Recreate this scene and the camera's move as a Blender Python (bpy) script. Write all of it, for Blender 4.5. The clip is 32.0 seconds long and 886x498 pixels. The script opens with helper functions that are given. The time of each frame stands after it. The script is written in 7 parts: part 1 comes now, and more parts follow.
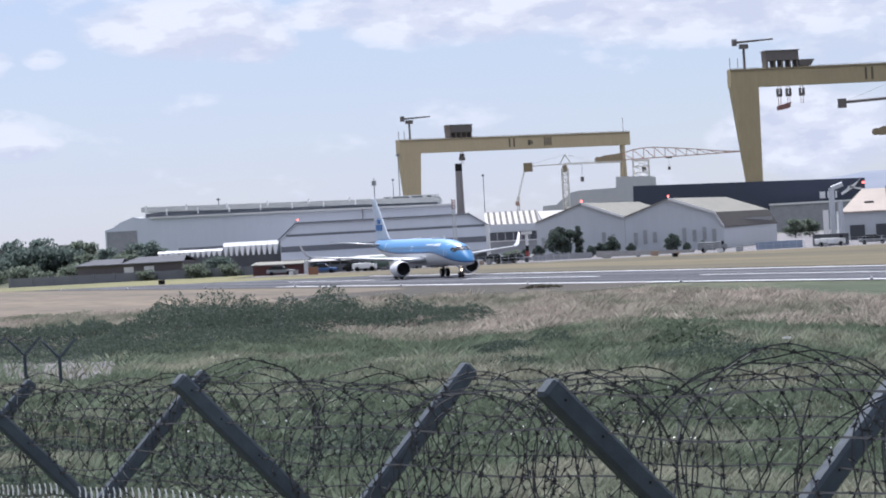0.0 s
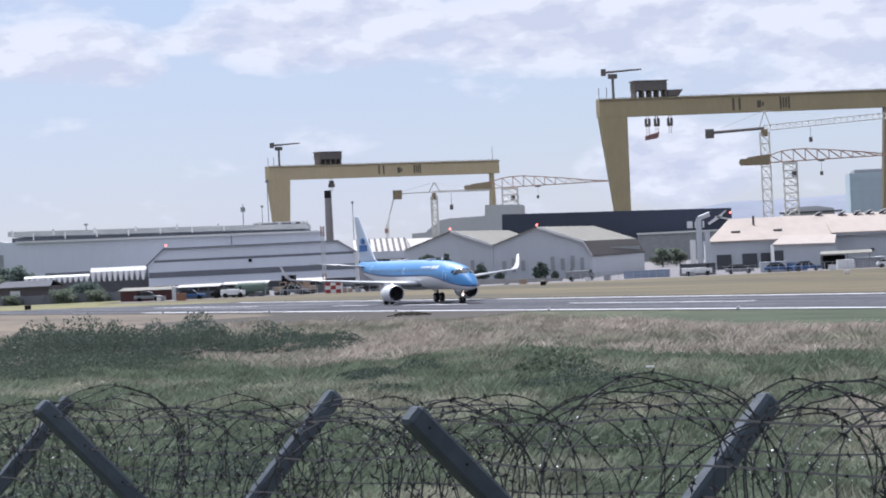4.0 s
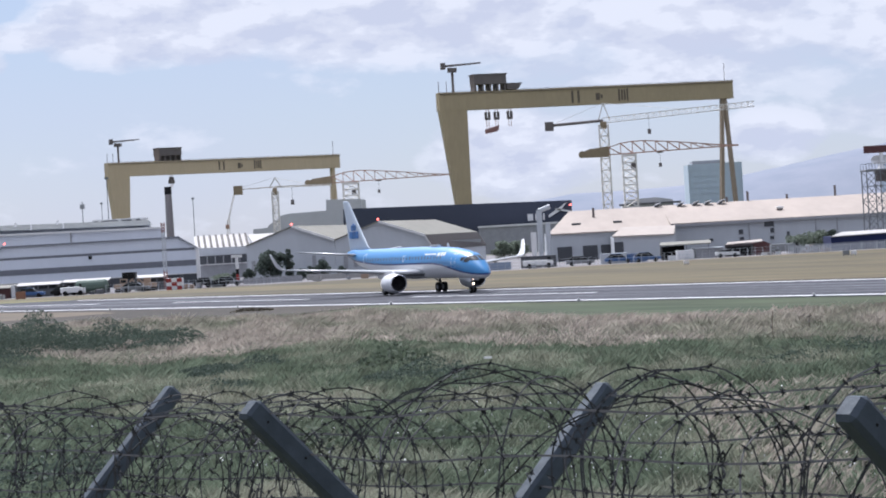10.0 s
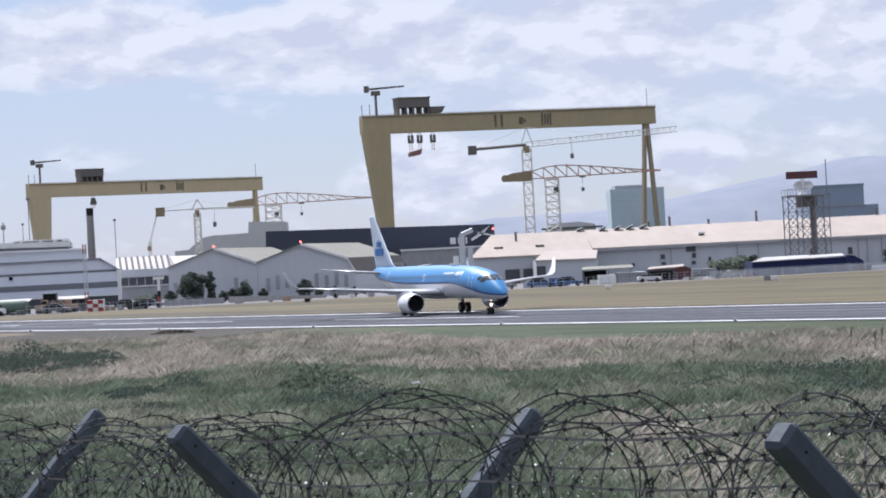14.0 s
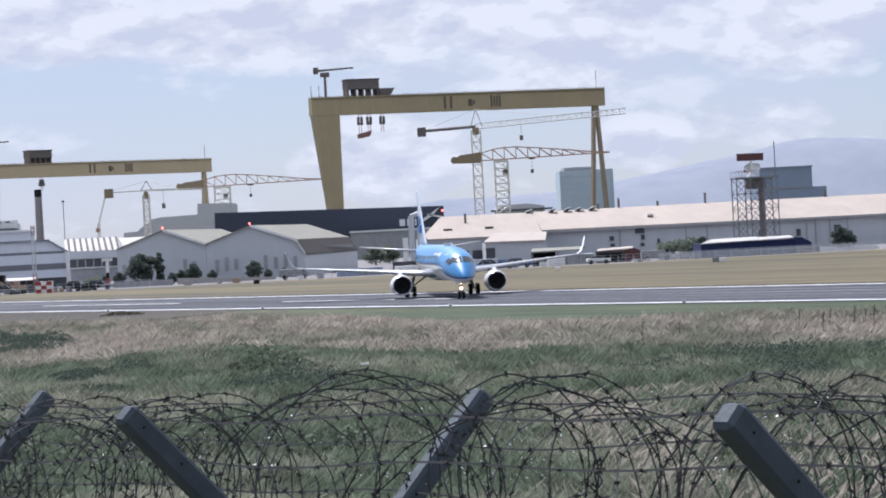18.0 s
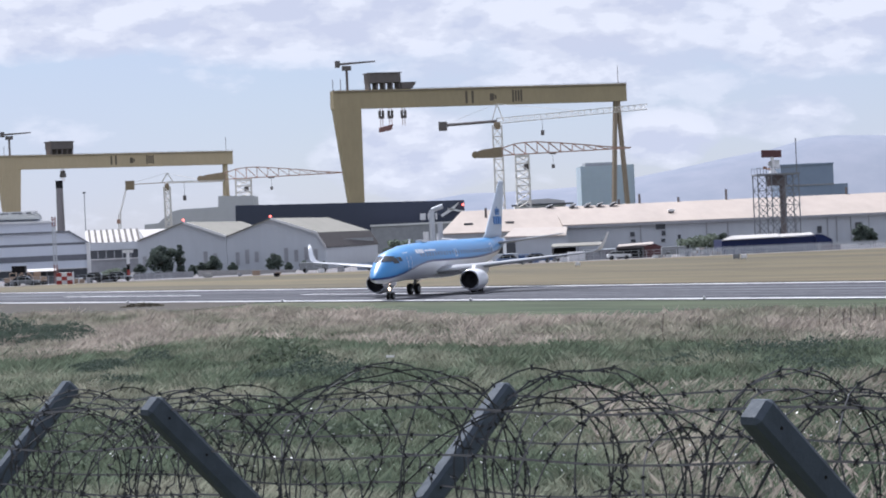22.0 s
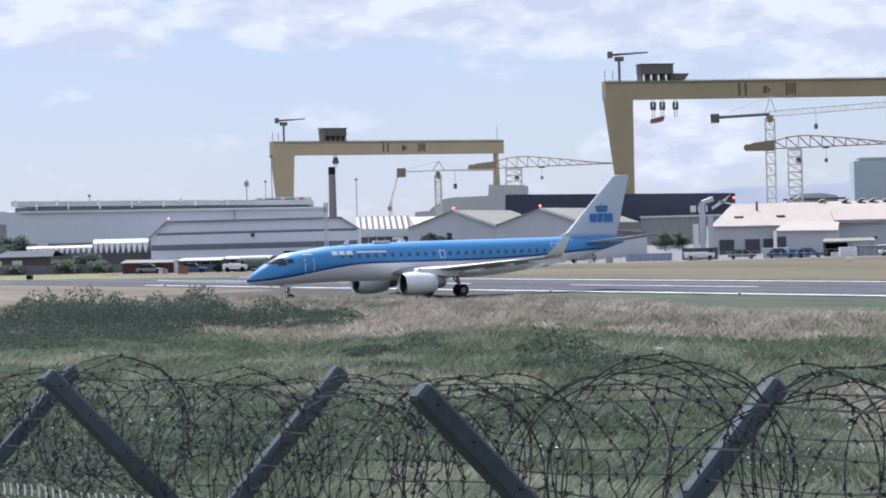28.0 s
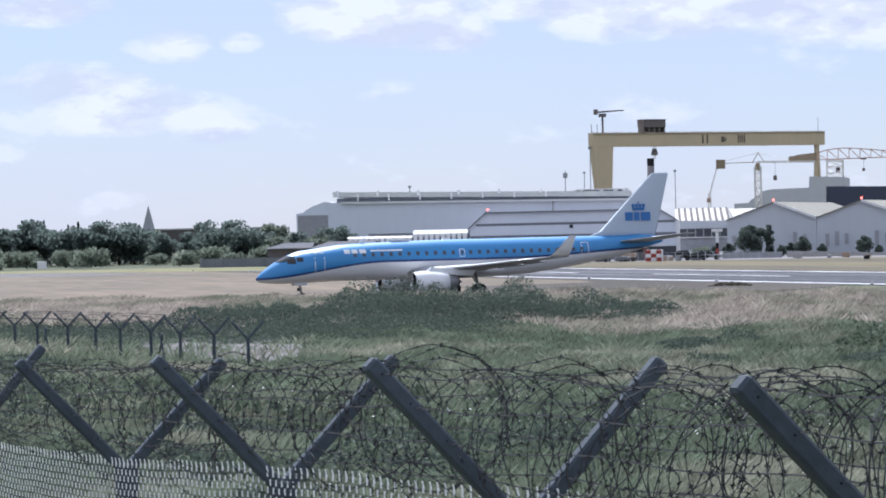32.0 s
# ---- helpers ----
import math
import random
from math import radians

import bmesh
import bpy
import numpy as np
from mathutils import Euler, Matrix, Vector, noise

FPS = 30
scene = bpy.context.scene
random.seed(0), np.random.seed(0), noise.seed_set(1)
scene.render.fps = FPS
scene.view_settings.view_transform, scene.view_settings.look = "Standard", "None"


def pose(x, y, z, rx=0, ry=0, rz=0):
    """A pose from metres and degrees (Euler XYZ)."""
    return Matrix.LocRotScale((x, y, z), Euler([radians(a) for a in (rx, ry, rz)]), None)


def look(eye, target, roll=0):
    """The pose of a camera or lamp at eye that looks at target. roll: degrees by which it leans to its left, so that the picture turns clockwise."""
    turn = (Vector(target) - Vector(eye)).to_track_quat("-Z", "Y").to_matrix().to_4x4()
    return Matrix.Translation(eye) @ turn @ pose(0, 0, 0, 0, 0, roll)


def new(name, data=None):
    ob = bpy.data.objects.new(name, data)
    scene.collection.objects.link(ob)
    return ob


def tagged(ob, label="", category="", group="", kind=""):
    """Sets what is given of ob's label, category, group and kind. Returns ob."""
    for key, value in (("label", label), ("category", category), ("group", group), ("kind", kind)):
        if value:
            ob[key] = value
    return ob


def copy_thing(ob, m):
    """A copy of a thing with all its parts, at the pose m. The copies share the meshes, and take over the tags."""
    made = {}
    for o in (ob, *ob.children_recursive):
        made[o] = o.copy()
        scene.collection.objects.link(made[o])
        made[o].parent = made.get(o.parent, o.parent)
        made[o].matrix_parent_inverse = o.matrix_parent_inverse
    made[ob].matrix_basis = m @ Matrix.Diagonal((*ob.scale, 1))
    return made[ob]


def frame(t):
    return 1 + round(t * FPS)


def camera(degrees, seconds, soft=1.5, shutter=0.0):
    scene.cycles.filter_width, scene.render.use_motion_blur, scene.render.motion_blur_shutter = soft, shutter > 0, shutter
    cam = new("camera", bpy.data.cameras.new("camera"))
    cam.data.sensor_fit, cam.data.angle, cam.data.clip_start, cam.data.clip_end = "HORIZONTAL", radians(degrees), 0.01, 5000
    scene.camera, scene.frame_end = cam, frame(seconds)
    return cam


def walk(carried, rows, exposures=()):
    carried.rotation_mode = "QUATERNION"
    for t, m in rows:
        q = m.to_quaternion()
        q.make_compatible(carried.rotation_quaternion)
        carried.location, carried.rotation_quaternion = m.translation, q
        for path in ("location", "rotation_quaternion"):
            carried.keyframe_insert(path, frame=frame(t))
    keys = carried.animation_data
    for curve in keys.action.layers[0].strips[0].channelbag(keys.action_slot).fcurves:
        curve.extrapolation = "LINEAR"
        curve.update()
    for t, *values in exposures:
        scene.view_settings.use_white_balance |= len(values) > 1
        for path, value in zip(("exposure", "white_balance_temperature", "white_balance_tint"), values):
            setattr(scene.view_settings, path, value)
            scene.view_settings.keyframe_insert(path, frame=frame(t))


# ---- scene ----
# Seconds, heading, tilt and lean in degrees, sway sideways and up in metres.
EYE_Z = 5.758
VIEW = [
    (0, -7.442, -0.420, -3.133, -0.004, 0.003),
    (0.5, -6.986, -0.458, -2.995, -0.003, 0.002),
    (1, -6.565, -0.494, -2.765, -0.003, 0.002),
    (1.5, -6.154, -0.473, -2.624, 0.004, 0.002),
    (2, -5.821, -0.370, -2.598, 0.004, 0.002),
    (2.5, -5.508, -0.175, -2.678, 0.004, 0.001),
    (4.5, -4.231, 0.020, -2.716, 0.007, 0.003),
    (5, -3.824, -0.033, -2.750, 0.007, 0.003),
    (5.5, -3.365, -0.032, -2.830, 0.004, 0.003),
    (6, -2.817, -0.043, -2.900, 0.004, 0.003),
    (6.5, -2.266, -0.034, -3.060, 0.011, 0.003),
    (7, -1.799, -0.083, -3.192, 0.012, 0.003),
    (7.5, -1.479, -0.153, -3.221, 0.019, 0.001),
    (8, -1.283, -0.276, -3.267, 0.021, 0.001),
    (8.5, -1.193, -0.390, -3.433, 0.028, 0.001),
    (9, -1.154, -0.413, -3.467, 0.028, 0.000),
    (9.5, -1.162, -0.383, -3.422, 0.025, -0.003),
    (10, -1.184, -0.277, -3.343, 0.022, -0.003),
    (10.5, -1.131, -0.168, -3.093, 0.017, -0.001),
    (11, -1.035, -0.117, -3.020, 0.015, -0.001),
    (11.5, -0.866, -0.106, -2.967, 0.009, -0.001),
    (12, -0.631, -0.158, -2.896, 0.006, -0.000),
    (12.5, -0.339, -0.122, -2.900, 0.005, -0.000),
    (13, -0.001, -0.048, -2.904, 0.005, -0.000),
    (13.5, 0.307, 0.058, -2.883, 0.003, 0.002),
    (14, 0.515, 0.132, -2.999, 0.002, 0.003),
    (14.5, 0.655, 0.150, -3.049, 0.001, 0.003),
    (16.5, 1.197, -0.331, -3.100, 0.002, -0.000),
    (17, 1.304, -0.406, -3.017, 0.004, -0.000),
    (17.5, 1.485, -0.399, -2.968, 0.004, 0.000),
    (18, 1.586, -0.318, -2.979, 0.003, 0.001),
    (18.5, 1.691, -0.225, -3.013, -0.003, 0.004),
    (19, 1.766, -0.174, -2.999, -0.009, 0.004),
    (19.5, 1.771, -0.139, -2.986, -0.011, 0.004),
    (20, 1.695, -0.141, -3.010, -0.011, 0.002),
    (20.5, 1.503, -0.175, -2.975, -0.011, 0.002),
    (21, 1.318, -0.253, -2.878, -0.011, 0.003),
    (21.5, 1.192, -0.334, -2.719, -0.016, 0.003),
    (22, 1.143, -0.421, -2.515, -0.016, -0.001),
    (22.5, 1.154, -0.470, -2.442, -0.007, -0.001),
    (23, 1.109, -0.495, -2.435, -0.007, -0.001),
    (23.5, 0.885, -0.560, -2.430, -0.007, -0.001),
    (24, 0.523, -0.634, -2.532, -0.010, -0.002),
    (24.5, 0.041, -0.668, -2.627, -0.010, -0.002),
    (25, -0.564, -0.657, -2.600, -0.006, -0.002),
    (25.5, -1.263, -0.604, -2.606, -0.003, -0.003),
    (27.5, -4.084, -0.363, -1.583, -0.021, -0.000),
    (28, -4.658, -0.428, -1.477, -0.022, -0.001),
    (28.5, -5.500, -0.497, -1.662, -0.023, -0.002),
    (29, -6.526, -0.567, -1.634, -0.024, -0.002),
    (29.5, -7.637, -0.623, -1.883, -0.024, -0.004),
    (30, -8.829, -0.801, -1.999, -0.016, -0.005),
    (30.5, -9.666, -0.843, -1.846, -0.016, -0.004),
    (31, -10.379, -0.771, -1.599, -0.016, -0.006),
    (31.5, -10.962, -0.621, -1.499, -0.019, -0.003),
    (32, -11.519, -0.449, -1.267, -0.027, -0.004),
]


def view_pose(yaw, tilt, lean, dx, dz):
    return pose(dx, 0, EYE_Z + dz, 90 + tilt, 0, -yaw) @ pose(0, 0, 0, 0, 0, lean)


cam = camera(18.94, 32.0, soft=1.9)
walk(cam, [(r[0], view_pose(*r[1:])) for r in VIEW], exposures=[(0.0, 0.60, 5760, 14), (4.5, 0.57, 5760, 14), (20.0, 0.54, 5770, 14), (24.5, 0.61, 5740, 14), (29.0, 0.62, 5640, 13), (32.0, 0.70, 5610, 13)])

# ---- sky and sun ----
SUN_AZ, SUN_EL = radians(-24), radians(52)


def node(tree, kind, x=None, **values):
    n = tree.nodes.new(kind)
    for key, value in values.items():
        if key in n.inputs:
            n.inputs[key].default_value = value
    return n


def math_node(tree, op, a, b=None, c=None, clamp=False):
    n = tree.nodes.new("ShaderNodeMath")
    n.operation, n.use_clamp = op, clamp
    for i, v in enumerate((a, b, c)):
        if v is None:
            continue
        if isinstance(v, (int, float)):
            n.inputs[i].default_value = v
        else:
            tree.links.new(v, n.inputs[i])
    return n.outputs[0]


def ramp(tree, value, stops, smooth=False):
    n = tree.nodes.new("ShaderNodeValToRGB")
    if smooth:
        n.color_ramp.interpolation = "EASE"
    els = n.color_ramp.elements
    while len(els) < len(stops):
        els.new(0.5)
    for e, (p, col) in zip(els, stops):
        e.position = p
        e.color = (*col, 1) if isinstance(col, tuple) else (col, col, col, 1)
    tree.links.new(value, n.inputs[0])
    return n.outputs[0]


world = bpy.data.worlds.new("sky")
scene.world = world
world.use_nodes = True
wt = world.node_tree
wt.nodes.clear()
sky = wt.nodes.new("ShaderNodeTexSky")
sky.sky_type, sky.sun_disc = "NISHITA", False
sky.sun_elevation, sky.sun_rotation = SUN_EL, SUN_AZ
sky.air_density, sky.dust_density, sky.ozone_density = 1.0, 0.3, 4.0
coord = wt.nodes.new("ShaderNodeTexCoord")
sep = wt.nodes.new("ShaderNodeSeparateXYZ")
wt.links.new(coord.outputs["Generated"], sep.inputs[0])
az = math_node(wt, "ARCTAN2", sep.outputs[0], sep.outputs[1])
el = math_node(wt, "ARCSINE", sep.outputs[2])
flat = wt.nodes.new("ShaderNodeCombineXYZ")
wt.links.new(math_node(wt, "MULTIPLY", az, 1.0), flat.inputs[0])
wt.links.new(math_node(wt, "MULTIPLY", el, 2.2), flat.inputs[1])
big = node(wt, "ShaderNodeTexNoise", Scale=19.0, Detail=9.0, Roughness=0.56)
wt.links.new(flat.outputs[0], big.inputs["Vector"])
veil = node(wt, "ShaderNodeTexNoise", Scale=7.0, Detail=4.0, Roughness=0.5)
wt.links.new(flat.outputs[0], veil.inputs["Vector"])
# the same noise a little higher up: the difference gives the clouds their lit tops and grey undersides
higher = wt.nodes.new("ShaderNodeVectorMath")
higher.operation = "ADD"
higher.inputs[1].default_value = (-0.004, 0.016, 0)
wt.links.new(flat.outputs[0], higher.inputs[0])
above = node(wt, "ShaderNodeTexNoise", Scale=19.0, Detail=9.0, Roughness=0.56)
wt.links.new(higher.outputs[0], above.inputs["Vector"])


def bump_at(a, e, wa, we):
    """1 at a heading and height of the sky (degrees), falling to 0 at wa, we from it."""
    da = math_node(wt, "DIVIDE", math_node(wt, "SUBTRACT", az, radians(a)), radians(wa))
    de = math_node(wt, "DIVIDE", math_node(wt, "SUBTRACT", el, radians(e)), radians(we))
    d = math_node(wt, "ADD", math_node(wt, "MULTIPLY", da, da), math_node(wt, "MULTIPLY", de, de))
    return math_node(wt, "SUBTRACT", 1.0, d, clamp=True)


# Cumulus: a bank over the shipyard, loose heaps to the left, low heaps over the hills, heaps all over the rest of the sky.
heaps = ramp(wt, math_node(wt, "MULTIPLY", el, 5.73), [(0.40, 0.0), (0.62, 0.30), (1.0, 0.48)], True)
for a, e, wa, we, k in ((-7.0, 4.9, 3.6, 1.15, 1.0), (-1.0, 4.7, 5.0, 1.25, 1.0), (4.5, 4.7, 5.0, 1.5, 1.0), (9.0, 4.5, 5.0, 1.8, 0.9), (-12.6, 4.65, 2.8, 0.8, 0.85), (-11.3, 4.2, 1.3, 0.6, 0.7),
                        (-18.4, 2.7, 3.2, 0.7, 0.62), (-19.4, 3.1, 2.2, 0.75, 0.62), (-17.2, 4.05, 1.2, 0.55, 0.56), (-15.8, 4.1, 0.7, 0.35, 0.5), (-20.0, 4.8, 2.2, 0.4, 0.6), (-9.7, 4.75, 1.7, 0.45, 0.7),
                        (-16.5, 2.2, 1.2, 0.45, 0.5), (0.5, 1.7, 2.4, 1.3, 0.85), (6.0, 1.75, 1.3, 0.8, 0.75), (8.6, 2.1, 1.6, 0.7, 0.6), (4.5, 3.4, 6.0, 1.2, 0.5)):
    heaps = math_node(wt, "MAXIMUM", heaps, math_node(wt, "MULTIPLY", bump_at(a, e, wa, we), k))
mass = math_node(wt, "ADD", heaps, math_node(wt, "MULTIPLY_ADD", big.outputs["Fac"], 1.8, -0.80))
cover = ramp(wt, mass, [(0.22, 0.0), (0.42, 0.55), (0.62, 0.9), (0.9, 1.0)], True)
relief = math_node(wt, "MULTIPLY_ADD", math_node(wt, "SUBTRACT", big.outputs["Fac"], above.outputs["Fac"]), 4.5, 0.5)
body = ramp(wt, relief, [(0.15, (7.2, 7.4, 8.2)), (0.5, (8.2, 8.3, 8.75)), (0.8, (9.4, 9.4, 9.6))], True)
mix = wt.nodes.new("ShaderNodeMixRGB")
wt.links.new(cover, mix.inputs[0])
haze = wt.nodes.new("ShaderNodeMixRGB")
wt.links.new(math_node(wt, "MULTIPLY_ADD", veil.outputs["Fac"], 0.5, 0.36), haze.inputs[0])
wt.links.new(sky.outputs[0], haze.inputs[1])
haze.inputs[2].default_value = (7.1, 7.3, 8.5, 1)
wt.links.new(haze.outputs[0], mix.inputs[1])
wt.links.new(body, mix.inputs[2])
# the bright haze round the sun
aim = wt.nodes.new("ShaderNodeVectorMath")
aim.operation = "DOT_PRODUCT"
aim.inputs[1].default_value = (math.sin(SUN_AZ) * math.cos(SUN_EL), math.cos(SUN_AZ) * math.cos(SUN_EL), math.sin(SUN_EL))
wt.links.new(coord.outputs["Generated"], aim.inputs[0])
near_sun = math_node(wt, "MULTIPLY", math_node(wt, "POWER", math_node(wt, "MAXIMUM", aim.outputs["Value"], 0.0), 14.0), 12.0)
lit = wt.nodes.new("ShaderNodeMixRGB")
lit.blend_type = "ADD"
lit.inputs[0].default_value = 1.0
wt.links.new(mix.outputs[0], lit.inputs[1])
wt.links.new(near_sun, lit.inputs[2])
back = node(wt, "ShaderNodeBackground", Strength=0.0610)
wt.links.new(lit.outputs[0], back.inputs[0])
wout = wt.nodes.new("ShaderNodeOutputWorld")
wt.links.new(back.outputs[0], wout.inputs[0])

sun_data = bpy.data.lights.new("sun", "SUN")
sun_data.energy, sun_data.angle, sun_data.color = 4.7, radians(0.9), (1.0, 0.95, 0.87)
sun = new("sun", sun_data)
sun.matrix_basis = look((0, 0, 60), (-math.sin(SUN_AZ) * math.cos(SUN_EL) * 50, -math.cos(SUN_AZ) * math.cos(SUN_EL) * 50, 60 - math.sin(SUN_EL) * 50))

# ---- materials ----


def material(name, base, other=None, rough=0.7, metal=0.0, grain=6.0, stain=0.4, amount=0.5, bump=0.0, vary=0.0,
             coat=0.0, glow=None, glow_strength=0.0, stretch=(1, 1, 1), island=0.0, thin=0.0):
    """Two colours mixed by a fine grain and large stains, at real size, with a little relief."""
    m = bpy.data.materials.new(name)
    m.use_nodes = True
    t = m.node_tree
    b = t.nodes["Principled BSDF"]
    b.inputs["Roughness"].default_value, b.inputs["Metallic"].default_value = rough, metal
    b.inputs["Coat Weight"].default_value = coat
    b.inputs["Specular IOR Level"].default_value = 0.5 if rough < 0.5 else (0.12 if rough < 0.95 else 0.0)
    other = other or tuple(c * 0.72 for c in base)
    tc = t.nodes.new("ShaderNodeTexCoord")
    mp = t.nodes.new("ShaderNodeMapping")
    mp.inputs["Scale"].default_value = stretch
    t.links.new(tc.outputs["Object"], mp.inputs[0])
    fine = node(t, "ShaderNodeTexNoise", Scale=grain, Detail=5.0, Roughness=0.65)
    large = node(t, "ShaderNodeTexNoise", Scale=stain, Detail=3.0, Roughness=0.6)
    t.links.new(mp.outputs[0], fine.inputs["Vector"])
    t.links.new(mp.outputs[0], large.inputs["Vector"])
    s = math_node(t, "ADD", math_node(t, "MULTIPLY", fine.outputs["Fac"], 0.5), math_node(t, "MULTIPLY", large.outputs["Fac"], 0.5))
    s = math_node(t, "MULTIPLY", ramp(t, s, [(0.38, 0.0), (0.62, 1.0)]), amount)
    mx = t.nodes.new("ShaderNodeMixRGB")
    t.links.new(s, mx.inputs[0])
    mx.inputs[1].default_value, mx.inputs[2].default_value = (*base, 1), (*other, 1)
    colour = mx.outputs[0]
    if vary or island:
        src = t.nodes.new("ShaderNodeNewGeometry").outputs["Random Per Island"] if island else t.nodes.new("ShaderNodeObjectInfo").outputs["Random"]
        hsv = t.nodes.new("ShaderNodeHueSaturation")
        k = island or vary
        t.links.new(math_node(t, "MULTIPLY_ADD", src, 2 * k, 1 - k), hsv.inputs["Value"])
        t.links.new(colour, hsv.inputs["Color"])
        colour = hsv.outputs[0]
    t.links.new(colour, b.inputs["Base Color"])
    if bump:
        bp = node(t, "ShaderNodeBump", Strength=bump, Distance=0.02)
        t.links.new(fine.outputs["Fac"], bp.inputs["Height"])
        t.links.new(bp.outputs[0], b.inputs["Normal"])
    if thin:
        see_through(t, b, colour, thin)
    if glow:
        b.inputs["Emission Color"].default_value, b.inputs["Emission Strength"].default_value = (*glow, 1), glow_strength
    return m


def see_through(t, b, colour, share):
    """Thin leaves let part of the light through."""
    tr = t.nodes.new("ShaderNodeBsdfTranslucent")
    t.links.new(colour, tr.inputs[0])
    mx = t.nodes.new("ShaderNodeMixShader")
    mx.inputs[0].default_value = share
    t.links.new(b.outputs[0], mx.inputs[1])
    t.links.new(tr.outputs[0], mx.inputs[2])
    t.links.new(mx.outputs[0], t.nodes["Material Output"].inputs[0])


def grass_material(name, straw, green, limit=0.5, soft=0.12, island=0.3, scale=0.03, stretch=(1, 0.45, 1), thin=0.0, tufts=0.45, blotch=0.3, turn=0.0):
    """Straw and green growing in patches and tufts; each blade a little lighter or darker."""
    m = bpy.data.materials.new(name)
    m.use_nodes = True
    t = m.node_tree
    b = t.nodes["Principled BSDF"]
    b.inputs["Roughness"].default_value = 0.75
    b.inputs["Specular IOR Level"].default_value = 0.08
    tc = t.nodes.new("ShaderNodeTexCoord")
    mp = t.nodes.new("ShaderNodeMapping")
    mp.inputs["Scale"].default_value = stretch
    swing = t.nodes.new("ShaderNodeMapping")
    swing.inputs["Rotation"].default_value = (0, 0, turn)
    t.links.new(tc.outputs["Object"], swing.inputs[0])
    t.links.new(swing.outputs[0], mp.inputs[0])
    patch = node(t, "ShaderNodeTexNoise", Scale=scale, Detail=6.0, Roughness=0.62)
    t.links.new(mp.outputs[0], patch.inputs["Vector"])
    mx = t.nodes.new("ShaderNodeMixRGB")
    t.links.new(ramp(t, patch.outputs["Fac"], [(limit - soft, 0.0), (limit + soft, 1.0)]), mx.inputs[0])
    mx.inputs[1].default_value, mx.inputs[2].default_value = (*straw, 1), (*green, 1)
    hsv = t.nodes.new("ShaderNodeHueSaturation")
    rnd = t.nodes.new("ShaderNodeNewGeometry").outputs["Random Per Island"]
    tuft = node(t, "ShaderNodeTexNoise", Scale=tufts, Detail=4.0, Roughness=0.6)
    t.links.new(mp.outputs[0], tuft.inputs["Vector"])
    light = ramp(t, tuft.outputs["Fac"], [(0.33, 0.5 - blotch / 2), (0.67, 0.5 + blotch / 2)])
    t.links.new(math_node(t, "MULTIPLY", math_node(t, "MULTIPLY_ADD", rnd, 4 * island, 2 - 2 * island), light), hsv.inputs["Value"])
    t.links.new(math_node(t, "MULTIPLY_ADD", rnd, 0.03, 0.485), hsv.inputs["Hue"])
    t.links.new(mx.outputs[0], hsv.inputs["Color"])
    t.links.new(hsv.outputs[0], b.inputs["Base Color"])
    if thin:
        see_through(t, b, hsv.outputs[0], thin)
    return m


M = {}


def mat(name, *args, **kw):
    M[name] = material(name, *args, **kw)
    return M[name]


mat("old_asphalt", (0.068, 0.060, 0.050), (0.042, 0.039, 0.035), rough=0.9, grain=0.8, stain=0.03, amount=1.0, stretch=(1.2, 0.3, 1))
mat("bare_earth", (0.26, 0.225, 0.175), (0.17, 0.15, 0.115), rough=0.95, grain=0.8, stain=0.06, amount=1.0, stretch=(0.3, 1, 1))
mat("edge_dark", (0.042, 0.038, 0.032), (0.065, 0.058, 0.045), rough=0.95, grain=0.6, stain=0.05, amount=1.0)
mat("white_line", (0.72, 0.72, 0.72), (0.5, 0.5, 0.5), rough=0.7, grain=1.0, stain=0.1)
mat("pale_road", (0.20, 0.19, 0.195), (0.15, 0.145, 0.15), rough=0.9, grain=1.5, stain=0.2)
mat("pale_concrete", (0.155, 0.147, 0.147), (0.075, 0.071, 0.07), rough=0.9, grain=1.2, stain=0.25, amount=1.0)
mat("chimney_brick", (0.20, 0.187, 0.185), (0.15, 0.14, 0.14), rough=0.9, grain=2.0, stain=0.3)
# far gantry's yellow, paled so that the distance haze lies in the colour
mat("crane_hazed", (0.58, 0.47, 0.32), (0.49, 0.40, 0.27), rough=0.6, grain=0.5, stain=0.06, amount=0.6, stretch=(1, 1, 0.3))
mat("crane_brown", (0.33, 0.265, 0.20), (0.26, 0.21, 0.16), rough=0.6, grain=0.5)
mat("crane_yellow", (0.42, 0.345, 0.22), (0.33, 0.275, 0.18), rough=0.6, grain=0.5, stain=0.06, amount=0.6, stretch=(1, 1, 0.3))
mat("crane_rust", (0.47, 0.31, 0.245), (0.40, 0.25, 0.20), rough=0.6, grain=0.6)
# lighter than the dark paint itself, with some distance haze mixed in
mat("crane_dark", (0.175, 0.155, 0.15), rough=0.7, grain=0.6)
mat("crane_letter", (0.15, 0.125, 0.10), rough=0.7)
mat("crane_pale", (0.74, 0.71, 0.68), (0.62, 0.58, 0.53), rough=0.6, grain=0.8)
mat("crane_ochre", (0.31, 0.245, 0.165), rough=0.6, grain=0.6)
mat("cladding_grey", (0.49, 0.515, 0.54), (0.42, 0.44, 0.465), rough=0.55, grain=0.8, stain=0.06, amount=0.6, stretch=(1, 1, 0.2))
# brighter than plain cladding, as haze before the sheds is put into it
mat("shed_pale", (0.64, 0.675, 0.735), (0.57, 0.605, 0.665), rough=0.55, grain=0.8, stain=0.06, amount=0.6, stretch=(1, 1, 0.2))
mat("cladding_dark", (0.13, 0.135, 0.145), (0.10, 0.105, 0.11), rough=0.6, grain=0.8)
mat("cladding_band", (0.33, 0.335, 0.35), rough=0.6, grain=0.8)
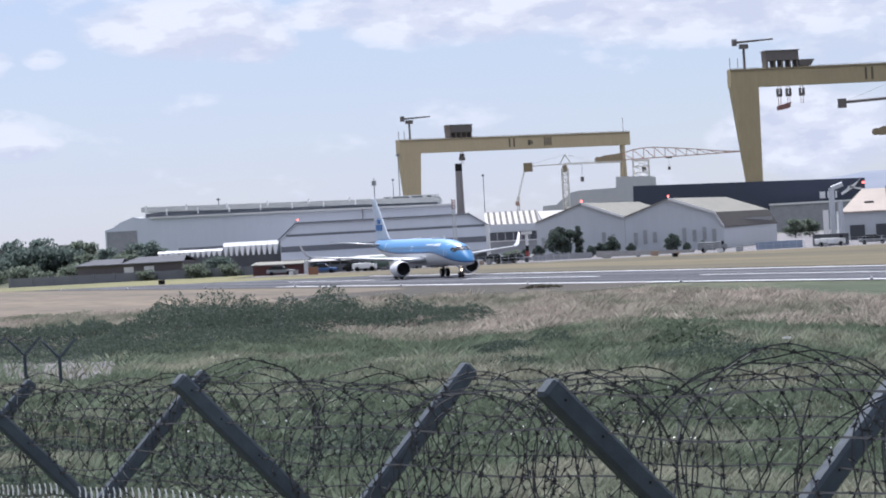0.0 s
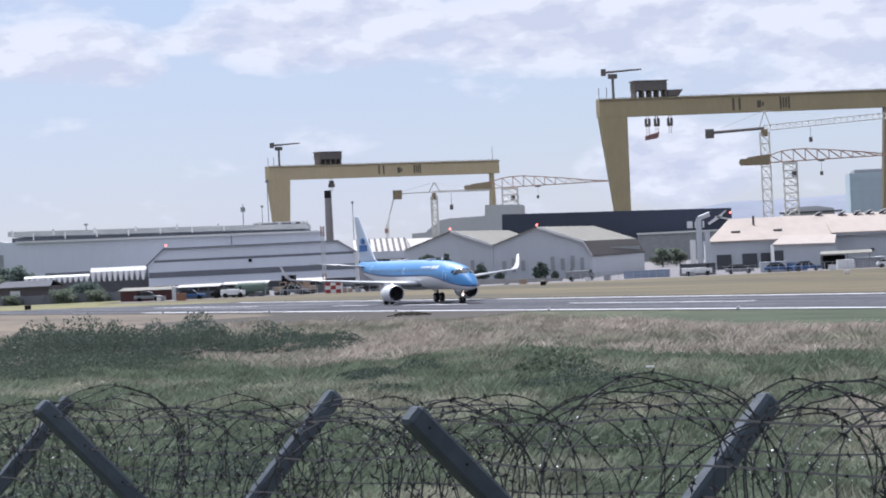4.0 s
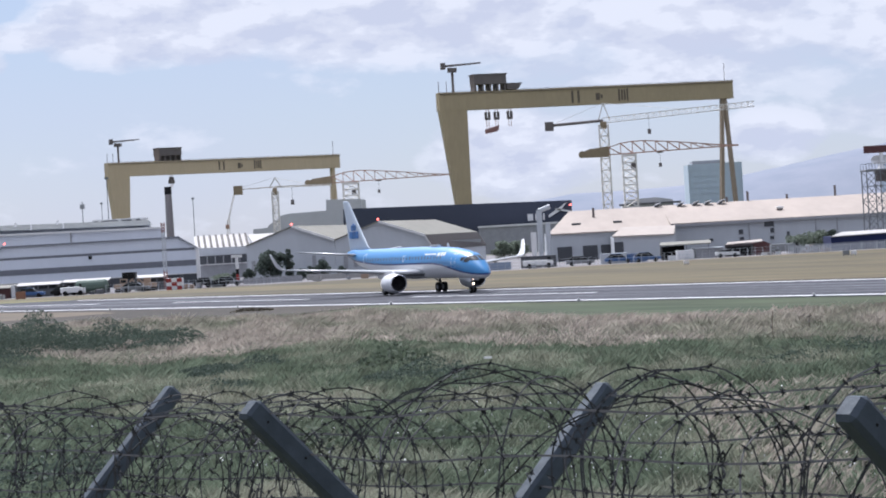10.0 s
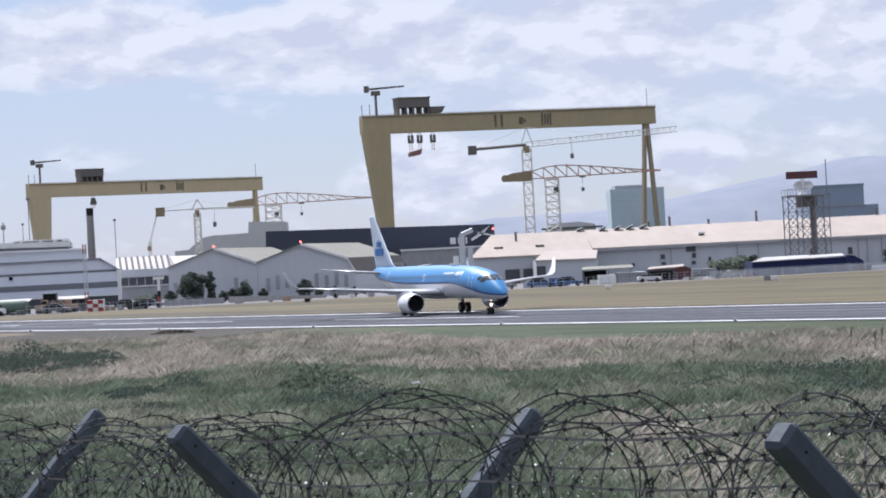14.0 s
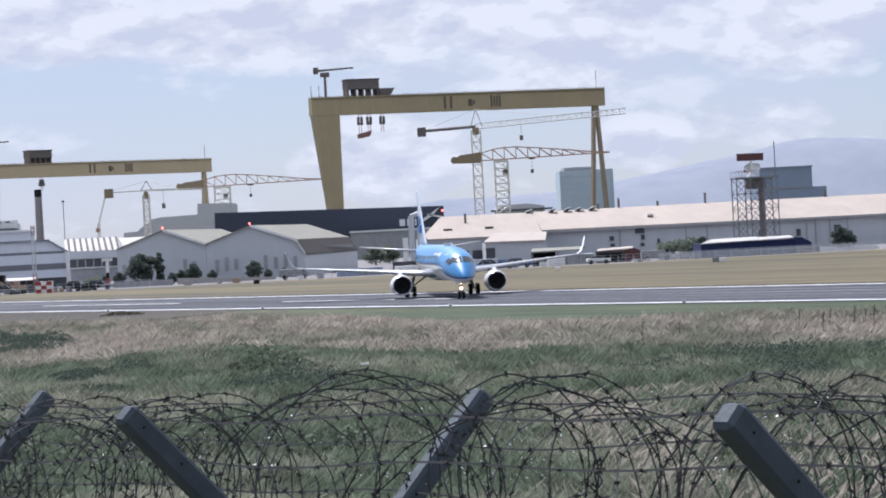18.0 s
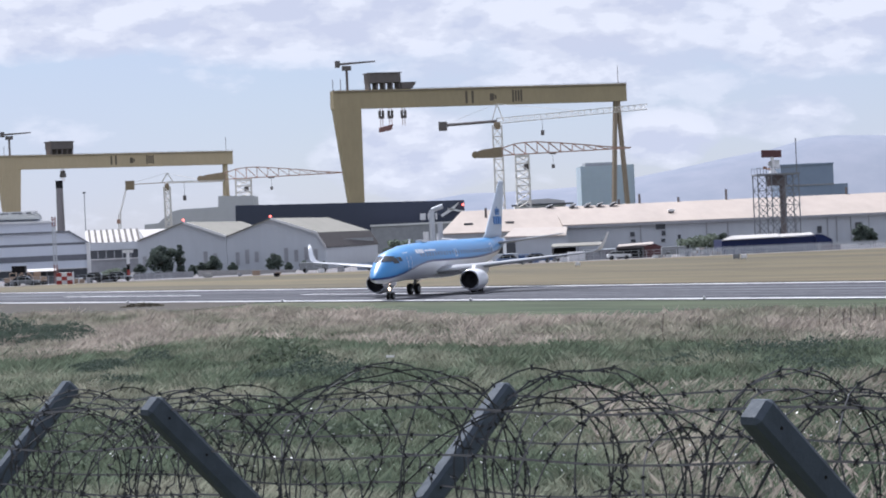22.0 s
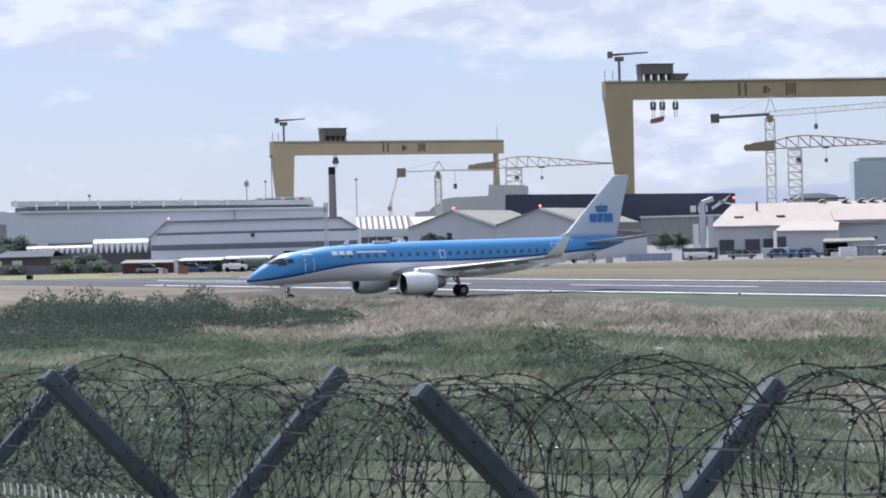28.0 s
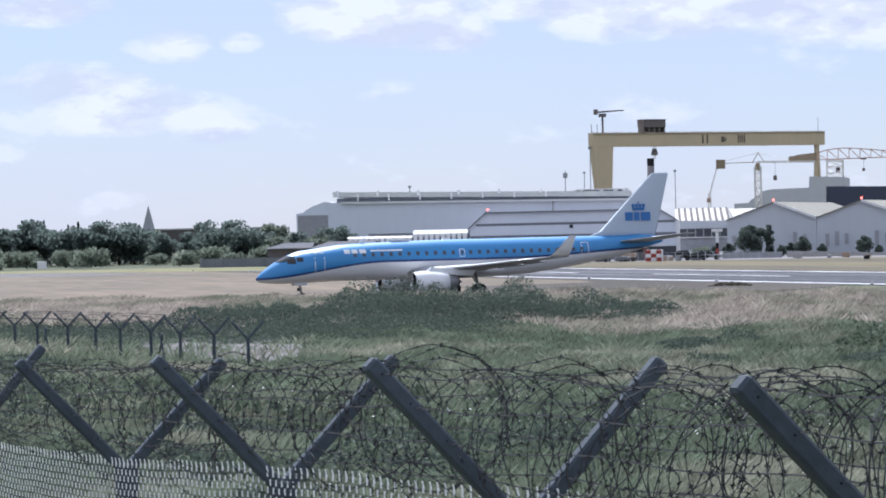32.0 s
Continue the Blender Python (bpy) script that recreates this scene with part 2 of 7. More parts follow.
mat("band_slate", (0.19, 0.20, 0.225), (0.15, 0.158, 0.18), rough=0.6, grain=0.8)
# concrete made paler to carry the haze over the shipyard
mat("works_pale", (0.56, 0.56, 0.575), (0.47, 0.47, 0.48), rough=0.85, grain=0.3, stain=0.05)
mat("roof_tan", (0.40, 0.355, 0.32), (0.33, 0.29, 0.26), rough=0.8, grain=0.4, stain=0.08, amount=0.8, stretch=(1, 0.3, 1))
mat("roof_pale", (0.50, 0.505, 0.48), (0.40, 0.405, 0.39), rough=0.7, grain=0.4, stain=0.05, amount=0.8, stretch=(1, 0.3, 1))
mat("hedge_leaf", (0.10, 0.122, 0.105), (0.075, 0.095, 0.082), rough=0.8, grain=0.6, island=0.25, thin=0.35)
mat("mast_red", (0.27, 0.15, 0.14), (0.2, 0.12, 0.115), rough=0.7)
mat("cladding_white", (0.72, 0.72, 0.71), (0.58, 0.58, 0.57), rough=0.55, grain=0.6, stain=0.1)
mat("roof_white", (0.44, 0.425, 0.41), (0.35, 0.335, 0.32), rough=0.6, grain=0.4, stain=0.08, amount=0.7, stretch=(1, 0.3, 1))
mat("roof_beige", (0.235, 0.228, 0.20), (0.185, 0.178, 0.155), rough=0.8, grain=0.4, stain=0.08, amount=0.7, stretch=(1, 0.3, 1))
mat("slate_roof", (0.15, 0.152, 0.165), (0.115, 0.118, 0.13), rough=1.0, grain=0.8)
mat("dead_weed", (0.11, 0.095, 0.07), (0.08, 0.075, 0.05), rough=0.9, grain=0.6, island=0.4)
mat("emblem_blue", (0.03, 0.15, 0.42), rough=0.4)
mat("tan_paint", (0.36, 0.27, 0.20), (0.27, 0.2, 0.15), rough=0.7, grain=1.5)
mat("roof_pink", (0.37, 0.315, 0.275), (0.29, 0.25, 0.22), rough=0.7, grain=0.4, stain=0.07, amount=0.8, stretch=(1, 0.25, 1))
mat("roof_brown", (0.105, 0.095, 0.092), (0.085, 0.078, 0.075), rough=0.8, grain=0.4, stain=0.1)
# navy_wall, slate_blue and glass_blue are lightened to imitate haze on far blocks
mat("navy_wall", (0.062, 0.07, 0.098), (0.072, 0.08, 0.11), rough=0.6, grain=0.5, stain=0.05)
mat("slate_blue", (0.27, 0.325, 0.42), (0.22, 0.27, 0.36), rough=0.6, grain=0.3, stain=0.05)
mat("navy_blue", (0.02, 0.028, 0.085), rough=0.5)
mat("glass_blue", (0.50, 0.585, 0.66), (0.43, 0.51, 0.58), rough=0.5, grain=0.3, stain=0.1)
mat("brick_red", (0.115, 0.058, 0.058), (0.085, 0.045, 0.047), rough=0.85)
mat("brick_dark", (0.15, 0.135, 0.14), (0.11, 0.10, 0.105), rough=0.9, grain=2.0, stain=0.3)
mat("black", (0.012, 0.012, 0.013), rough=0.6)
mat("dark_glass", (0.015, 0.018, 0.022), rough=0.12)
mat("window_dark", (0.05, 0.055, 0.065), rough=0.3)
mat("red_paint", (0.33, 0.06, 0.055), rough=0.5)
mat("orange_paint", (0.28, 0.15, 0.10), rough=0.5)
mat("green_paint", (0.13, 0.175, 0.145), rough=0.5)
mat("blue_paint", (0.07, 0.13, 0.27), rough=0.5)
mat("white_paint", (0.74, 0.74, 0.74), (0.6, 0.6, 0.6), rough=0.45)
mat("grey_metal", (0.24, 0.25, 0.26), rough=0.5, metal=0.3)
mat("concrete_grey", (0.36, 0.355, 0.34), (0.28, 0.27, 0.26), rough=0.9, grain=2.0, stain=0.2, bump=0.2)
mat("post_blue_grey", (0.074, 0.09, 0.11), (0.05, 0.062, 0.076), rough=0.62, grain=18, stain=2.0, amount=0.8, bump=0.25, vary=0.12)
mat("wire_rust", (0.050, 0.054, 0.060), (0.070, 0.063, 0.061), rough=0.8, grain=25, stain=3.0)
# near-white and unmetallic: the zinc wire's glint is put into the colour
mat("galvanised", (0.95, 0.95, 0.95), (0.80, 0.81, 0.82), rough=0.4, metal=0.0, grain=12, stain=2.0)
mat("obstruction_light", (0.6, 0.08, 0.06), glow=(1.0, 0.16, 0.12), glow_strength=3.0)
mat("taxi_light", (0.9, 0.9, 0.85), glow=(1.0, 0.72, 0.50), glow_strength=4.0)
# the hills glow faintly bluish in place of the haze before them
mat("hill_haze", (0.12, 0.125, 0.15), (0.07, 0.085, 0.11), rough=1.0, grain=0.02, stain=0.004, amount=0.9, glow=(0.49, 0.515, 0.585), glow_strength=0.43)
mat("bark", (0.09, 0.07, 0.055), rough=0.95, grain=4)
mat("leaf_dark", (0.082, 0.106, 0.084), (0.060, 0.082, 0.066), rough=0.7, grain=0.6, island=0.3, thin=0.35)
mat("tree_leaf_dark", (0.115, 0.145, 0.132), (0.085, 0.110, 0.102), rough=0.8, grain=0.6, island=0.25, thin=0.68)
mat("tree_leaf_mid", (0.155, 0.182, 0.145), (0.12, 0.145, 0.115), rough=0.8, grain=0.6, island=0.25, thin=0.68)
mat("leaf_mid", (0.098, 0.122, 0.086), (0.07, 0.094, 0.066), rough=0.7, grain=0.6, island=0.3, thin=0.35)
# aircraft
mat("sky_blue_paint", (0.022, 0.205, 0.48), (0.02, 0.19, 0.45), rough=0.36, grain=3, stain=0.4, coat=0.25)
M["sky_blue_paint"].node_tree.nodes["Principled BSDF"].inputs["Specular IOR Level"].default_value = 0.6
mat("aircraft_white", (0.74, 0.75, 0.77), (0.66, 0.67, 0.69), rough=0.3, grain=3, stain=0.4, amount=0.5, coat=0.3)
# aircraft white again, greyed and blued to hold the fin's shade and haze
mat("fin_hazed_white", (0.46, 0.52, 0.60), (0.42, 0.48, 0.56), rough=0.5, grain=3, stain=0.4, coat=0.2)
mat("cheat_blue", (0.012, 0.035, 0.17), rough=0.3, coat=0.3)
mat("wing_grey", (0.36, 0.37, 0.39), (0.30, 0.31, 0.33), rough=0.35, grain=3, stain=0.3, amount=0.6)
mat("lip_metal", (0.70, 0.70, 0.72), rough=0.22, metal=0.9)
mat("tyre", (0.018, 0.018, 0.018), rough=0.85)
mat("intake_dark", (0.02, 0.02, 0.022), rough=0.5)
ALONG = radians(55.74)                   # turns the ground's axes to the runway's
M["ground_grass"] = grass_material("ground_grass", (0.13, 0.12, 0.075), (0.06, 0.075, 0.04), limit=0.40, soft=0.15, scale=0.05)
M["mown_grass"] = grass_material("mown_grass", (0.150, 0.124, 0.068), (0.078, 0.070, 0.047), limit=0.5, soft=0.14, scale=0.05, stretch=(0.10, 1.0, 1), tufts=0.6, blotch=0.22, turn=ALONG)
M["field_grass"] = grass_material("field_grass", (0.125, 0.094, 0.069), (0.072, 0.06, 0.047), limit=0.5, soft=0.14, scale=0.06, stretch=(0.25, 1.0, 1), tufts=0.5, blotch=0.25, turn=ALONG)
M["bright_grass"] = grass_material("bright_grass", (0.19, 0.18, 0.075), (0.13, 0.135, 0.06), limit=0.5, soft=0.2, scale=0.05, stretch=(0.4, 1.2, 1))
M["verge_grass"] = grass_material("verge_grass", (0.068, 0.078, 0.044), (0.034, 0.052, 0.026), limit=0.45, soft=0.2, scale=0.08, stretch=(0.2, 1.0, 1), turn=ALONG)
M["blade_straw"] = grass_material("blade_straw", (0.35, 0.31, 0.268), (0.165, 0.178, 0.13), limit=0.54, soft=0.09, island=0.17, scale=0.11, stretch=(1, 0.30, 1), thin=0.45, tufts=0.8, blotch=0.34)
M["blade_green"] = grass_material("blade_green", (0.30, 0.292, 0.23), (0.122, 0.150, 0.106), limit=0.42, soft=0.10, island=0.24, scale=0.14, stretch=(1, 0.35, 1), thin=0.45, tufts=1.1, blotch=0.38)


def runway_material():
    """Dark asphalt with lighter worn streaks and black rubber along the runway."""
    m = bpy.data.materials.new("runway_asphalt")
    m.use_nodes = True
    t = m.node_tree
    b = t.nodes["Principled BSDF"]
    b.inputs["Roughness"].default_value = 0.85
    b.inputs["Specular IOR Level"].default_value = 0.1
    tc = t.nodes.new("ShaderNodeTexCoord")
    swing = t.nodes.new("ShaderNodeMapping")
    swing.inputs["Rotation"].default_value = (0, 0, ALONG)
    t.links.new(tc.outputs["Object"], swing.inputs[0])
    parts = []
    for scale, grain in (((0.006, 0.30, 1), 1.0), ((0.03, 1.1, 1), 1.0), ((1, 1, 1), 0.9)):
        mp = t.nodes.new("ShaderNodeMapping")
        mp.inputs["Scale"].default_value = scale
        t.links.new(swing.outputs[0], mp.inputs[0])
        n = node(t, "ShaderNodeTexNoise", Scale=grain, Detail=5.0, Roughness=0.62)
        t.links.new(mp.outputs[0], n.inputs["Vector"])
        parts.append(n.outputs["Fac"])
    mixed = math_node(t, "ADD", math_node(t, "MULTIPLY", parts[0], 0.5), math_node(t, "ADD", math_node(t, "MULTIPLY", parts[1], 0.32), math_node(t, "MULTIPLY", parts[2], 0.18)))
    t.links.new(ramp(t, mixed, [(0.43, (0.028, 0.029, 0.036)), (0.5, (0.056, 0.058, 0.069)), (0.58, (0.135, 0.138, 0.155))]), b.inputs["Base Color"])
    return m


M["runway_asphalt"] = runway_material()

# ---- building helpers ----


def part(name, bm, mat_key, parent=None, label=""):
    me = bpy.data.meshes.new(name)
    bm.to_mesh(me)
    bm.free()
    return place(name, me, mat_key, parent, label)


def place(name, me, mat_key, parent=None, label=""):
    if mat_key and not me.materials:
        me.materials.append(M[mat_key])
    ob = new(name, me)
    if parent is not None:
        ob.parent = parent
    if label:
        ob["label"] = label
    return ob


def raw(name, verts, faces, mat_key, parent=None, label="", smooth=False):
    me = bpy.data.meshes.new(name)
    me.from_pydata([tuple(v) for v in verts], [], faces)
    if smooth:
        me.polygons.foreach_set("use_smooth", [True] * len(me.polygons))
    me.update()
    return place(name, me, mat_key, parent, label)


def thing(name, label, category, m=None, group="", kind=""):
    ob = new(name)
    ob.empty_display_size = 0.3
    if m is not None:
        ob.matrix_basis = m
    return tagged(ob, label, category, group, kind)


def hexa(bm, pts):
    """A box from eight corners: four below, four above, in the same turn."""
    v = [bm.verts.new(p) for p in pts]
    for f in ((3, 2, 1, 0), (4, 5, 6, 7), (0, 1, 5, 4), (1, 2, 6, 5), (2, 3, 7, 6), (3, 0, 4, 7)):
        bm.faces.new([v[i] for i in f])


def box(bm, x0, x1, y0, y1, z0, z1):
    hexa(bm, [(x0, y0, z0), (x1, y0, z0), (x1, y1, z0), (x0, y1, z0), (x0, y0, z1), (x1, y0, z1), (x1, y1, z1), (x0, y1, z1)])


def boxed(name, x0, x1, y0, y1, z0, z1, mat_key, parent=None, label="", bevel=0.0):
    bm = bmesh.new()
    box(bm, x0, x1, y0, y1, z0, z1)
    if bevel:
        bmesh.ops.bevel(bm, geom=bm.edges[:], offset=bevel, segments=1, affect="EDGES")
    return part(name, bm, mat_key, parent, label)


def tube(bm, p, q, r, n=6, r2=None):
    p, q = Vector(p), Vector(q)
    d = (q - p).normalized()
    a = d.orthogonal().normalized()
    b = d.cross(a)
    r2 = r if r2 is None else r2
    rings = []
    for c, k in ((p, r), (q, r2)):
        rings.append([bm.verts.new(c + (a * math.cos(2 * math.pi * i / n) + b * math.sin(2 * math.pi * i / n)) * k) for i in range(n)])
    for i in range(n):
        bm.faces.new((rings[0][i], rings[0][(i + 1) % n], rings[1][(i + 1) % n], rings[1][i]))
    bm.faces.new(rings[0][::-1])
    bm.faces.new(rings[1])


def bar(name, p, q, r, mat_key, parent=None, label="", n=6, r2=None):
    bm = bmesh.new()
    tube(bm, p, q, r, n, r2)
    return part(name, bm, mat_key, parent, label)


def prism(bm, profile, y0, y1, dx=0.0):
    """A profile in x and z, drawn out along y, its far end shifted by dx."""
    a = [bm.verts.new((x, y0, z)) for x, z in profile]
    b = [bm.verts.new((x + dx, y1, z)) for x, z in profile]
    n = len(profile)
    bm.faces.new(a)
    bm.faces.new(b[::-1])
    for i in range(n):
        bm.faces.new((a[(i + 1) % n], a[i], b[i], b[(i + 1) % n]))
    bmesh.ops.recalc_face_normals(bm, faces=bm.faces[:])


def slab(name, quad, thick, mat_key, parent=None, label=""):
    """A sheet of some thickness on four corners, grown downwards."""
    bm = bmesh.new()
    low = [(x, y, z - thick) for x, y, z in quad]
    hexa(bm, low + list(quad))
    bmesh.ops.recalc_face_normals(bm, faces=bm.faces[:])
    return part(name, bm, mat_key, parent, label)


def lattice(bm, p, q, w, bays, r, chord=None):
    """A square lattice mast or boom from p to q: four chords and zigzag bracing."""
    p, q = Vector(p), Vector(q)
    d = (q - p).normalized()
    a = d.cross(Vector((0, 0, 1))) if abs(d.z) < 0.9 else Vector((1, 0, 0))
    a.normalize()
    b = d.cross(a).normalized()
    corner = [(a + b) * w / 2, (a - b) * w / 2, (-a - b) * w / 2, (b - a) * w / 2]
    for c in corner:
        tube(bm, p + c, q + c, chord or r * 1.6, 4)
    for k in range(bays):
        s, e = p.lerp(q, k / bays), p.lerp(q, (k + 1) / bays)
        for i in range(4):
            j = (i + 1) % 4
            tube(bm, s + corner[i], e + corner[j], r, 3)
            tube(bm, s + corner[i], s + corner[j], r, 3)

# ---- ground ----
FENCE_X, FENCE_Y, FENCE_DIR = -5.38, 16.17, radians(-56.14)
FU = Vector((math.cos(FENCE_DIR), math.sin(FENCE_DIR), 0))
FN = Vector((-FU.y, FU.x, 0))


def fence_side(x, y):
    return (x - FENCE_X) * FN.x + (y - FENCE_Y) * FN.y


def ease(a, b, v):
    k = min(1.0, max(0.0, (v - a) / (b - a)))
    return k * k * (3 - 2 * k)


def ground_z(x, y):
    q = fence_side(x, y)
    z = 2.0 * (1 - ease(5, 34, q)) + 2.1 * (1 - ease(-4.0, -1.6, q))
    if 40 < y < 200:
        b = (x + 21.2) * 0.826 + (y - 249) * 0.563
        z += 0.22 * noise.noise((x * 0.05, y * 0.05, 3.0)) * ease(40, 70, y) * (1 - ease(-95, -64, b))
    return z


def build_ground():
    xs = [-4900, -3000, -1500, -800, -450, -300] + [-220 + 6 * i for i in range(60)] + [150, 220, 300, 450, 800, 1500, 3000, 4900]
    ys = [-4900, -1500, -400, -100, -40, -20] + [-12 + 1.5 * i for i in range(50)] + [64 + 5 * i for i in range(30)] + [220, 260, 320, 400, 500, 650, 900, 1500, 3000, 4900]
    verts = [(x, y, ground_z(x, y)) for y in ys for x in xs]
    n = len(xs)
    faces = [(j * n + i, j * n + i + 1, (j + 1) * n + i + 1, (j + 1) * n + i) for j in range(len(ys) - 1) for i in range(n - 1)]
    return tagged(raw("ground", verts, faces, "ground_grass", smooth=True), "airfield ground under dry and green grass", "ground", kind="structure")


build_ground()

RU = Vector((0.563, -0.826, 0))          # along the runway, towards the right
RN = Vector((0.826, 0.563, 0))           # across it, away from the camera
R0 = Vector((-21.2, 249.0, 0))           # on its near edge


def strip(name, a0, a1, b0, b1, z, mat_key, label="", category="", parent=None):
    """A flat strip on the runway's axes: a along, b across from the near edge."""
    bm = bmesh.new()
    corner = [R0 + RU * a + RN * b for a, b in ((a0, b0), (a1, b0), (a1, b1), (a0, b1))]
    hexa(bm, [(p.x, p.y, z - 0.3) for p in corner] + [(p.x, p.y, z) for p in corner])
    ob = part(name, bm, mat_key, parent)
    if category:
        tagged(ob, label, category, kind="structure")
    return ob


bm = bmesh.new()
ends = [R0 + RU * a + RN * b for a, b in ((-160, 0), (520, 0), (520, 31), (-108, 31))]
hexa(bm, [(q.x, q.y, -0.25) for q in ends] + [(q.x, q.y, 0.05) for q in ends])
runway = tagged(part("road", bm, "runway_asphalt"), "dark grey asphalt runway with white edge lines", "runway", kind="structure")
strip("white_line", -72, 500, 1.0, 1.9, 0.06, "white_line", parent=runway)
strip("white_line", -104, 500, 28.6, 29.5, 0.06, "white_line", parent=runway)
for k in range(-2, 1):
    strip("white_line", k * 50, k * 50 + 30, 15.0, 15.6, 0.06, "white_line", parent=runway)


def sheet(name, pts, z, mat_key, label, category):
    bm = bmesh.new()
    top = [bm.verts.new((x, y, z)) for x, y in pts]
    f = bm.faces.new(top)
    out = bmesh.ops.extrude_face_region(bm, geom=[f])
    for v in out["geom"]:
        if isinstance(v, bmesh.types.BMVert):
            v.co.z -= 0.3
    bmesh.ops.recalc_face_normals(bm, faces=bm.faces[:])
    return tagged(part(name, bm, mat_key), label, category, kind="structure")


sheet("pavement", [(-20.9, 248.6), (-118, 391), (-165, 420), (-260, 424), (-260, 330), (-140, 262), (-78, 206), (-40, 196), (-22, 206), (-13, 228), (-12, 235.5)],
      0.034, "old_asphalt", "weathered brown asphalt taxiway beside the runway", "taxiway")
sheet("mown_grass_strip", [(173.3, 18.7), (330, 18.7), (330, 401.5), (-122, 401.5), (-118, 397), (-90, 381), (-64, 366), (4.4, 266.5)], 0.012, "mown_grass", "mown yellowing grass strip beyond the runway", "grass")
strip("shoulder", -106, 520, 31.02, 32.6, 0.046, "edge_dark", "thin dark strip along the far edge of the runway", "ground")
sheet("dry_field", [(-41, 272), (-118, 387), (-165, 420), (-260, 424), (-260, 330), (-140, 262), (-78, 206), (-58, 202), (-52, 214), (-57, 226), (-46, 238), (-50, 252), (-38, 262)],
      0.040, "field_grass", "short reddish-brown dry grass beside the runway", "grass")
sheet("mown_grass_strip", [(-56.6, 355.9), (-60, 366), (-84, 392), (-84, 424.5), (-240, 424.5), (-150, 399), (-111.2, 381.3)], 0.056, "bright_grass", "bright yellow-green grass strip before the depot", "grass")
sheet("track", [(-12, 397.6), (150, 394), (150, 401.4), (-12, 401.4)], 0.02, "bare_earth", "pale bare-earth track along the boundary fence", "track")
strip("mown_verge", 50, 420, -60, -0.2, 0.022, "verge_grass", "short green grass verge along the runway", "grass")
sheet("pavement", [(-75, 100), (-36, 84), (-26.5, 92), (-27.5, 108), (-33, 126), (-41, 150), (-70, 160)], 0.24, "pale_concrete", "pale concrete track beside the perimeter fence", "track")
sheet("pavement", [(-126, 362), (-120, 374), (-137, 394), (-165, 424), (-240, 428), (-240, 388), (-150, 364)], 0.045, "pale_concrete", "pale concrete runway end", "runway")
# the yard behind the airfield boundary
sheet("pavement", [(-83.5, 402), (300, 402), (420, 700), (-125, 700), (-125, 437), (-83.5, 437)], 0.02, "pale_road", "pale concrete yard around the sheds", "yard")


# ---- grass: blades as they stand ----
def blades(name, n, region, tall, wide, mat_key, label, category, lean=0.35, seed=1, lower=0, upper=0):
    rng = np.random.default_rng(seed)
    x0, x1, y0, y1 = region
    # more blades where the strip is narrow: even over the ground, clipped to the wedge that is in view
    y = np.sqrt(rng.uniform(y0 * y0, y1 * y1, n))
    x = rng.uniform(-0.42, 0.24, n) * y
    keep = (x > x0) & (x < x1) & ((x - R0.x) * RN.x + (y - R0.y) * RN.y < -23 - 4 * np.sin(x * 0.21) - 3 * np.sin(x * 0.067 + 1))
    border = np.array([22 * noise.noise((a * 0.035, b * 0.02, 11.0)) + 9 * noise.noise((a * 0.15, b * 0.07, 5.0)) for a, b in zip(x.tolist(), y.tolist())])
    rise = np.clip((x + 2) / 16, -0.3, 1) + 0.55 * np.exp(-((x + 19) / 6.5) ** 2)
    if lower:
        keep &= y + border > lower - 30 * rise
    if upper:
        keep &= y + border < upper - 30 * rise
    # no grass on the concrete track
    keep &= (rng.uniform(0, 1, n) < 0.10) | ~((y > 86 + 0.45 * np.abs(x + 34)) & (y < 148 - 0.2 * (x + 38)) & (x < -27.5 - 0.2 * np.abs(y - 104)) & (y < 154))
    x, y = x[keep], y[keep]
    z = np.array([ground_z(a, b) for a, b in zip(x.tolist(), y.tolist())])
    m = len(x)
    clump = 0.45 + 1.1 * np.array([noise.noise((a * 0.35, b * 0.2, 7.0)) * 0.5 + 0.5 for a, b in zip(x.tolist(), y.tolist())])
    h = tall * clump * rng.uniform(0.55, 1.25, m)
    w = wide * rng.uniform(0.6, 1.4, m) * 0.5
    t = rng.uniform(-0.9, 0.9, m)
    gust = np.array([noise.noise((a * 0.22, b * 0.12, 17.0)) for a, b in zip(x.tolist(), y.tolist())])
    lx = lean * h * rng.uniform(0.1, 1.5, m) * (1 + 1.2 * gust) + rng.normal(0, 0.45, m) * h
    ly = rng.normal(0, 0.45, m) * h
    v = np.empty((m, 4, 3))
    v[:, 0] = np.stack([x - w * np.cos(t), y - w * np.sin(t), z - 0.03], 1)
    v[:, 1] = np.stack([x + w * np.cos(t), y + w * np.sin(t), z - 0.03], 1)
    v[:, 2] = np.stack([x + lx * 0.4 + w * 0.8, y + ly * 0.4, z + h * 0.6], 1)
    v[:, 3] = np.stack([x + lx, y + ly, z + h], 1)
    base = np.arange(m) * 4
    tri = np.stack([base, base + 1, base + 2, base, base + 2, base + 3], 1).reshape(-1, 3)
    me = bpy.data.meshes.new(name)
    me.vertices.add(m * 4)
    me.vertices.foreach_set("co", v.ravel())
    me.loops.add(len(tri) * 3)
    me.loops.foreach_set("vertex_index", tri.ravel())
    me.polygons.add(len(tri))
    me.polygons.foreach_set("loop_start", np.arange(0, len(tri) * 3, 3))
    me.polygons.foreach_set("loop_total", np.full(len(tri), 3))
    me.update(calc_edges=True)
    return tagged(place(name, me, mat_key), label, category, kind="stuff")


blades("bank_grass", 110000, (-40, 30, 24, 56), 0.36, 0.024, "blade_green", "green grass on the bank below the fence", "grass", seed=6, lean=0.2)
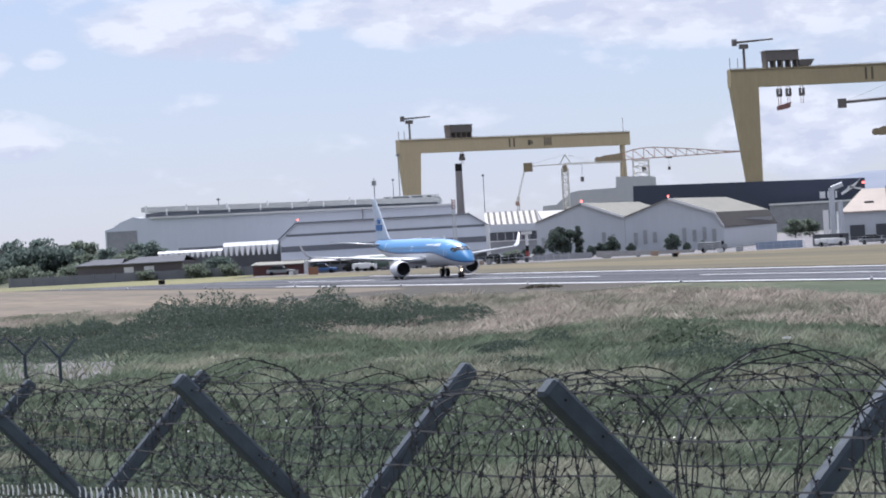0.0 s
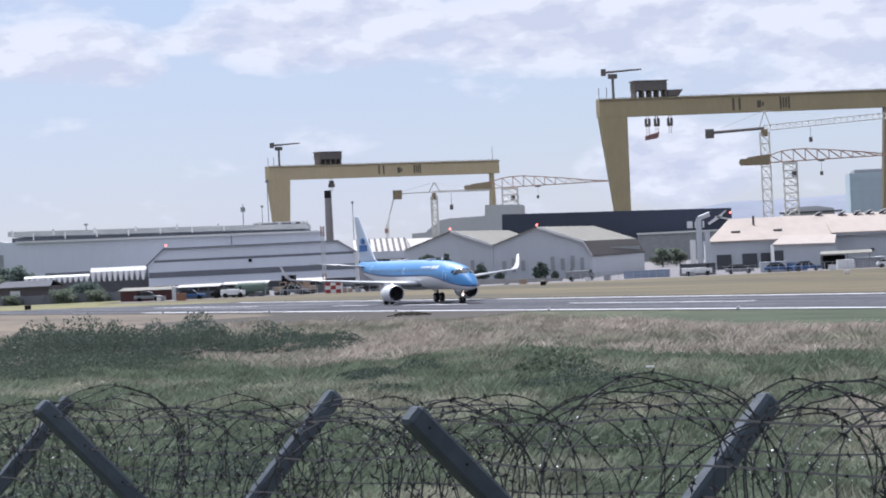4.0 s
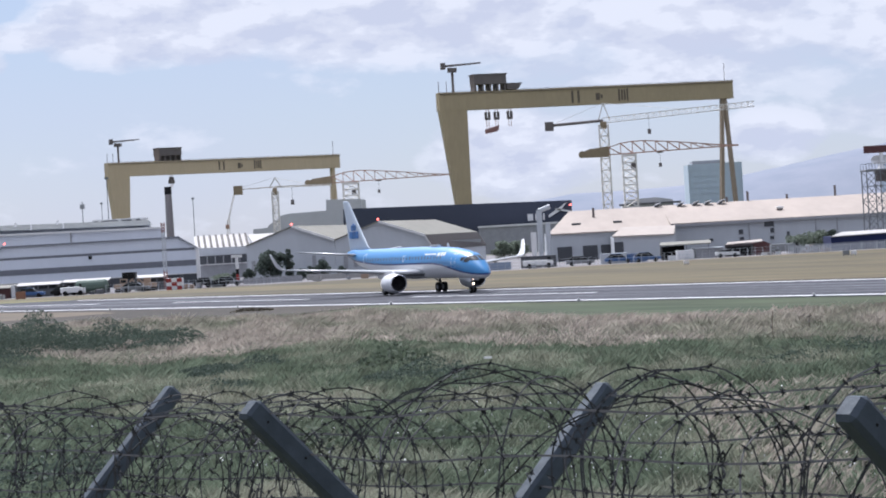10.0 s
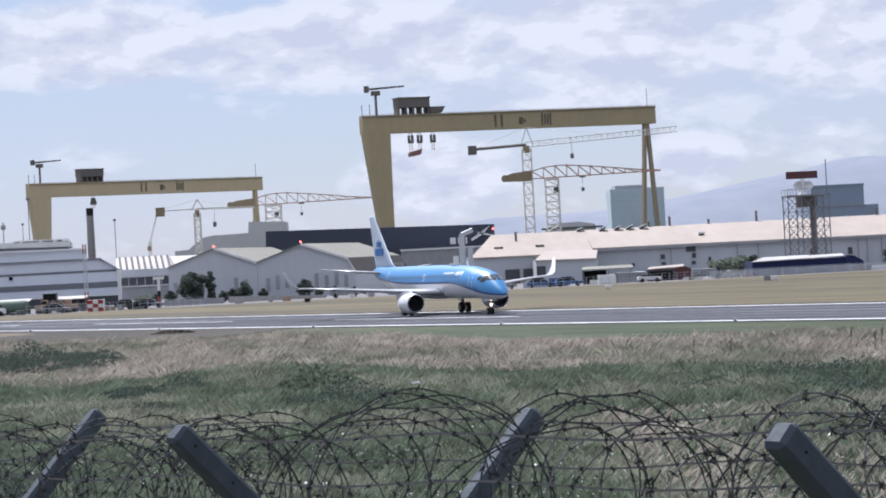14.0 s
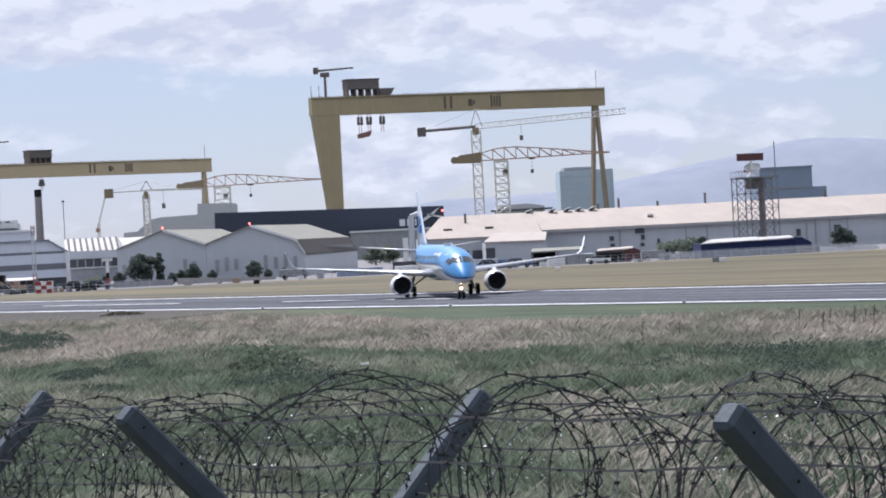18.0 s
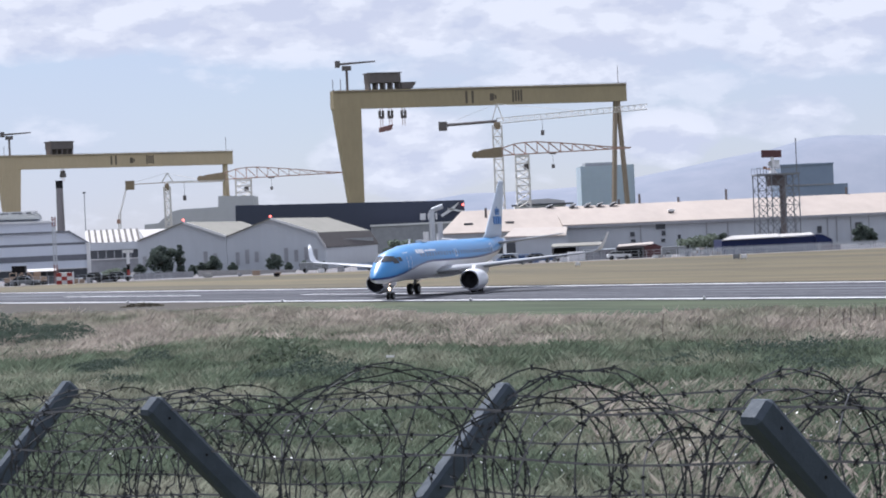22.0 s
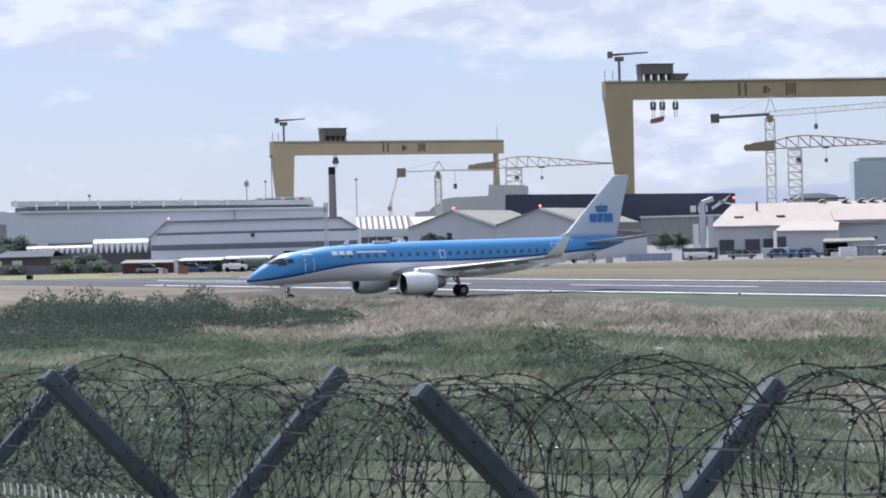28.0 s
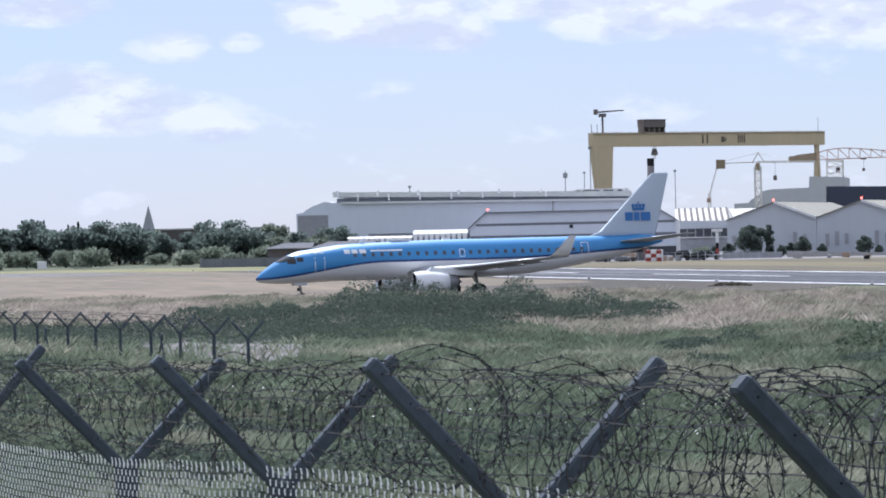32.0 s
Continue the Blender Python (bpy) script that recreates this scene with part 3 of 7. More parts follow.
blades("dry_grass", 430000, (-90, 60, 100, 212), 0.62, 0.045, "blade_straw", "tall dry straw-coloured grass bending in the wind", "grass", seed=2, lean=0.28, lower=138)
blades("meadow_grass", 400000, (-80, 60, 52, 158), 0.50, 0.034, "blade_green", "long green meadow grass mixed with straw", "grass", seed=3, lean=0.2, upper=148)

# ---- perimeter fence ----
fence_rng = random.Random(5)
POSTS = [-12.3, -8.6, -5.0, -0.12, 2.97, 6.14, 9.31, 12.05, 15.0, 18.0]


def fence_point(s, n, z):
    p = Vector((FENCE_X, FENCE_Y, 0)) + FU * s + FN * n
    return Vector((p.x, p.y, z))


def arm_top(s):
    return 4.965 + 0.031 * s - 0.045 * (1 - ease(-0.5, 3.0, s))


ARM_W, ARM_DROP = 0.665, 0.66
fence = thing("perimeter_fence", "blue-grey posts with forked arms carrying barbed wire over chain link", "fence")


def beam_between(name, p, q, w, d, mat_key, parent, up, bevel=0.012):
    """A square bar from p to q, w wide along the fence and d deep."""
    p, q = Vector(p), Vector(q)
    a = (q - p).normalized()
    s = Vector(up).normalized()
    t = a.cross(s).normalized()
    bm = bmesh.new()
    hexa(bm, [p + s * i * w / 2 + t * j * d / 2 for i, j in ((-1, -1), (1, -1), (1, 1), (-1, 1))] +
         [q + s * i * w / 2 + t * j * d / 2 for i, j in ((-1, -1), (1, -1), (1, 1), (-1, 1))])
    bmesh.ops.recalc_face_normals(bm, faces=bm.faces[:])
    bmesh.ops.bevel(bm, geom=bm.edges[:], offset=bevel, segments=1, affect="EDGES")
    return part(name, bm, mat_key, parent)


for s in POSTS:
    top = arm_top(s)
    j = fence_point(s, 0, top - ARM_DROP)
    foot = fence_point(s, 0, 1.6)
    beam_between("post", foot, j + Vector((0, 0, 0.03)), 0.125, 0.125, "post_blue_grey", fence, FU)
    jit = fence_rng.uniform(-0.02, 0.02) - (0.035 if s > 11 else 0.0)
    for side, dz in ((-1, 0.035), (1, -0.012)):
        head = fence_point(s, side * (ARM_W if side > 0 else 0.69), top + dz + jit + (0.09 if s == -5.0 and side > 0 else 0.0))
        arm = beam_between("arm", j - Vector((0, 0, 0.02)), head, 0.070, 0.074, "post_blue_grey", fence, FU)
        for k in (0.28, 0.52, 0.75, 0.93):
            c = j.lerp(head, k)
            bolt = bar("bolt", c - FU * 0.036, c + FU * 0.036, 0.0045, "black", arm)


def wire_mesh(name, pts, r, mat_key, parent, n=3, barbs=0.0, seed=0):
    """A thin wire along points, with short barbs."""
    rng = random.Random(seed)
    verts, faces = [], []
    last = None
    for i, p in enumerate(pts):
        d = (pts[min(i + 1, len(pts) - 1)] - pts[max(i - 1, 0)])
        d = d.normalized() if d.length else Vector((1, 0, 0))
        a = d.orthogonal().normalized() if last is None else (last - d * last.dot(d)).normalized()
        last = a
        b = d.cross(a)
        k = len(verts)
        for q in range(n):
            w = 2 * math.pi * q / n
            verts.append(p + (a * math.cos(w) + b * math.sin(w)) * r)
        if i:
            for q in range(n):
                faces.append((k - n + q, k - n + (q + 1) % n, k + (q + 1) % n, k + q))
    if barbs:
        run = 0.0
        for i in range(1, len(pts)):
            run += (pts[i] - pts[i - 1]).length
            if run > barbs:
                run = 0.0
                c = pts[i]
                for _ in range(3):
                    d = Vector((rng.uniform(-1, 1), rng.uniform(-1, 1), rng.uniform(-1, 1))).normalized()
                    e = d.orthogonal().normalized()
                    k = len(verts)
                    g = rng.uniform(0.010, 0.021)
                    verts += [c - d * g, c + e * r * 1.5, c + d * g, c - e * r * 1.5, c + d.cross(e) * r * 1.5]
                    faces += [(k, k + 1, k + 2, k + 3), (k, k + 4, k + 2)]
    return raw(name, verts, faces, mat_key, parent)


S0, S1 = POSTS[0], POSTS[-1]
for side, dz in ((-1, 0.035), (1, -0.012)):
    for num, k in enumerate((0.28, 0.52, 0.75, 0.95)):
        pts = []
        for i in range(380):
            s = S0 + (S1 - S0) * i / 379
            sag = 0.012 * noise.noise((s * 0.9, side * 5 + num, 0.3)) + 0.02 * math.sin(s * 2.07) ** 2
            pts.append(fence_point(s, side * ARM_W * k, arm_top(s) - ARM_DROP + (ARM_DROP + dz) * k - sag))
        wire_mesh("barbed_wire", pts, 0.0035, "wire_rust", fence, barbs=0.11, seed=num + 10 * side)

# loose barbed-wire coils slumped in the fork of the arms, their turns bunched here and there
BUNCHES = (-11.2, -9.9, -8.5, -7.1, -5.9, -4.6, -3.3, -2.1, -0.8, 0.6, 1.8, 3.0, 4.1, 5.15, 6.4, 7.45, 8.3, 9.55, 10.5, 11.4, 12.5, 13.6, 14.9, 16.1, 17.2)


def hump(s, c, w):
    return math.exp(-((s - c) / w) ** 2)


def coil_top(s):
    """Height of the coil's back above the arm heads."""
    return 0.01 + 0.07 * hump(s, 9.5, 0.45) + 0.05 * hump(s, 10.45, 0.2) + 0.05 * hump(s, 5.15, 0.7) - 0.06 * hump(s, 6.95, 0.35) + 0.05 * noise.noise((s * 1.1, 2.0, 7.0))


for num, (size, pitch, sink, shift, hand, tight, seed) in enumerate(((0.36, 0.44, 0.0, 0.02, 1, 0.9, 3), (0.34, 0.60, 0.04, 0.05, -1, 0.75, 8), (0.26, 0.80, 0.12, -0.08, 1, 0.3, 12), (0.31, 0.70, 0.08, 0.12, -1, 0.5, 29))):
    coil = thing("razor_wire_coil", "rusty dark barbed wire coil sagging in the fence arms", "barbed wire", group="wire coils on the fence")
    pts, ang, s = [], 0.3 * seed, (S0 + 0.3 if num < 2 else 7.0)
    while s < S1 - 0.3:
        near = max(hump(s, b + 0.06 * num, 0.20) for b in BUNCHES)
        local = max(0.055, (1.25 + 0.9 * noise.noise((s * 1.7, seed, 1.0))) * (1 - tight * near))
        ang += 0.16
        s += pitch * local * (1.7 - 0.7 * ease(3, 6.5, s)) * 0.16 / (2 * math.pi)
        rr = size * (0.95 + 0.42 * noise.noise((ang * 0.16, seed, 2.0)) + 0.10 * noise.noise((ang * 0.9, seed, 6.0)) + 0.20 * hump(s, 9.55, 0.4))
        sway = 0.12 * noise.noise((ang * 0.15, seed, 9.0))
        skew = 0.55 * math.sin(ang + 2 * noise.noise((ang * 0.05, seed, 4.0))) * noise.noise((ang * 0.15, seed, 5.0)) + 0.10 * noise.noise((ang * 0.6, seed, 8.0))
        skew *= 1 - 0.6 * near
        kink = 0.022 * noise.noise((ang * 2.3, seed, 3.0))
        top = arm_top(s) + coil_top(s) - sink + 0.07 * noise.noise((ang * 0.16, seed, 13.0))
        flat = 0.92 + 0.2 * noise.noise((ang * 0.13, seed, 15.0))
        pts.append(fence_point(s + skew, shift + sway + rr * math.cos(ang * hand), top + kink - rr * flat * (1 - math.sin(ang * hand))))
    step = 150
    for k in range(0, len(pts) - 2, step):
        wire_mesh("coil_section", pts[k:k + step + 1], 0.0029, "wire_rust", coil, barbs=0.085, seed=seed + k)
    if num == 0:
        # a tiny white box imitates the glint on top of the coil
        for c, w in (((-0.03, 8.3, 5.368), 0.013),):
            boxed("wire_clip", c[0] - w, c[0] + w, c[1] - 0.004, c[1] + 0.004, c[2] - 0.003, c[2] + 0.003, "white_paint", coil, "tiny white box standing for a glint on the wire")
# loose broken strands hanging from the coils
loose = thing("loose_wire", "loose barbed wire ends hanging in the fence arms", "barbed wire")
for i in range(120):
    s = fence_rng.uniform(-6, 13) if i < 60 else fence_rng.uniform(0.5, 8)
    n = fence_rng.uniform(-0.4, 0.4)
    z = arm_top(s) - fence_rng.uniform(0.0, 0.38)
    drop, drift = fence_rng.uniform(0.08, 0.42), fence_rng.uniform(-0.2, 0.2)
    wire_mesh("strand", [fence_point(s + drift * k / 14 + 0.05 * noise.noise((k * 0.3, i, 0)), n + 0.06 * noise.noise((k * 0.25, i, 4)), z - drop * k / 14 + 0.05 * noise.noise((k * 0.35, i, 8))) for k in range(15)],
              0.003, "wire_rust", loose, barbs=0.06, seed=i)

# chain link below the arms: two families of zigzag wires, hooked at the top
verts, faces, knot_verts, knot_faces = [], [], [], []


def thin(p, q, r, knot=False):
    d = (q - p).normalized()
    a = FN * r
    b = d.cross(FN).normalized() * r
    vs, fs = (knot_verts, knot_faces) if knot else (verts, faces)
    k = len(vs)
    for c in (p, q):
        vs.extend((c + a, c - a * 0.5 + b, c - a * 0.5 - b))
    for i in range(3):
        fs.append((k + i, k + (i + 1) % 3, k + 3 + (i + 1) % 3, k + 3 + i))


MESH, ROW = 0.094, 0.044
count = int((9.0 - S0) / MESH)
for i in range(count):
    s = S0 + i * MESH
    zt = arm_top(s) - 0.636 + 0.014 * max(0.0, s + 1) + 0.02 * noise.noise((s * 1.3, 0, 2.2))
    bow = 0.03 * noise.noise((s * 0.8, 4.0, 0))
    n0 = bow - 0.10
    for r in range(13):
        za, zb = zt - r * ROW, zt - (r + 1) * ROW
        e = MESH / 2 if r % 2 else 0.0
        jit = 0.004 * noise.noise((i * 1.7, r * 1.3, 5.0))
        thin(fence_point(s + e, n0, za), fence_point(s + MESH / 2 - e, n0, zb), 0.0013)
        thin(fence_point(s - e, n0, za), fence_point(s - MESH / 2 + e, n0, zb), 0.0013)
        thin(fence_point(s + e + jit, n0 - 0.004, za + 0.016), fence_point(s + e - jit, n0 - 0.004, za - 0.017), 0.0056, True)
    thin(fence_point(s, n0, zt), fence_point(s + 0.004, n0 - 0.01, zt + 0.040), 0.0045, True)
# plain wires coloured dark, joints white, to imitate glints on the twists
chain = raw("chain_link", verts, faces, "wire_rust", fence, "galvanised chain link mesh, its plain wires darkened for contrast")
chain["kind"] = "stuff"
knots = raw("twisted_wire", knot_verts, knot_faces, "galvanised", fence, "twisted joints of the mesh, their glint painted white")
knots["kind"] = "stuff"

# far corner of the fence: forked posts along the track
fork_line = [(-45.4, 120.0, 1.60), (-43.2, 117.1, 1.66), (-40.7, 114.25, 1.70), (-38.4, 111.4, 1.73), (-36.3, 108.5, 1.77), (-34.0, 105.6, 1.78), (-31.85, 102.75, 1.80), (-29.6, 99.9, 1.82), (-27.4, 97.0, 1.78)]
fork_line = [(-52.0, 128.6, 1.45), (-49.8, 125.7, 1.5), (-47.6, 122.9, 1.55)] + fork_line
blades("straw_wisps", 30000, (5, 24, 48, 88), 0.55, 0.035, "blade_straw", "loose wisps of dry straw-coloured grass in the meadow", "grass", seed=21, lean=0.6)

# ---- shipyard gantry cranes ----


def letters(parent, x, z, h, y, marks):
    """Plain dark marks on the girder in place of lettering."""
    for dx, w, hh in marks:
        boxed("mark", x + dx - w / 2, x + dx + w / 2, y - 0.12, y - 0.02, z - hh * h / 2, z + hh * h / 2, "crane_letter", parent)


def gantry(label, left, right, z_top, depth, leg_top, leg_low, hut_at, hut_w, hut_h, mast_at, hooks, trailing, paint="crane_yellow", fork=5.2):
    """A giant gantry: box girder, one broad tapering leg, one slender forked leg, trolleys and a mast crane."""
    lx, ly = left
    rx, ry = right
    length = math.hypot(rx - lx, ry - ly)
    g = thing("gantry_crane", label, "crane", pose(lx, ly, 0, 0, 0, math.degrees(math.atan2(ry - ly, rx - lx))), group="shipyard gantry cranes")
    wide = 7.0
    zb = z_top - depth
    bm = bmesh.new()
    box(bm, 0, length, 0, wide, zb, z_top)
    for k in range(1, 16):
        box(bm, length * k / 16 - 0.12, length * k / 16 + 0.12, -0.06, wide + 0.06, zb - 0.05, z_top + 0.05)
    part("girder", bm, paint, g)
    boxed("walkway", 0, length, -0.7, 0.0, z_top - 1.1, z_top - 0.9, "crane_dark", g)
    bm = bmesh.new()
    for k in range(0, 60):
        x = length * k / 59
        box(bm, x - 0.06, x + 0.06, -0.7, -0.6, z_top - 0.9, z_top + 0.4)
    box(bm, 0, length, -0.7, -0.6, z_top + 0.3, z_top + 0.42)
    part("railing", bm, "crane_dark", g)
    # broad leg, drawn in towards the ground
    (a0, a1), (b0, b1) = leg_top, leg_low
    bm = bmesh.new()
    hexa(bm, [(b0, 0.4, 0), (b1, 0.4, 0), (b1, wide - 0.4, 0), (b0, wide - 0.4, 0), (a0, 0.2, zb), (a1, 0.2, zb), (a1, wide - 0.2, zb), (a0, wide - 0.2, zb)])
    bmesh.ops.recalc_face_normals(bm, faces=bm.faces[:])
    part("rigid_leg", bm, paint, g)
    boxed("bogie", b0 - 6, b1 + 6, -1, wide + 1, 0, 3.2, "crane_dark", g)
    # forked leg
    c = length - 5.5
    for foot in (-fork, fork):
        bm = bmesh.new()
        hexa(bm, [(c + foot - 1.1, 1.5, 0), (c + foot + 1.1, 1.5, 0), (c + foot + 1.1, 4.5, 0), (c + foot - 1.1, 4.5, 0),
                  (c + foot * 0.16 - 0.9, 1.5, zb), (c + foot * 0.16 + 0.9, 1.5, zb), (c + foot * 0.16 + 0.9, 4.5, zb), (c + foot * 0.16 - 0.9, 4.5, zb)])
        part("shear_leg", bm, "crane_brown" if fork > 3.5 else paint, g)
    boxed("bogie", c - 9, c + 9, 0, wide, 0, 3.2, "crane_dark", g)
    # trolley house and lower winch on the girder
    x0, x1 = hut_at, hut_at + hut_w
    bm = bmesh.new()
    box(bm, x0 - 0.6, x1 + 0.6, -1.5, wide + 1.5, z_top + hut_h * 0.42, z_top + hut_h)
    for i in range(5):
        x = x0 + hut_w * i / 4
        box(bm, x - 0.5, x + 0.5, -0.8, wide + 0.8, z_top, z_top + hut_h * 0.45)
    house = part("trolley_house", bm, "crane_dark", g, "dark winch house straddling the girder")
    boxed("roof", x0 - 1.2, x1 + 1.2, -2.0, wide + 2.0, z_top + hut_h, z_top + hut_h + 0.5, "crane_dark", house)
    if trailing:
        bm = bmesh.new()
        hexa(bm, [(x1 + 1.5, 0, z_top + 0.3), (x1 + 8, 0, z_top + 0.3), (x1 + 8, wide, z_top + 0.3), (x1 + 1.5, wide, z_top + 0.3),
                  (x1 + 0.8, -0.5, z_top + 4), (x1 + 10.5, -0.5, z_top + 4), (x1 + 10.5, wide + 0.5, z_top + 4), (x1 + 0.8, wide + 0.5, z_top + 4)])
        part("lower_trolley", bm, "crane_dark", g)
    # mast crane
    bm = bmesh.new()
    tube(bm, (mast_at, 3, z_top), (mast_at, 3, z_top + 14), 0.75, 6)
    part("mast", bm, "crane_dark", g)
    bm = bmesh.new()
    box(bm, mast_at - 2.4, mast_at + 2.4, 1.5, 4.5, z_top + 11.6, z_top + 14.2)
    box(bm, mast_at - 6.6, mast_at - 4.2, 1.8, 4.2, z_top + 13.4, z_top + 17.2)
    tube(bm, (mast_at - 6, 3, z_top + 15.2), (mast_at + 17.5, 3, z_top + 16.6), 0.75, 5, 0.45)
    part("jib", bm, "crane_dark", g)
    for x in (0.8, 5.5):
        bar("aerial", (x, 3, z_top), (x, 3, z_top + 6.5), 0.22, "crane_dark", g, n=4)
    bar("aerial", (length - 4, 3, z_top), (length - 4, 3, z_top + 10.5), 0.18, "crane_dark", g, n=4)
    # hooks on their falls
    for x, drop, heavy in hooks:
        bm = bmesh.new()
        for dx in (-0.7, 0.7):
            tube(bm, (x + dx, 3.5, zb), (x + dx, 3.5, zb - drop - 4.5), 0.22, 4)
        part("rope", bm, "crane_rust", g)
        bm = bmesh.new()
        for dx in (-1.0, 1.0):
            box(bm, x + dx - 0.55, x + dx + 0.55, 2.6, 4.4, zb - 5.0, zb - 1.6)
        box(bm, x - 1.5, x + 1.5, 2.6, 4.4, zb - 6.2, zb - 4.8)
        if heavy:
            box(bm, x - 2.0, x + 2.0, 2.2, 4.8, zb - drop - 1.6, zb - drop + 1.2)
        part("hook_block", bm, "crane_dark", g)
    return g, length


near_crane, L1 = gantry("giant yellow gantry crane standing over the shipyard", (-28.7, 1530), (145.2, 1584), 88.3, 10.6,
                        (0.5, 16.5), (10.5, 16.0), 22.0, 18.0, 9.3, 9.5, ((29.5, 9.5, False), (35.0, 8.0, False), (43.0, 6.0, False)), True)
bm = bmesh.new()
hexa(bm, [(28.0, 2, 63.6), (34.5, 2, 64.6), (34.5, 5, 64.6), (28.0, 5, 63.6), (28.0, 2, 66.2), (36.0, 2, 68.2), (36.0, 5, 68.2), (28.0, 5, 66.2)])
part("lifting_beam", bm, "mast_red", near_crane)
letters(near_crane, L1 * 0.455, 82.6, 7.2, 0, ((-1.9, 1.3, 1), (1.9, 1.3, 1)))
letters(near_crane, L1 * 0.535, 82.2, 4.6, 0, ((-0.7, 2.6, 0.9), (1.6, 1.2, 0.5)))
letters(near_crane, L1 * 0.618, 82.6, 7.2, 0, ((-2.6, 1.1, 1), (-0.8, 1.1, 0.85), (0.9, 1.1, 0.85), (2.6, 1.1, 1)))
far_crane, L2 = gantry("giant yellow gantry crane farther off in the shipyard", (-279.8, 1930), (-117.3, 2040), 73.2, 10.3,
                       (0.5, 17.0), (7.0, 14.0), 42.0, 17.0, 9.2, 10.0, ((52.5, 5.0, True),), False, "crane_hazed", 2.6)
letters(far_crane, L2 * 0.475, 68.0, 6.6, 0, ((-1.9, 1.3, 1), (1.9, 1.3, 1)))
letters(far_crane, L2 * 0.555, 67.6, 4.6, 0, ((-0.7, 2.6, 0.9), (1.6, 1.2, 0.5)))
letters(far_crane, L2 * 0.632, 68.0, 6.6, 0, ((-2.6, 1.1, 1), (-0.8, 1.1, 0.85), (0.9, 1.1, 0.85), (2.6, 1.1, 1)))


# ---- slewing dock cranes ----
def dock_crane(label, x, y, z_jib, back, reach, tip_z, w_mast, nose, weight_col, tall=0.0, w_jib=3.0):
    """A lattice tower with a turning top, counterweight to the left and a lattice jib to the right."""
    g = thing("dock_crane", label, "crane", pose(x, y, 0), group="slewing dock cranes")
    bm = bmesh.new()
    lattice(bm, (0, 0, 0), (0, 0, z_jib - 2), w_mast, max(6, int(z_jib / w_mast / 1.2)), 0.27)
    part("tower", bm, "crane_pale", g)
    c = w_mast * 0.36
    boxed("cab", -c, c, -c, c, z_jib - 4.0, z_jib - 0.5, "crane_ochre", g, bevel=0.3)
    bm = bmesh.new()
    lattice(bm, (0, 0, z_jib), (reach, 0, tip_z), w_jib, 24, 0.11)
    part("jib", bm, "crane_pale", g)
    bm = bmesh.new()
    tube(bm, (-back, 0, nose), (0, 0, z_jib), w_jib * 0.28, 6)
    part("counter_jib", bm, weight_col, g)
    bm = bmesh.new()
    box(bm, -back - 2.6, -back + 1.6, -1.6, 1.6, nose - 2.6, nose + 1.8)
    part("counterweight", bm, weight_col, g)
    if tall:
        bm = bmesh.new()
        tube(bm, (-2.4, 0, z_jib), (0.4, 0, z_jib + tall), 0.35, 4)
        tube(bm, (3.2, 0, z_jib), (0.4, 0, z_jib + tall), 0.35, 4)
        tube(bm, (0.4, 0, z_jib + tall), (-back * 0.9, 0, nose + 1), 0.10, 3)
        tube(bm, (0.4, 0, z_jib + tall), (reach * 0.55, 0, (z_jib * 0.45 + tip_z * 0.55) + 1), 0.10, 3)
        part("apex_frame", bm, "crane_pale", g)
    bm = bmesh.new()
    hx, hz = reach * 0.30, z_jib + (tip_z - z_jib) * 0.3
    tube(bm, (hx, 0, hz), (hx, 0, hz - 7), 0.10, 3)
    box(bm, hx - 0.8, hx + 0.8, -0.8, 0.8, hz - 9, hz - 6.6)
    part("hook", bm, "crane_dark", g)
    return g


dock_crane("pale lattice tower crane with a long level jib", 55.0, 1300, 57.6, 26.0, 74.0, 61.5, 4.4, 56.6, "crane_dark", tall=8.5, w_jib=2.6)


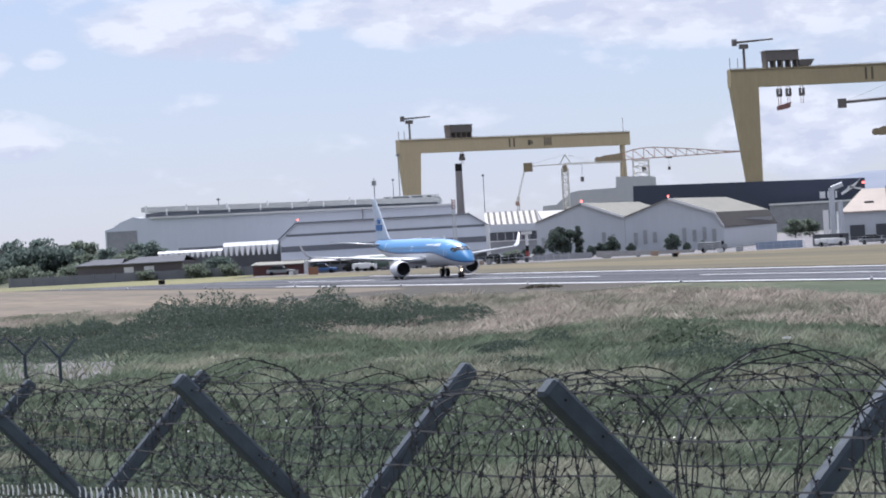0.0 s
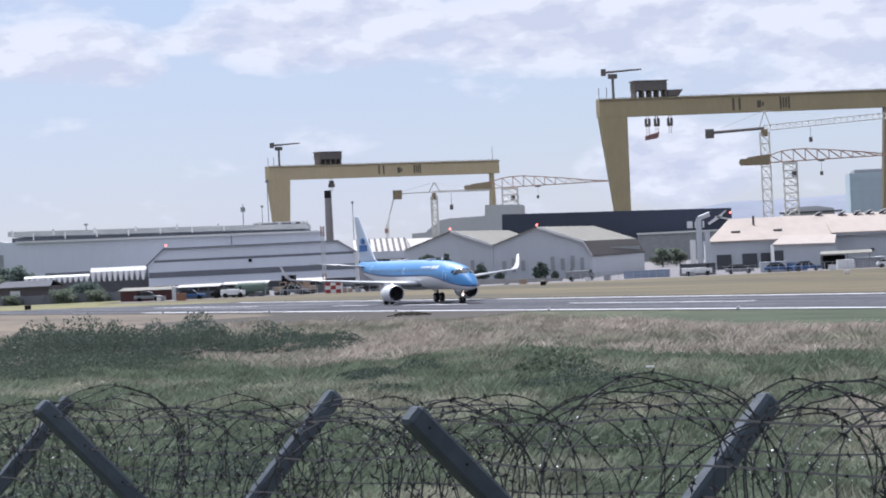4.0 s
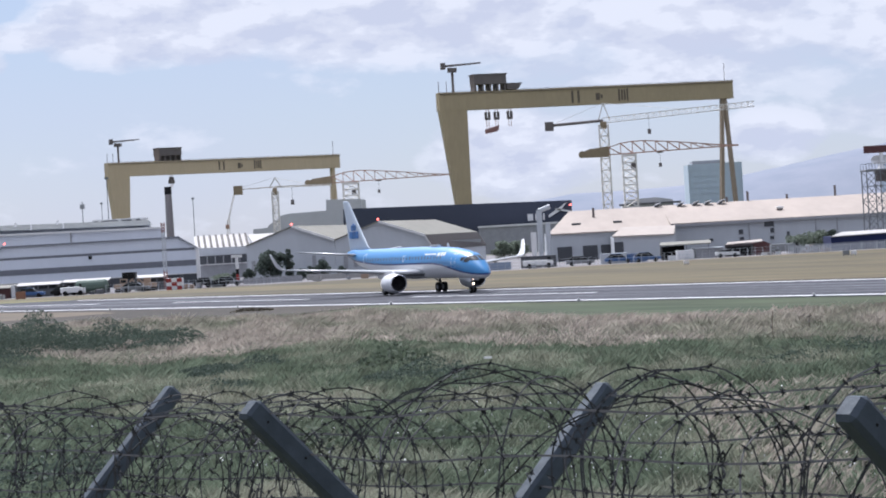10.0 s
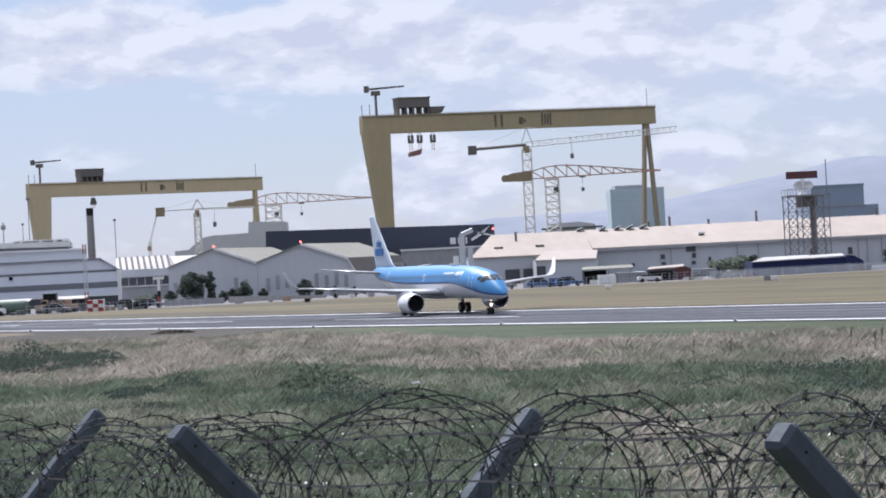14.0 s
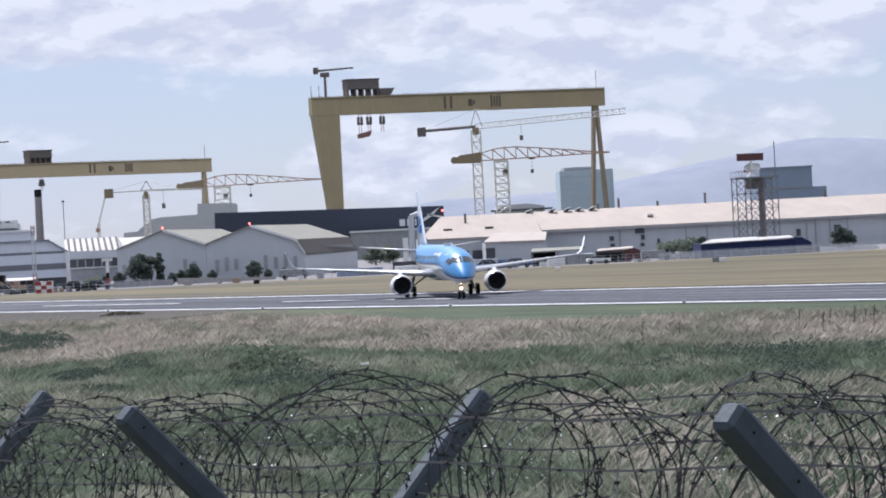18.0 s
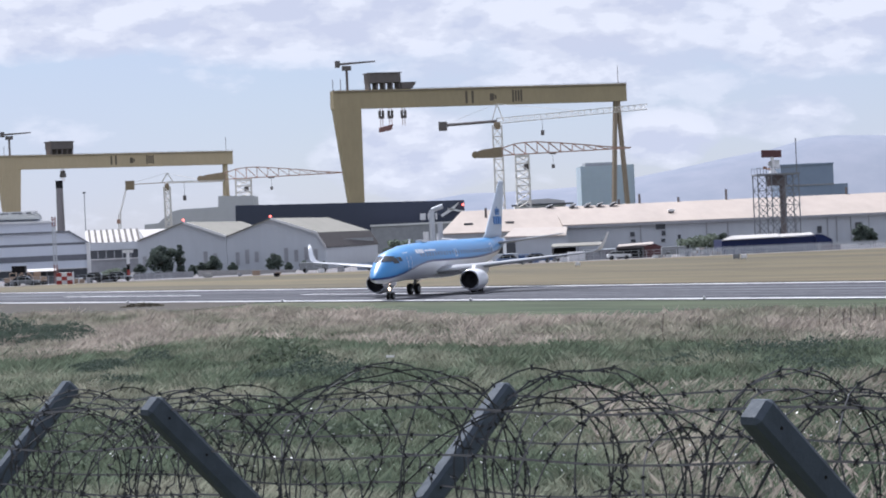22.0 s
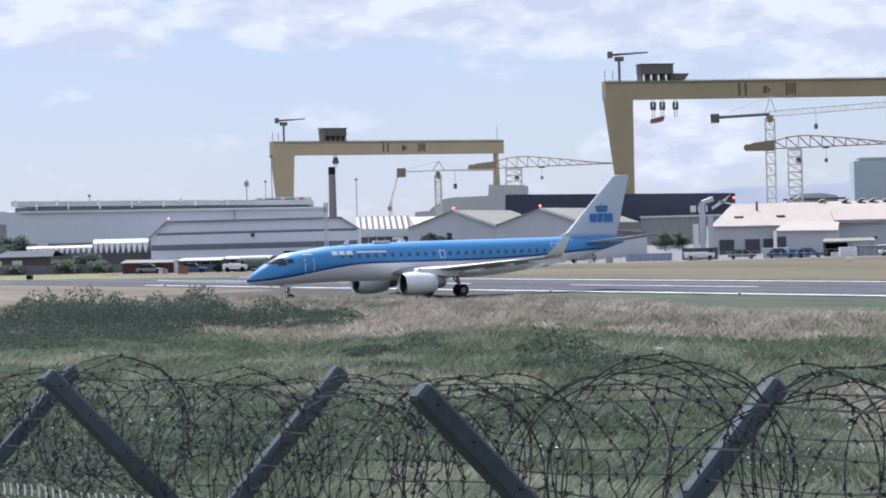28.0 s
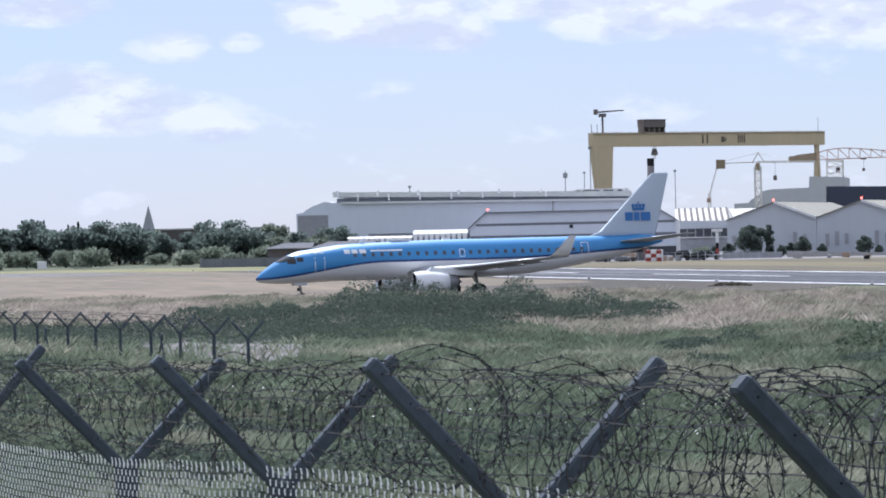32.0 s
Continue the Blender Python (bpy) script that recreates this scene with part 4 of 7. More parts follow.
def arched_crane(label, x, y, k, w_mast):
    """A hammerhead crane: lattice tower, counterweight box and a long truss with an arched top chord; k scales its reach."""
    g = thing("hammerhead_crane", label, "crane", pose(x, y, 0), group="slewing dock cranes")
    low = [(-9.5 * k, 39.4), (53.0 * k, 40.3)]
    top = [(-9.5, 42.9), (-2, 45.1), (7, 45.3), (18, 44.3), (32, 42.7), (43, 41.2), (53, 40.5)]
    xs, zs = [q[0] * k for q in top], [40 + (q[1] - 40) * k for q in top]

    def chord(t, upper):
        v = low[0][0] + (low[1][0] - low[0][0]) * t
        return (v, float(np.interp(v, xs, zs)) if upper else low[0][1] + (low[1][1] - low[0][1]) * t)

    panels = 11
    bm = bmesh.new()
    for side in (-1.5, 1.5):
        for i in range(panels):
            a0, a1 = chord(i / panels, False), chord((i + 1) / panels, False)
            b0, b1 = chord(i / panels, True), chord((i + 1) / panels, True)
            for (p0, p1), r in (((a0, a1), 0.32), ((b0, b1), 0.30), ((a0, b0), 0.18), ((b0, a1), 0.23)):
                tube(bm, (p0[0], side, p0[1]), (p1[0], side, p1[1]), r, 4)
    for i in range(panels + 1):
        for upper in (False, True):
            v, z = chord(i / panels, upper)
            tube(bm, (v, -1.5, z), (v, 1.5, z), 0.12, 3)
    part("jib", bm, "crane_rust", g)
    bm = bmesh.new()
    prism(bm, [(-21.5 * k, 38.6), (-9.8 * k, 38.4), (-9.8 * k, 43.4), (-19.5 * k, 42.4), (-21.5 * k, 41.6)], -2.2, 2.2)
    tube(bm, (-22.6 * k, -2.3, 40.2), (-22.6 * k, 2.3, 40.2), 1.7 * k, 12)
    part("counterweight", bm, "crane_ochre", g)
    bm = bmesh.new()
    lattice(bm, (0, 0, 0), (0, 0, 38.8), w_mast, 11, 0.27)
    part("tower", bm, "crane_pale", g)
    boxed("slewing_ring", -w_mast * 0.55, w_mast * 0.55, -w_mast * 0.5, w_mast * 0.5, 38.2, 39.2, "crane_pale", g)
    boxed("cab", 0.6, 3.0, -2.6, -0.4, 32.2, 34.8, "crane_dark", g, bevel=0.2)
    boxed("trolley", 13.5 * k, 16.6 * k, -1.2, 1.2, 38.9, 39.5, "crane_dark", g)
    bm = bmesh.new()
    tube(bm, (15 * k, 0, 39), (15 * k, 0, 34), 0.09, 3)
    box(bm, 15 * k - 0.7, 15 * k + 0.7, -0.6, 0.6, 32.4, 34.2)
    part("hook", bm, "crane_dark", g)
    return g


arched_crane("ochre hammerhead crane with an arched truss jib", 64.0, 1250, 0.97, 6.2)
arched_crane("ochre hammerhead crane with an arched truss jib beyond the hangars", -81.0, 1500, 1.06, 8.6)
dock_crane("orange dock crane with a thin jib", -107.5, 1300, 34.6, 17.5, 28.0, 34.2, 2.9, 34.4, "crane_ochre", tall=4.6, w_jib=0.7)

luffing = thing("luffing_crane", "thin luffing crane leaning over the dock", "crane", pose(-131.6, 1300, 0))
bm = bmesh.new()
lattice(bm, (0, 0, 0), (0.5, 0, 20), 1.2, 12, 0.08)
part("tower", bm, "crane_pale", luffing)
bm = bmesh.new()
lattice(bm, (-0.5, 0, 16), (4.2, 0, 32.5), 0.6, 16, 0.06)
part("jib", bm, "crane_pale", luffing)
boxed("cab", -1.0, 0.8, -0.8, 0.8, 15.5, 17.6, "crane_rust", luffing, bevel=0.1)

# ---- sheds and hangars ----


def gable_shed(name, label, profile, y0, y1, dx, wall, roof_faces, category="shed"):
    """A shed drawn along y from its end profile; roof_faces: runs of the profile (i to i+1) that carry roofing."""
    g = thing(name, label, category)
    bm = bmesh.new()
    prism(bm, profile, y0, y1, dx)
    part("wall", bm, wall, g)
    for i, key in roof_faces:
        (xa, za), (xb, zb) = profile[i], profile[i + 1]
        ln = math.hypot(xb - xa, zb - za)
        nx, nz = -(zb - za) / ln, (xb - xa) / ln
        if nz < 0:
            nx, nz = -nx, -nz
        o = 0.22
        q = [(xa + nx * o, y0 - 0.5, za + nz * o), (xb + nx * o, y0 - 0.5, zb + nz * o), (xb + dx + nx * o, y1 + 0.5, zb + nz * o), (xa + dx + nx * o, y1 + 0.5, za + nz * o)]
        slab("roof", q, 0.2, key, g)
    return g


hangar_a = gable_shed("hangar", "grey gabled hangar with a pale low-pitched roof", [(-42.6, 0), (-27.6, 0), (-27.6, 6.05), (-34.7, 8.75), (-42.6, 5.95)], 450, 500, 6.9, "cladding_grey", ((2, "roof_beige"), (3, "roof_beige")), "hangar")
hangar_b = gable_shed("hangar", "grey gabled hangar with a pale roof and dark side lights", [(-27.55, 0), (-10.9, 0), (-10.9, 3.6), (-12.3, 6.0), (-20.0, 8.75), (-27.55, 6.05)], 450, 497, 8.6, "cladding_grey", ((2, "roof_brown"), (3, "roof_beige"), (4, "roof_beige")), "hangar")
hangar_a["group"] = hangar_b["group"] = "twin hangars"
for g, xs, apex in ((hangar_a, (-41.5, -40, -38.4, -31.2, -29.6), (-34.7, 8.95)), (hangar_b, (-25.8, -24.2, -22.6, -17.6, -15.9, -14.2, -12.6), (-20.0, 8.95))):
    for i, x in enumerate(xs):
        boxed("window", x - 0.33, x + 0.33, 449.85, 449.98, 1.2 + (i % 3) * 0.2, 3.4 + (i % 2) * 0.4, "cladding_band", g)
    bm = bmesh.new()
    bmesh.ops.create_icosphere(bm, subdivisions=2, radius=0.19, matrix=Matrix.Translation((apex[0], 449.7, apex[1] + 0.32)))
    part("obstruction_light", bm, "obstruction_light", g, "red obstruction light")
for (x0, z0), (x1, z1) in (((-34.7, 8.98), (-27.6, 6.28)), ((-20.0, 8.98), (-12.3, 6.22)), ((-12.3, 6.22), (-10.8, 3.7))):
    g = hangar_a if x0 < -30 else hangar_b
    slab("verge", [(x0, 449.3, z0 + 0.12), (x1, 449.3, z1 + 0.12), (x1, 449.6, z1 + 0.12), (x0, 449.6, z0 + 0.12)], 0.42, "cladding_white", g, "white verge board")
# long side window strip on the right slope
slab("rooflight", [(-10.6, 455, 4.9), (-11.0, 455, 4.9), (-3.4, 494, 4.9), (-3.0, 494, 4.9)], 1.3, "window_dark", hangar_b)

# long low shed with dark bands
low = thing("long_shed", "long pale grey shed with dark horizontal window bands", "shed")
bm = bmesh.new()
prism(bm, [(-90.8, 0), (-53.4, 0), (-53.4, 6.2), (-56.6, 8.3), (-87.6, 8.3), (-90.8, 5.4)], 470, 500, -4.6)
part("wall", bm, "shed_pale", low)
for z0, z1, key, d in ((3.2, 4.2, "band_slate", 0.10), (5.92, 6.34, "band_slate", 0.08), (1.85, 3.05, "shed_pale", 0.06), (4.2, 5.95, "shed_pale", 0.05), (6.4, 8.1, "shed_pale", 0.05), (0.1, 1.75, "window_dark", 0.04)):
    xl = -90.7 + (0 if z1 < 5.4 else (z1 - 5.4) * 1.1)
    xr = -53.5 - (0 if z1 < 6.2 else (z1 - 6.2) * 1.52)
    boxed("cladding_panel", xl, xr, 470 - d, 469.99, z0, z1, key, low)
for i in range(37):
    boxed("mullion", -90.2 + i, -90.14 + i, 469.84, 469.89, 3.2, 4.2, "band_slate", low)
boxed("wall_vent", -72.6, -72.0, 469.7, 469.98, 5.3, 5.85, "black", low)
boxed("drip_rail", -90.6, -53.4, 469.75, 469.95, 1.72, 1.88, "cladding_white", low)
slab("roof", [(-87.9, 469.4, 8.45), (-56.2, 469.4, 8.45), (-60.8, 500, 8.45), (-92.5, 500, 8.45)], 0.24, "band_slate", low)
slab("parapet", [(-91.1, 469.4, 5.55), (-87.7, 469.4, 8.55), (-87.7, 470, 8.55), (-91.1, 470, 5.55)], 0.26, "band_slate", low)
slab("parapet", [(-56.5, 469.4, 8.5), (-53.2, 469.4, 6.4), (-53.2, 470, 6.4), (-56.5, 470, 8.5)], 0.26, "band_slate", low)
boxed("corner_post", -53.5, -52.9, 469.6, 470.4, 0, 6.3, "cladding_white", low)
bm = bmesh.new()
bmesh.ops.create_icosphere(bm, subdivisions=2, radius=0.19, matrix=Matrix.Translation((-87.4, 469.8, 8.9)))
part("obstruction_light", bm, "obstruction_light", low, "red obstruction light")

# tall assembly shed with a raised clerestory
tall = thing("assembly_shed", "huge pale grey assembly shed with a glazed clerestory along its roof", "shed")
bm = bmesh.new()
prism(bm, [(-157.0, 0), (-75.2, 0), (-75.2, 11.3), (-148.4, 12.2), (-150.2, 12.5), (-153.4, 11.4), (-155.4, 10.1), (-157.0, 9.8)], 600, 690, -13.0)
part("wall", bm, "shed_pale", tall)
boxed("clerestory", -148.2, -79.5, 604, 608, 11.6, 13.2, "band_slate", tall)
slab("roof", [(-148.9, 603, 14.7), (-79.0, 603, 13.35), (-84.5, 650, 13.35), (-155, 650, 14.7)], 1.2, "roof_pale", tall)
slab("eave", [(-146.2, 599.2, 12.35), (-76.0, 599.2, 11.6), (-76.0, 600.4, 11.6), (-146.2, 600.4, 12.35)], 0.42, "cladding_white", tall)
boxed("door", -156.6, -149.4, 599.8, 599.97, 0, 9.4, "cladding_band", tall)
for i in range(8):
    x = -148 + i * 9.6
    boxed("rooflight", x, x + 0.5, 602.8, 603.2, 13.5, 15.0 - 0.014 * (x + 148), "cladding_white", tall)
boxed("roof_house", -92.0, -79.6, 603.4, 607.5, 12.9, 14.0, "cladding_white", tall)
for x0, x1 in ((-91.5, -90.4), (-90.0, -86.0), (-85.3, -82.9), (-81.9, -80.7)):
    boxed("roof_window", x0, x1, 603.2, 603.38, 13.2, 13.75, "cladding_dark", tall)
for i in range(7):
    boxed("roof_rib", -143 + i * 7.4, -142.7 + i * 7.4, 602.7, 603.0, 12.5, 14.1 - i * 0.06, "cladding_white", tall)
bar("downpipe", (-96.4, 599.8, 5), (-96.4, 599.8, 11.4), 0.14, "cladding_band", tall, n=6)
bar("roof_mast", (-95.0, 610, 13.5), (-95.0, 610, 18.5), 0.12, "grey_metal", tall, n=6)
boxed("mast_head", -95.5, -94.5, 609.7, 610.3, 16.8, 17.9, "grey_metal", tall)


# row of white sawtooth shelters
teeth = thing("sawtooth_store", "row of white sawtooth canopies along a low store", "store")
boxed("wall", -116.2, -93.2, 482, 492, 0, 3.4, "cladding_dark", teeth)
boxed("wall", -112.6, -103.8, 483, 492, 3.4, 5.0, "band_slate", teeth)
boxed("rear_wall", -103.6, -93.0, 482.2, 490, 3.4, 5.3, "band_slate", teeth)


def sawtooth(x, y, z_tip, z_eave, z_top, rake):
    """One leaning white canopy that ends in a pointed tooth."""
    bm = bmesh.new()
    hexa(bm, [(x, y, z_eave), (x + 1.0, y, z_eave), (x + 1.0, y + rake, z_eave), (x, y + rake, z_eave),
              (x, y + rake * 0.8, z_top), (x + 1.0, y + rake * 0.8, z_top), (x + 1.0, y + rake, z_top), (x, y + rake, z_top)])
    part("canopy", bm, "cladding_white", teeth)
    bm = bmesh.new()
    hexa(bm, [(x + 0.38, y - 0.35, z_tip), (x + 0.62, y - 0.35, z_tip), (x + 0.62, y + 0.4, z_tip), (x + 0.38, y + 0.4, z_tip),
              (x + 0.02, y + 0.01, z_eave), (x + 0.98, y + 0.01, z_eave), (x + 0.98, y + 0.6, z_eave), (x + 0.02, y + 0.6, z_eave)])
    part("tooth", bm, "cladding_white", teeth)


for i in range(10):
    sawtooth(-103.4 + i * 1.03, 479.5, 3.0, 4.75, 5.5, 1.2)
for i in range(12):
    sawtooth(-115.8 + i * 1.02, 479.5, 3.1, 4.15, 4.5, 0.8)

# striped-roof workshop between the long shed and the hangars
striped = thing("workshop", "workshop with a pale ribbed sheet roof", "workshop")
boxed("wall", -59.0, -46.5, 520, 545, 0, 6.0, "cladding_band", striped)
slab("roof", [(-59.2, 519.5, 6.2), (-48.4, 519.5, 5.9), (-50.6, 536, 8.6), (-61.2, 536, 8.6)], 0.2, "roof_white", striped)
slab("roof", [(-48.0, 521, 6.6), (-42.0, 521, 6.6), (-44.5, 536, 8.4), (-50.4, 536, 8.4)], 0.2, "roof_white", striped)
for i in range(9):
    x = -58.6 + i * 1.2
    slab("roof_rib", [(x, 519.6, 6.32 - i * 0.028), (x + 0.45, 519.6, 6.32 - i * 0.028), (x - 1.6, 536, 8.74), (x - 2.05, 536, 8.74)], 0.1, "roof_brown", striped)
boxed("fascia", -59.2, -47.3, 519.3, 519.6, 4.6, 6.05, "cladding_grey", striped)
boxed("window_band", -58.9, -47.0, 519.75, 519.95, 2.95, 4.5, "window_dark", striped)
for i in range(8):
    boxed("mullion", -58.7 + i * 1.6, -58.5 + i * 1.6, 519.6, 519.74, 2.95, 4.5, "cladding_band", striped)
boxed("sill", -59.0, -46.8, 519.5, 519.9, 2.75, 2.93, "cladding_white", striped)

# dark hall far behind the hangars
dark = thing("dark_hall", "long dark navy hall with a plain white sign", "hall")
bm = bmesh.new()
prism(bm, [(-44, 0), (21.8, 0), (21.8, 13.9), (-43.6, 15.2)], 760, 830)
part("wall", bm, "navy_wall", dark)
for i in range(22):
    boxed("wall_rib", -43 + i * 3, -42.85 + i * 3, 759.92, 759.99, 0.5, 13.8, "navy_wall", dark)
for i, w in enumerate((1.6, 1.6, 0.5)):
    boxed("sign_bar", 9.0 + i * 2.2, 9.0 + i * 2.2 + w, 759.8, 759.96, 8.7, 10.6, "cladding_white", dark)
for i in range(6):
    boxed("sign_bar", 7.6 + i * 1.5, 8.6 + i * 1.5, 759.8, 759.96, 7.3, 8.0, "cladding_band", dark)
bm = bmesh.new()
hexa(bm, [(15.2, 759.4, 9.3), (18.6, 759.4, 11.2), (18.6, 759.8, 11.2), (15.2, 759.8, 9.3), (15.0, 759.4, 10.0), (20.6, 759.4, 13.6), (20.6, 759.8, 13.6), (15.0, 759.8, 10.0)])
part("star_sign", bm, "cladding_white", dark)
bm = bmesh.new()
hexa(bm, [(17.0, 759.4, 11.4), (22.4, 759.4, 10.2), (22.4, 759.8, 10.2), (17.0, 759.8, 11.4), (17.0, 759.4, 11.9), (22.4, 759.4, 10.7), (22.4, 759.8, 10.7), (17.0, 759.8, 11.9)])
part("star_sign", bm, "cladding_white", dark)
boxed("lower_wing", -5, 18, 735, 758, 0, 7.4, "cladding_band", dark)
boxed("coping", -5.2, 18.2, 734.6, 735.4, 7.4, 7.9, "cladding_white", dark)
bm = bmesh.new()
bmesh.ops.create_icosphere(bm, subdivisions=2, radius=0.32, matrix=Matrix.Translation((21.4, 759.4, 12.6)))
part("obstruction_light", bm, "obstruction_light", dark, "red obstruction light")

# pale silo pipes and ducts beside the big shed
ducts = thing("extract_ducts", "pale grey extraction ducts beside the shed wall", "duct")
bm = bmesh.new()
tube(bm, (7.6, 468, 0), (7.6, 468, 9.3), 0.5, 10)
tube(bm, (7.6, 468, 9.2), (9.6, 468, 9.9), 0.42, 8)
tube(bm, (9.0, 467.6, 0), (9.0, 467.6, 7.0), 0.45, 8)
part("duct", bm, "cladding_grey", ducts)
bar("duct", (6.4, 466.8, 0), (6.4, 466.8, 5.5), 0.5, "cladding_white", ducts, n=10)

# long factory with a pale roof
fac = thing("factory", "long grey factory with a weathered pale pink roof", "factory")
boxed("wall", 9.2, 31.0, 470, 520, 0, 4.75, "cladding_grey", fac)
boxed("wall", 31.0, 128.0, 472, 520, 0, 5.35, "cladding_grey", fac)
slab("roof", [(9.0, 469.4, 5.0), (31.0, 469.4, 4.9), (31.0, 495, 9.0), (13.6, 495, 9.0)], 0.22, "roof_pink", fac)
slab("roof", [(30.8, 471.4, 5.6), (129.0, 471.4, 5.2), (129.0, 497, 9.1), (30.8, 497, 9.05)], 0.22, "roof_pink", fac)
boxed("gutter", 31.0, 128.0, 471.0, 471.4, 5.0, 5.4, "cladding_band", fac)
boxed("gable", 9.2, 13.6, 471, 520, 4.6, 5.0, "cladding_grey", fac)
for x in (29.2, 33.6, 36.4, 38.6, 41.1):
    bm = bmesh.new()
    hexa(bm, [(x, 494, 8.6), (x + 0.6, 494, 8.6), (x + 0.6, 497, 8.9), (x, 497, 8.9), (x + 0.5, 493.4, 9.2), (x + 1.5, 493.4, 9.5), (x + 1.5, 496, 9.6), (x + 0.5, 496, 9.4)])
    part("roof_vent", bm, "cladding_dark", fac)
for x, h in ((17.8, 1.9), (43.2, 1.2), (47.1, 2.0), (54.4, 1.1), (63.4, 2.2), (86, 1.6)):
    bar("roof_pipe", (x, 486 if h == 1.9 else 497, 7.4 if h == 1.9 else 8.8), (x, 486 if h == 1.9 else 497, (7.4 if h == 1.9 else 8.8) + h), 0.22, "crane_dark", fac, n=8)
bar("roof_fan", (51.0, 482, 6.3), (51.3, 481, 7.3), 0.5, "crane_dark", fac, n=10)
boxed("fan_hood", 50.7, 51.9, 480.6, 481.6, 7.2, 7.6, "cladding_white", fac, bevel=0.08)
for x0, x1, z0, z1 in ((47.4, 49.1, 4.15, 5.0), (42.8, 43.6, 3.05, 3.85), (48.4, 49.1, 3.0, 3.8), (48.3, 49.0, 1.85, 2.4), (37.5, 38.2, 2.1, 2.55), (42.9, 43.7, 2.0, 2.5), (51.3, 51.8, 2.2, 3.0), (69.5, 70.6, 2.4, 3.6), (76.2, 77.0, 2.2, 3.4), (83.0, 84.2, 2.4, 3.8)):
    pane = boxed("window", x0, x1, 471.86, 471.98, z0, z1, "window_dark", fac)
    boxed("sill", x0 - 0.1, x1 + 0.1, 471.80, 471.97, z0 - 0.12, z0 - 0.01, "cladding_band", pane)
for i, x in enumerate((44.6, 56.4, 60.2, 66.0, 72.4, 78.0, 79.6, 82.2, 85.4)):
    boxed("downpipe", x, x + 0.14, 471.78, 471.95, 0.2, 4.9, "cladding_band", fac)
for i in range(16):
    boxed("wall_joint", 34 + i * 5.8, 34.07 + i * 5.8, 471.94, 471.99, 0.2, 5.0, "cladding_grey", fac)
for x in (10.5, 15.0, 18.2, 22):
    boxed("roller_door", x, x + 2.6, 469.85, 469.98, 0, 2.6, "window_dark", fac)
boxed("rooflight", 13.5, 15.1, 478, 480, 6.4, 6.7, "cladding_dark", fac)
boxed("rooflight", 21, 22.5, 478, 480, 6.4, 6.7, "cladding_dark", fac)

annex = thing("factory_annex", "grey lean-to annex with a bright pale roof", "annex")
boxed("wall", 19.9, 30.5, 455, 469, 0, 3.9, "cladding_grey", annex)
slab("roof", [(19.6, 454.4, 4.05), (30.2, 454.4, 3.9), (31.4, 468, 5.3), (22.0, 468, 5.5)], 0.2, "roof_tan", annex)
boxed("door", 19.95, 21.5, 454.85, 454.98, 0, 3.0, "window_dark", annex)

# glazed tower block and the dark block beside the hills
block = thing("tower_block", "blue-grey slab block behind the factory", "building")
boxed("wall", 124.2, 158.5, 1700, 1740, 0, 42.2, "glass_blue", block)
boxed("roof_plant", 127.5, 146.5, 1704, 1730, 42.2, 44.3, "cladding_band", block)
for i in range(10):
    boxed("floor_band", 124.0, 158.7, 1699.7, 1699.95, 4 + i * 3.8, 4.3 + i * 3.8, "glass_blue", block)
for i in range(6):
    boxed("fin", 124.5 + i * 6.7, 125.0 + i * 6.7, 1699.65, 1699.95, 0, 42.2, "glass_blue", block)
blue = thing("office_block", "dark slate-blue stepped block below the hills", "building")
boxed("wall", 163.5, 185.4, 1100, 1130, 0, 25.8, "slate_blue", blue)
boxed("wall", 185.4, 191.2, 1100, 1130, 0, 17.6, "slate_blue", blue)
boxed("band", 163.4, 185.5, 1099.7, 1099.95, 17.3, 17.9, "cladding_band", blue)
boxed("parapet", 163.3, 185.6, 1099.6, 1130.4, 25.8, 26.5, "slate_blue", blue)

# pale stepped works behind the far gantry
works = thing("shipyard_works", "pale hazy stepped works building in the shipyard", "building")
bm = bmesh.new()
prism(bm, [(-128.5, 0), (-70.5, 0), (-70.5, 27.9), (-89, 28.6), (-89.4, 22.8), (-108.5, 22.4), (-113.2, 21.6), (-116, 19.2), (-119.5, 17.2), (-121, 15.6), (-128.4, 15.2), (-128.5, 12.5)], 1400, 1450)
part("wall", bm, "works_pale", works)
hall = thing("quay_hall", "low dark ferry-like hall on the quay", "building")
bm = bmesh.new()
prism(bm, [(60, 0), (88, 0), (86, 17.2), (78, 18.6), (66, 18.2), (62, 16.2)], 1290, 1310)
part("wall", bm, "works_pale", hall)
boxed("deck", 60, 90, 1289, 1292, 15.3, 16.2, "cladding_dark", hall)

chimney = thing("chimney", "tall tapering dark brick chimney", "chimney", pose(-86.1, 700, 0))
bar("shaft", (0, 0, 0), (0, 0, 21.0), 1.15, "chimney_brick", chimney, n=16, r2=0.92)
bar("cap", (0, 0, 21.0), (0, 0, 23.0), 0.95, "black", chimney, n=16)

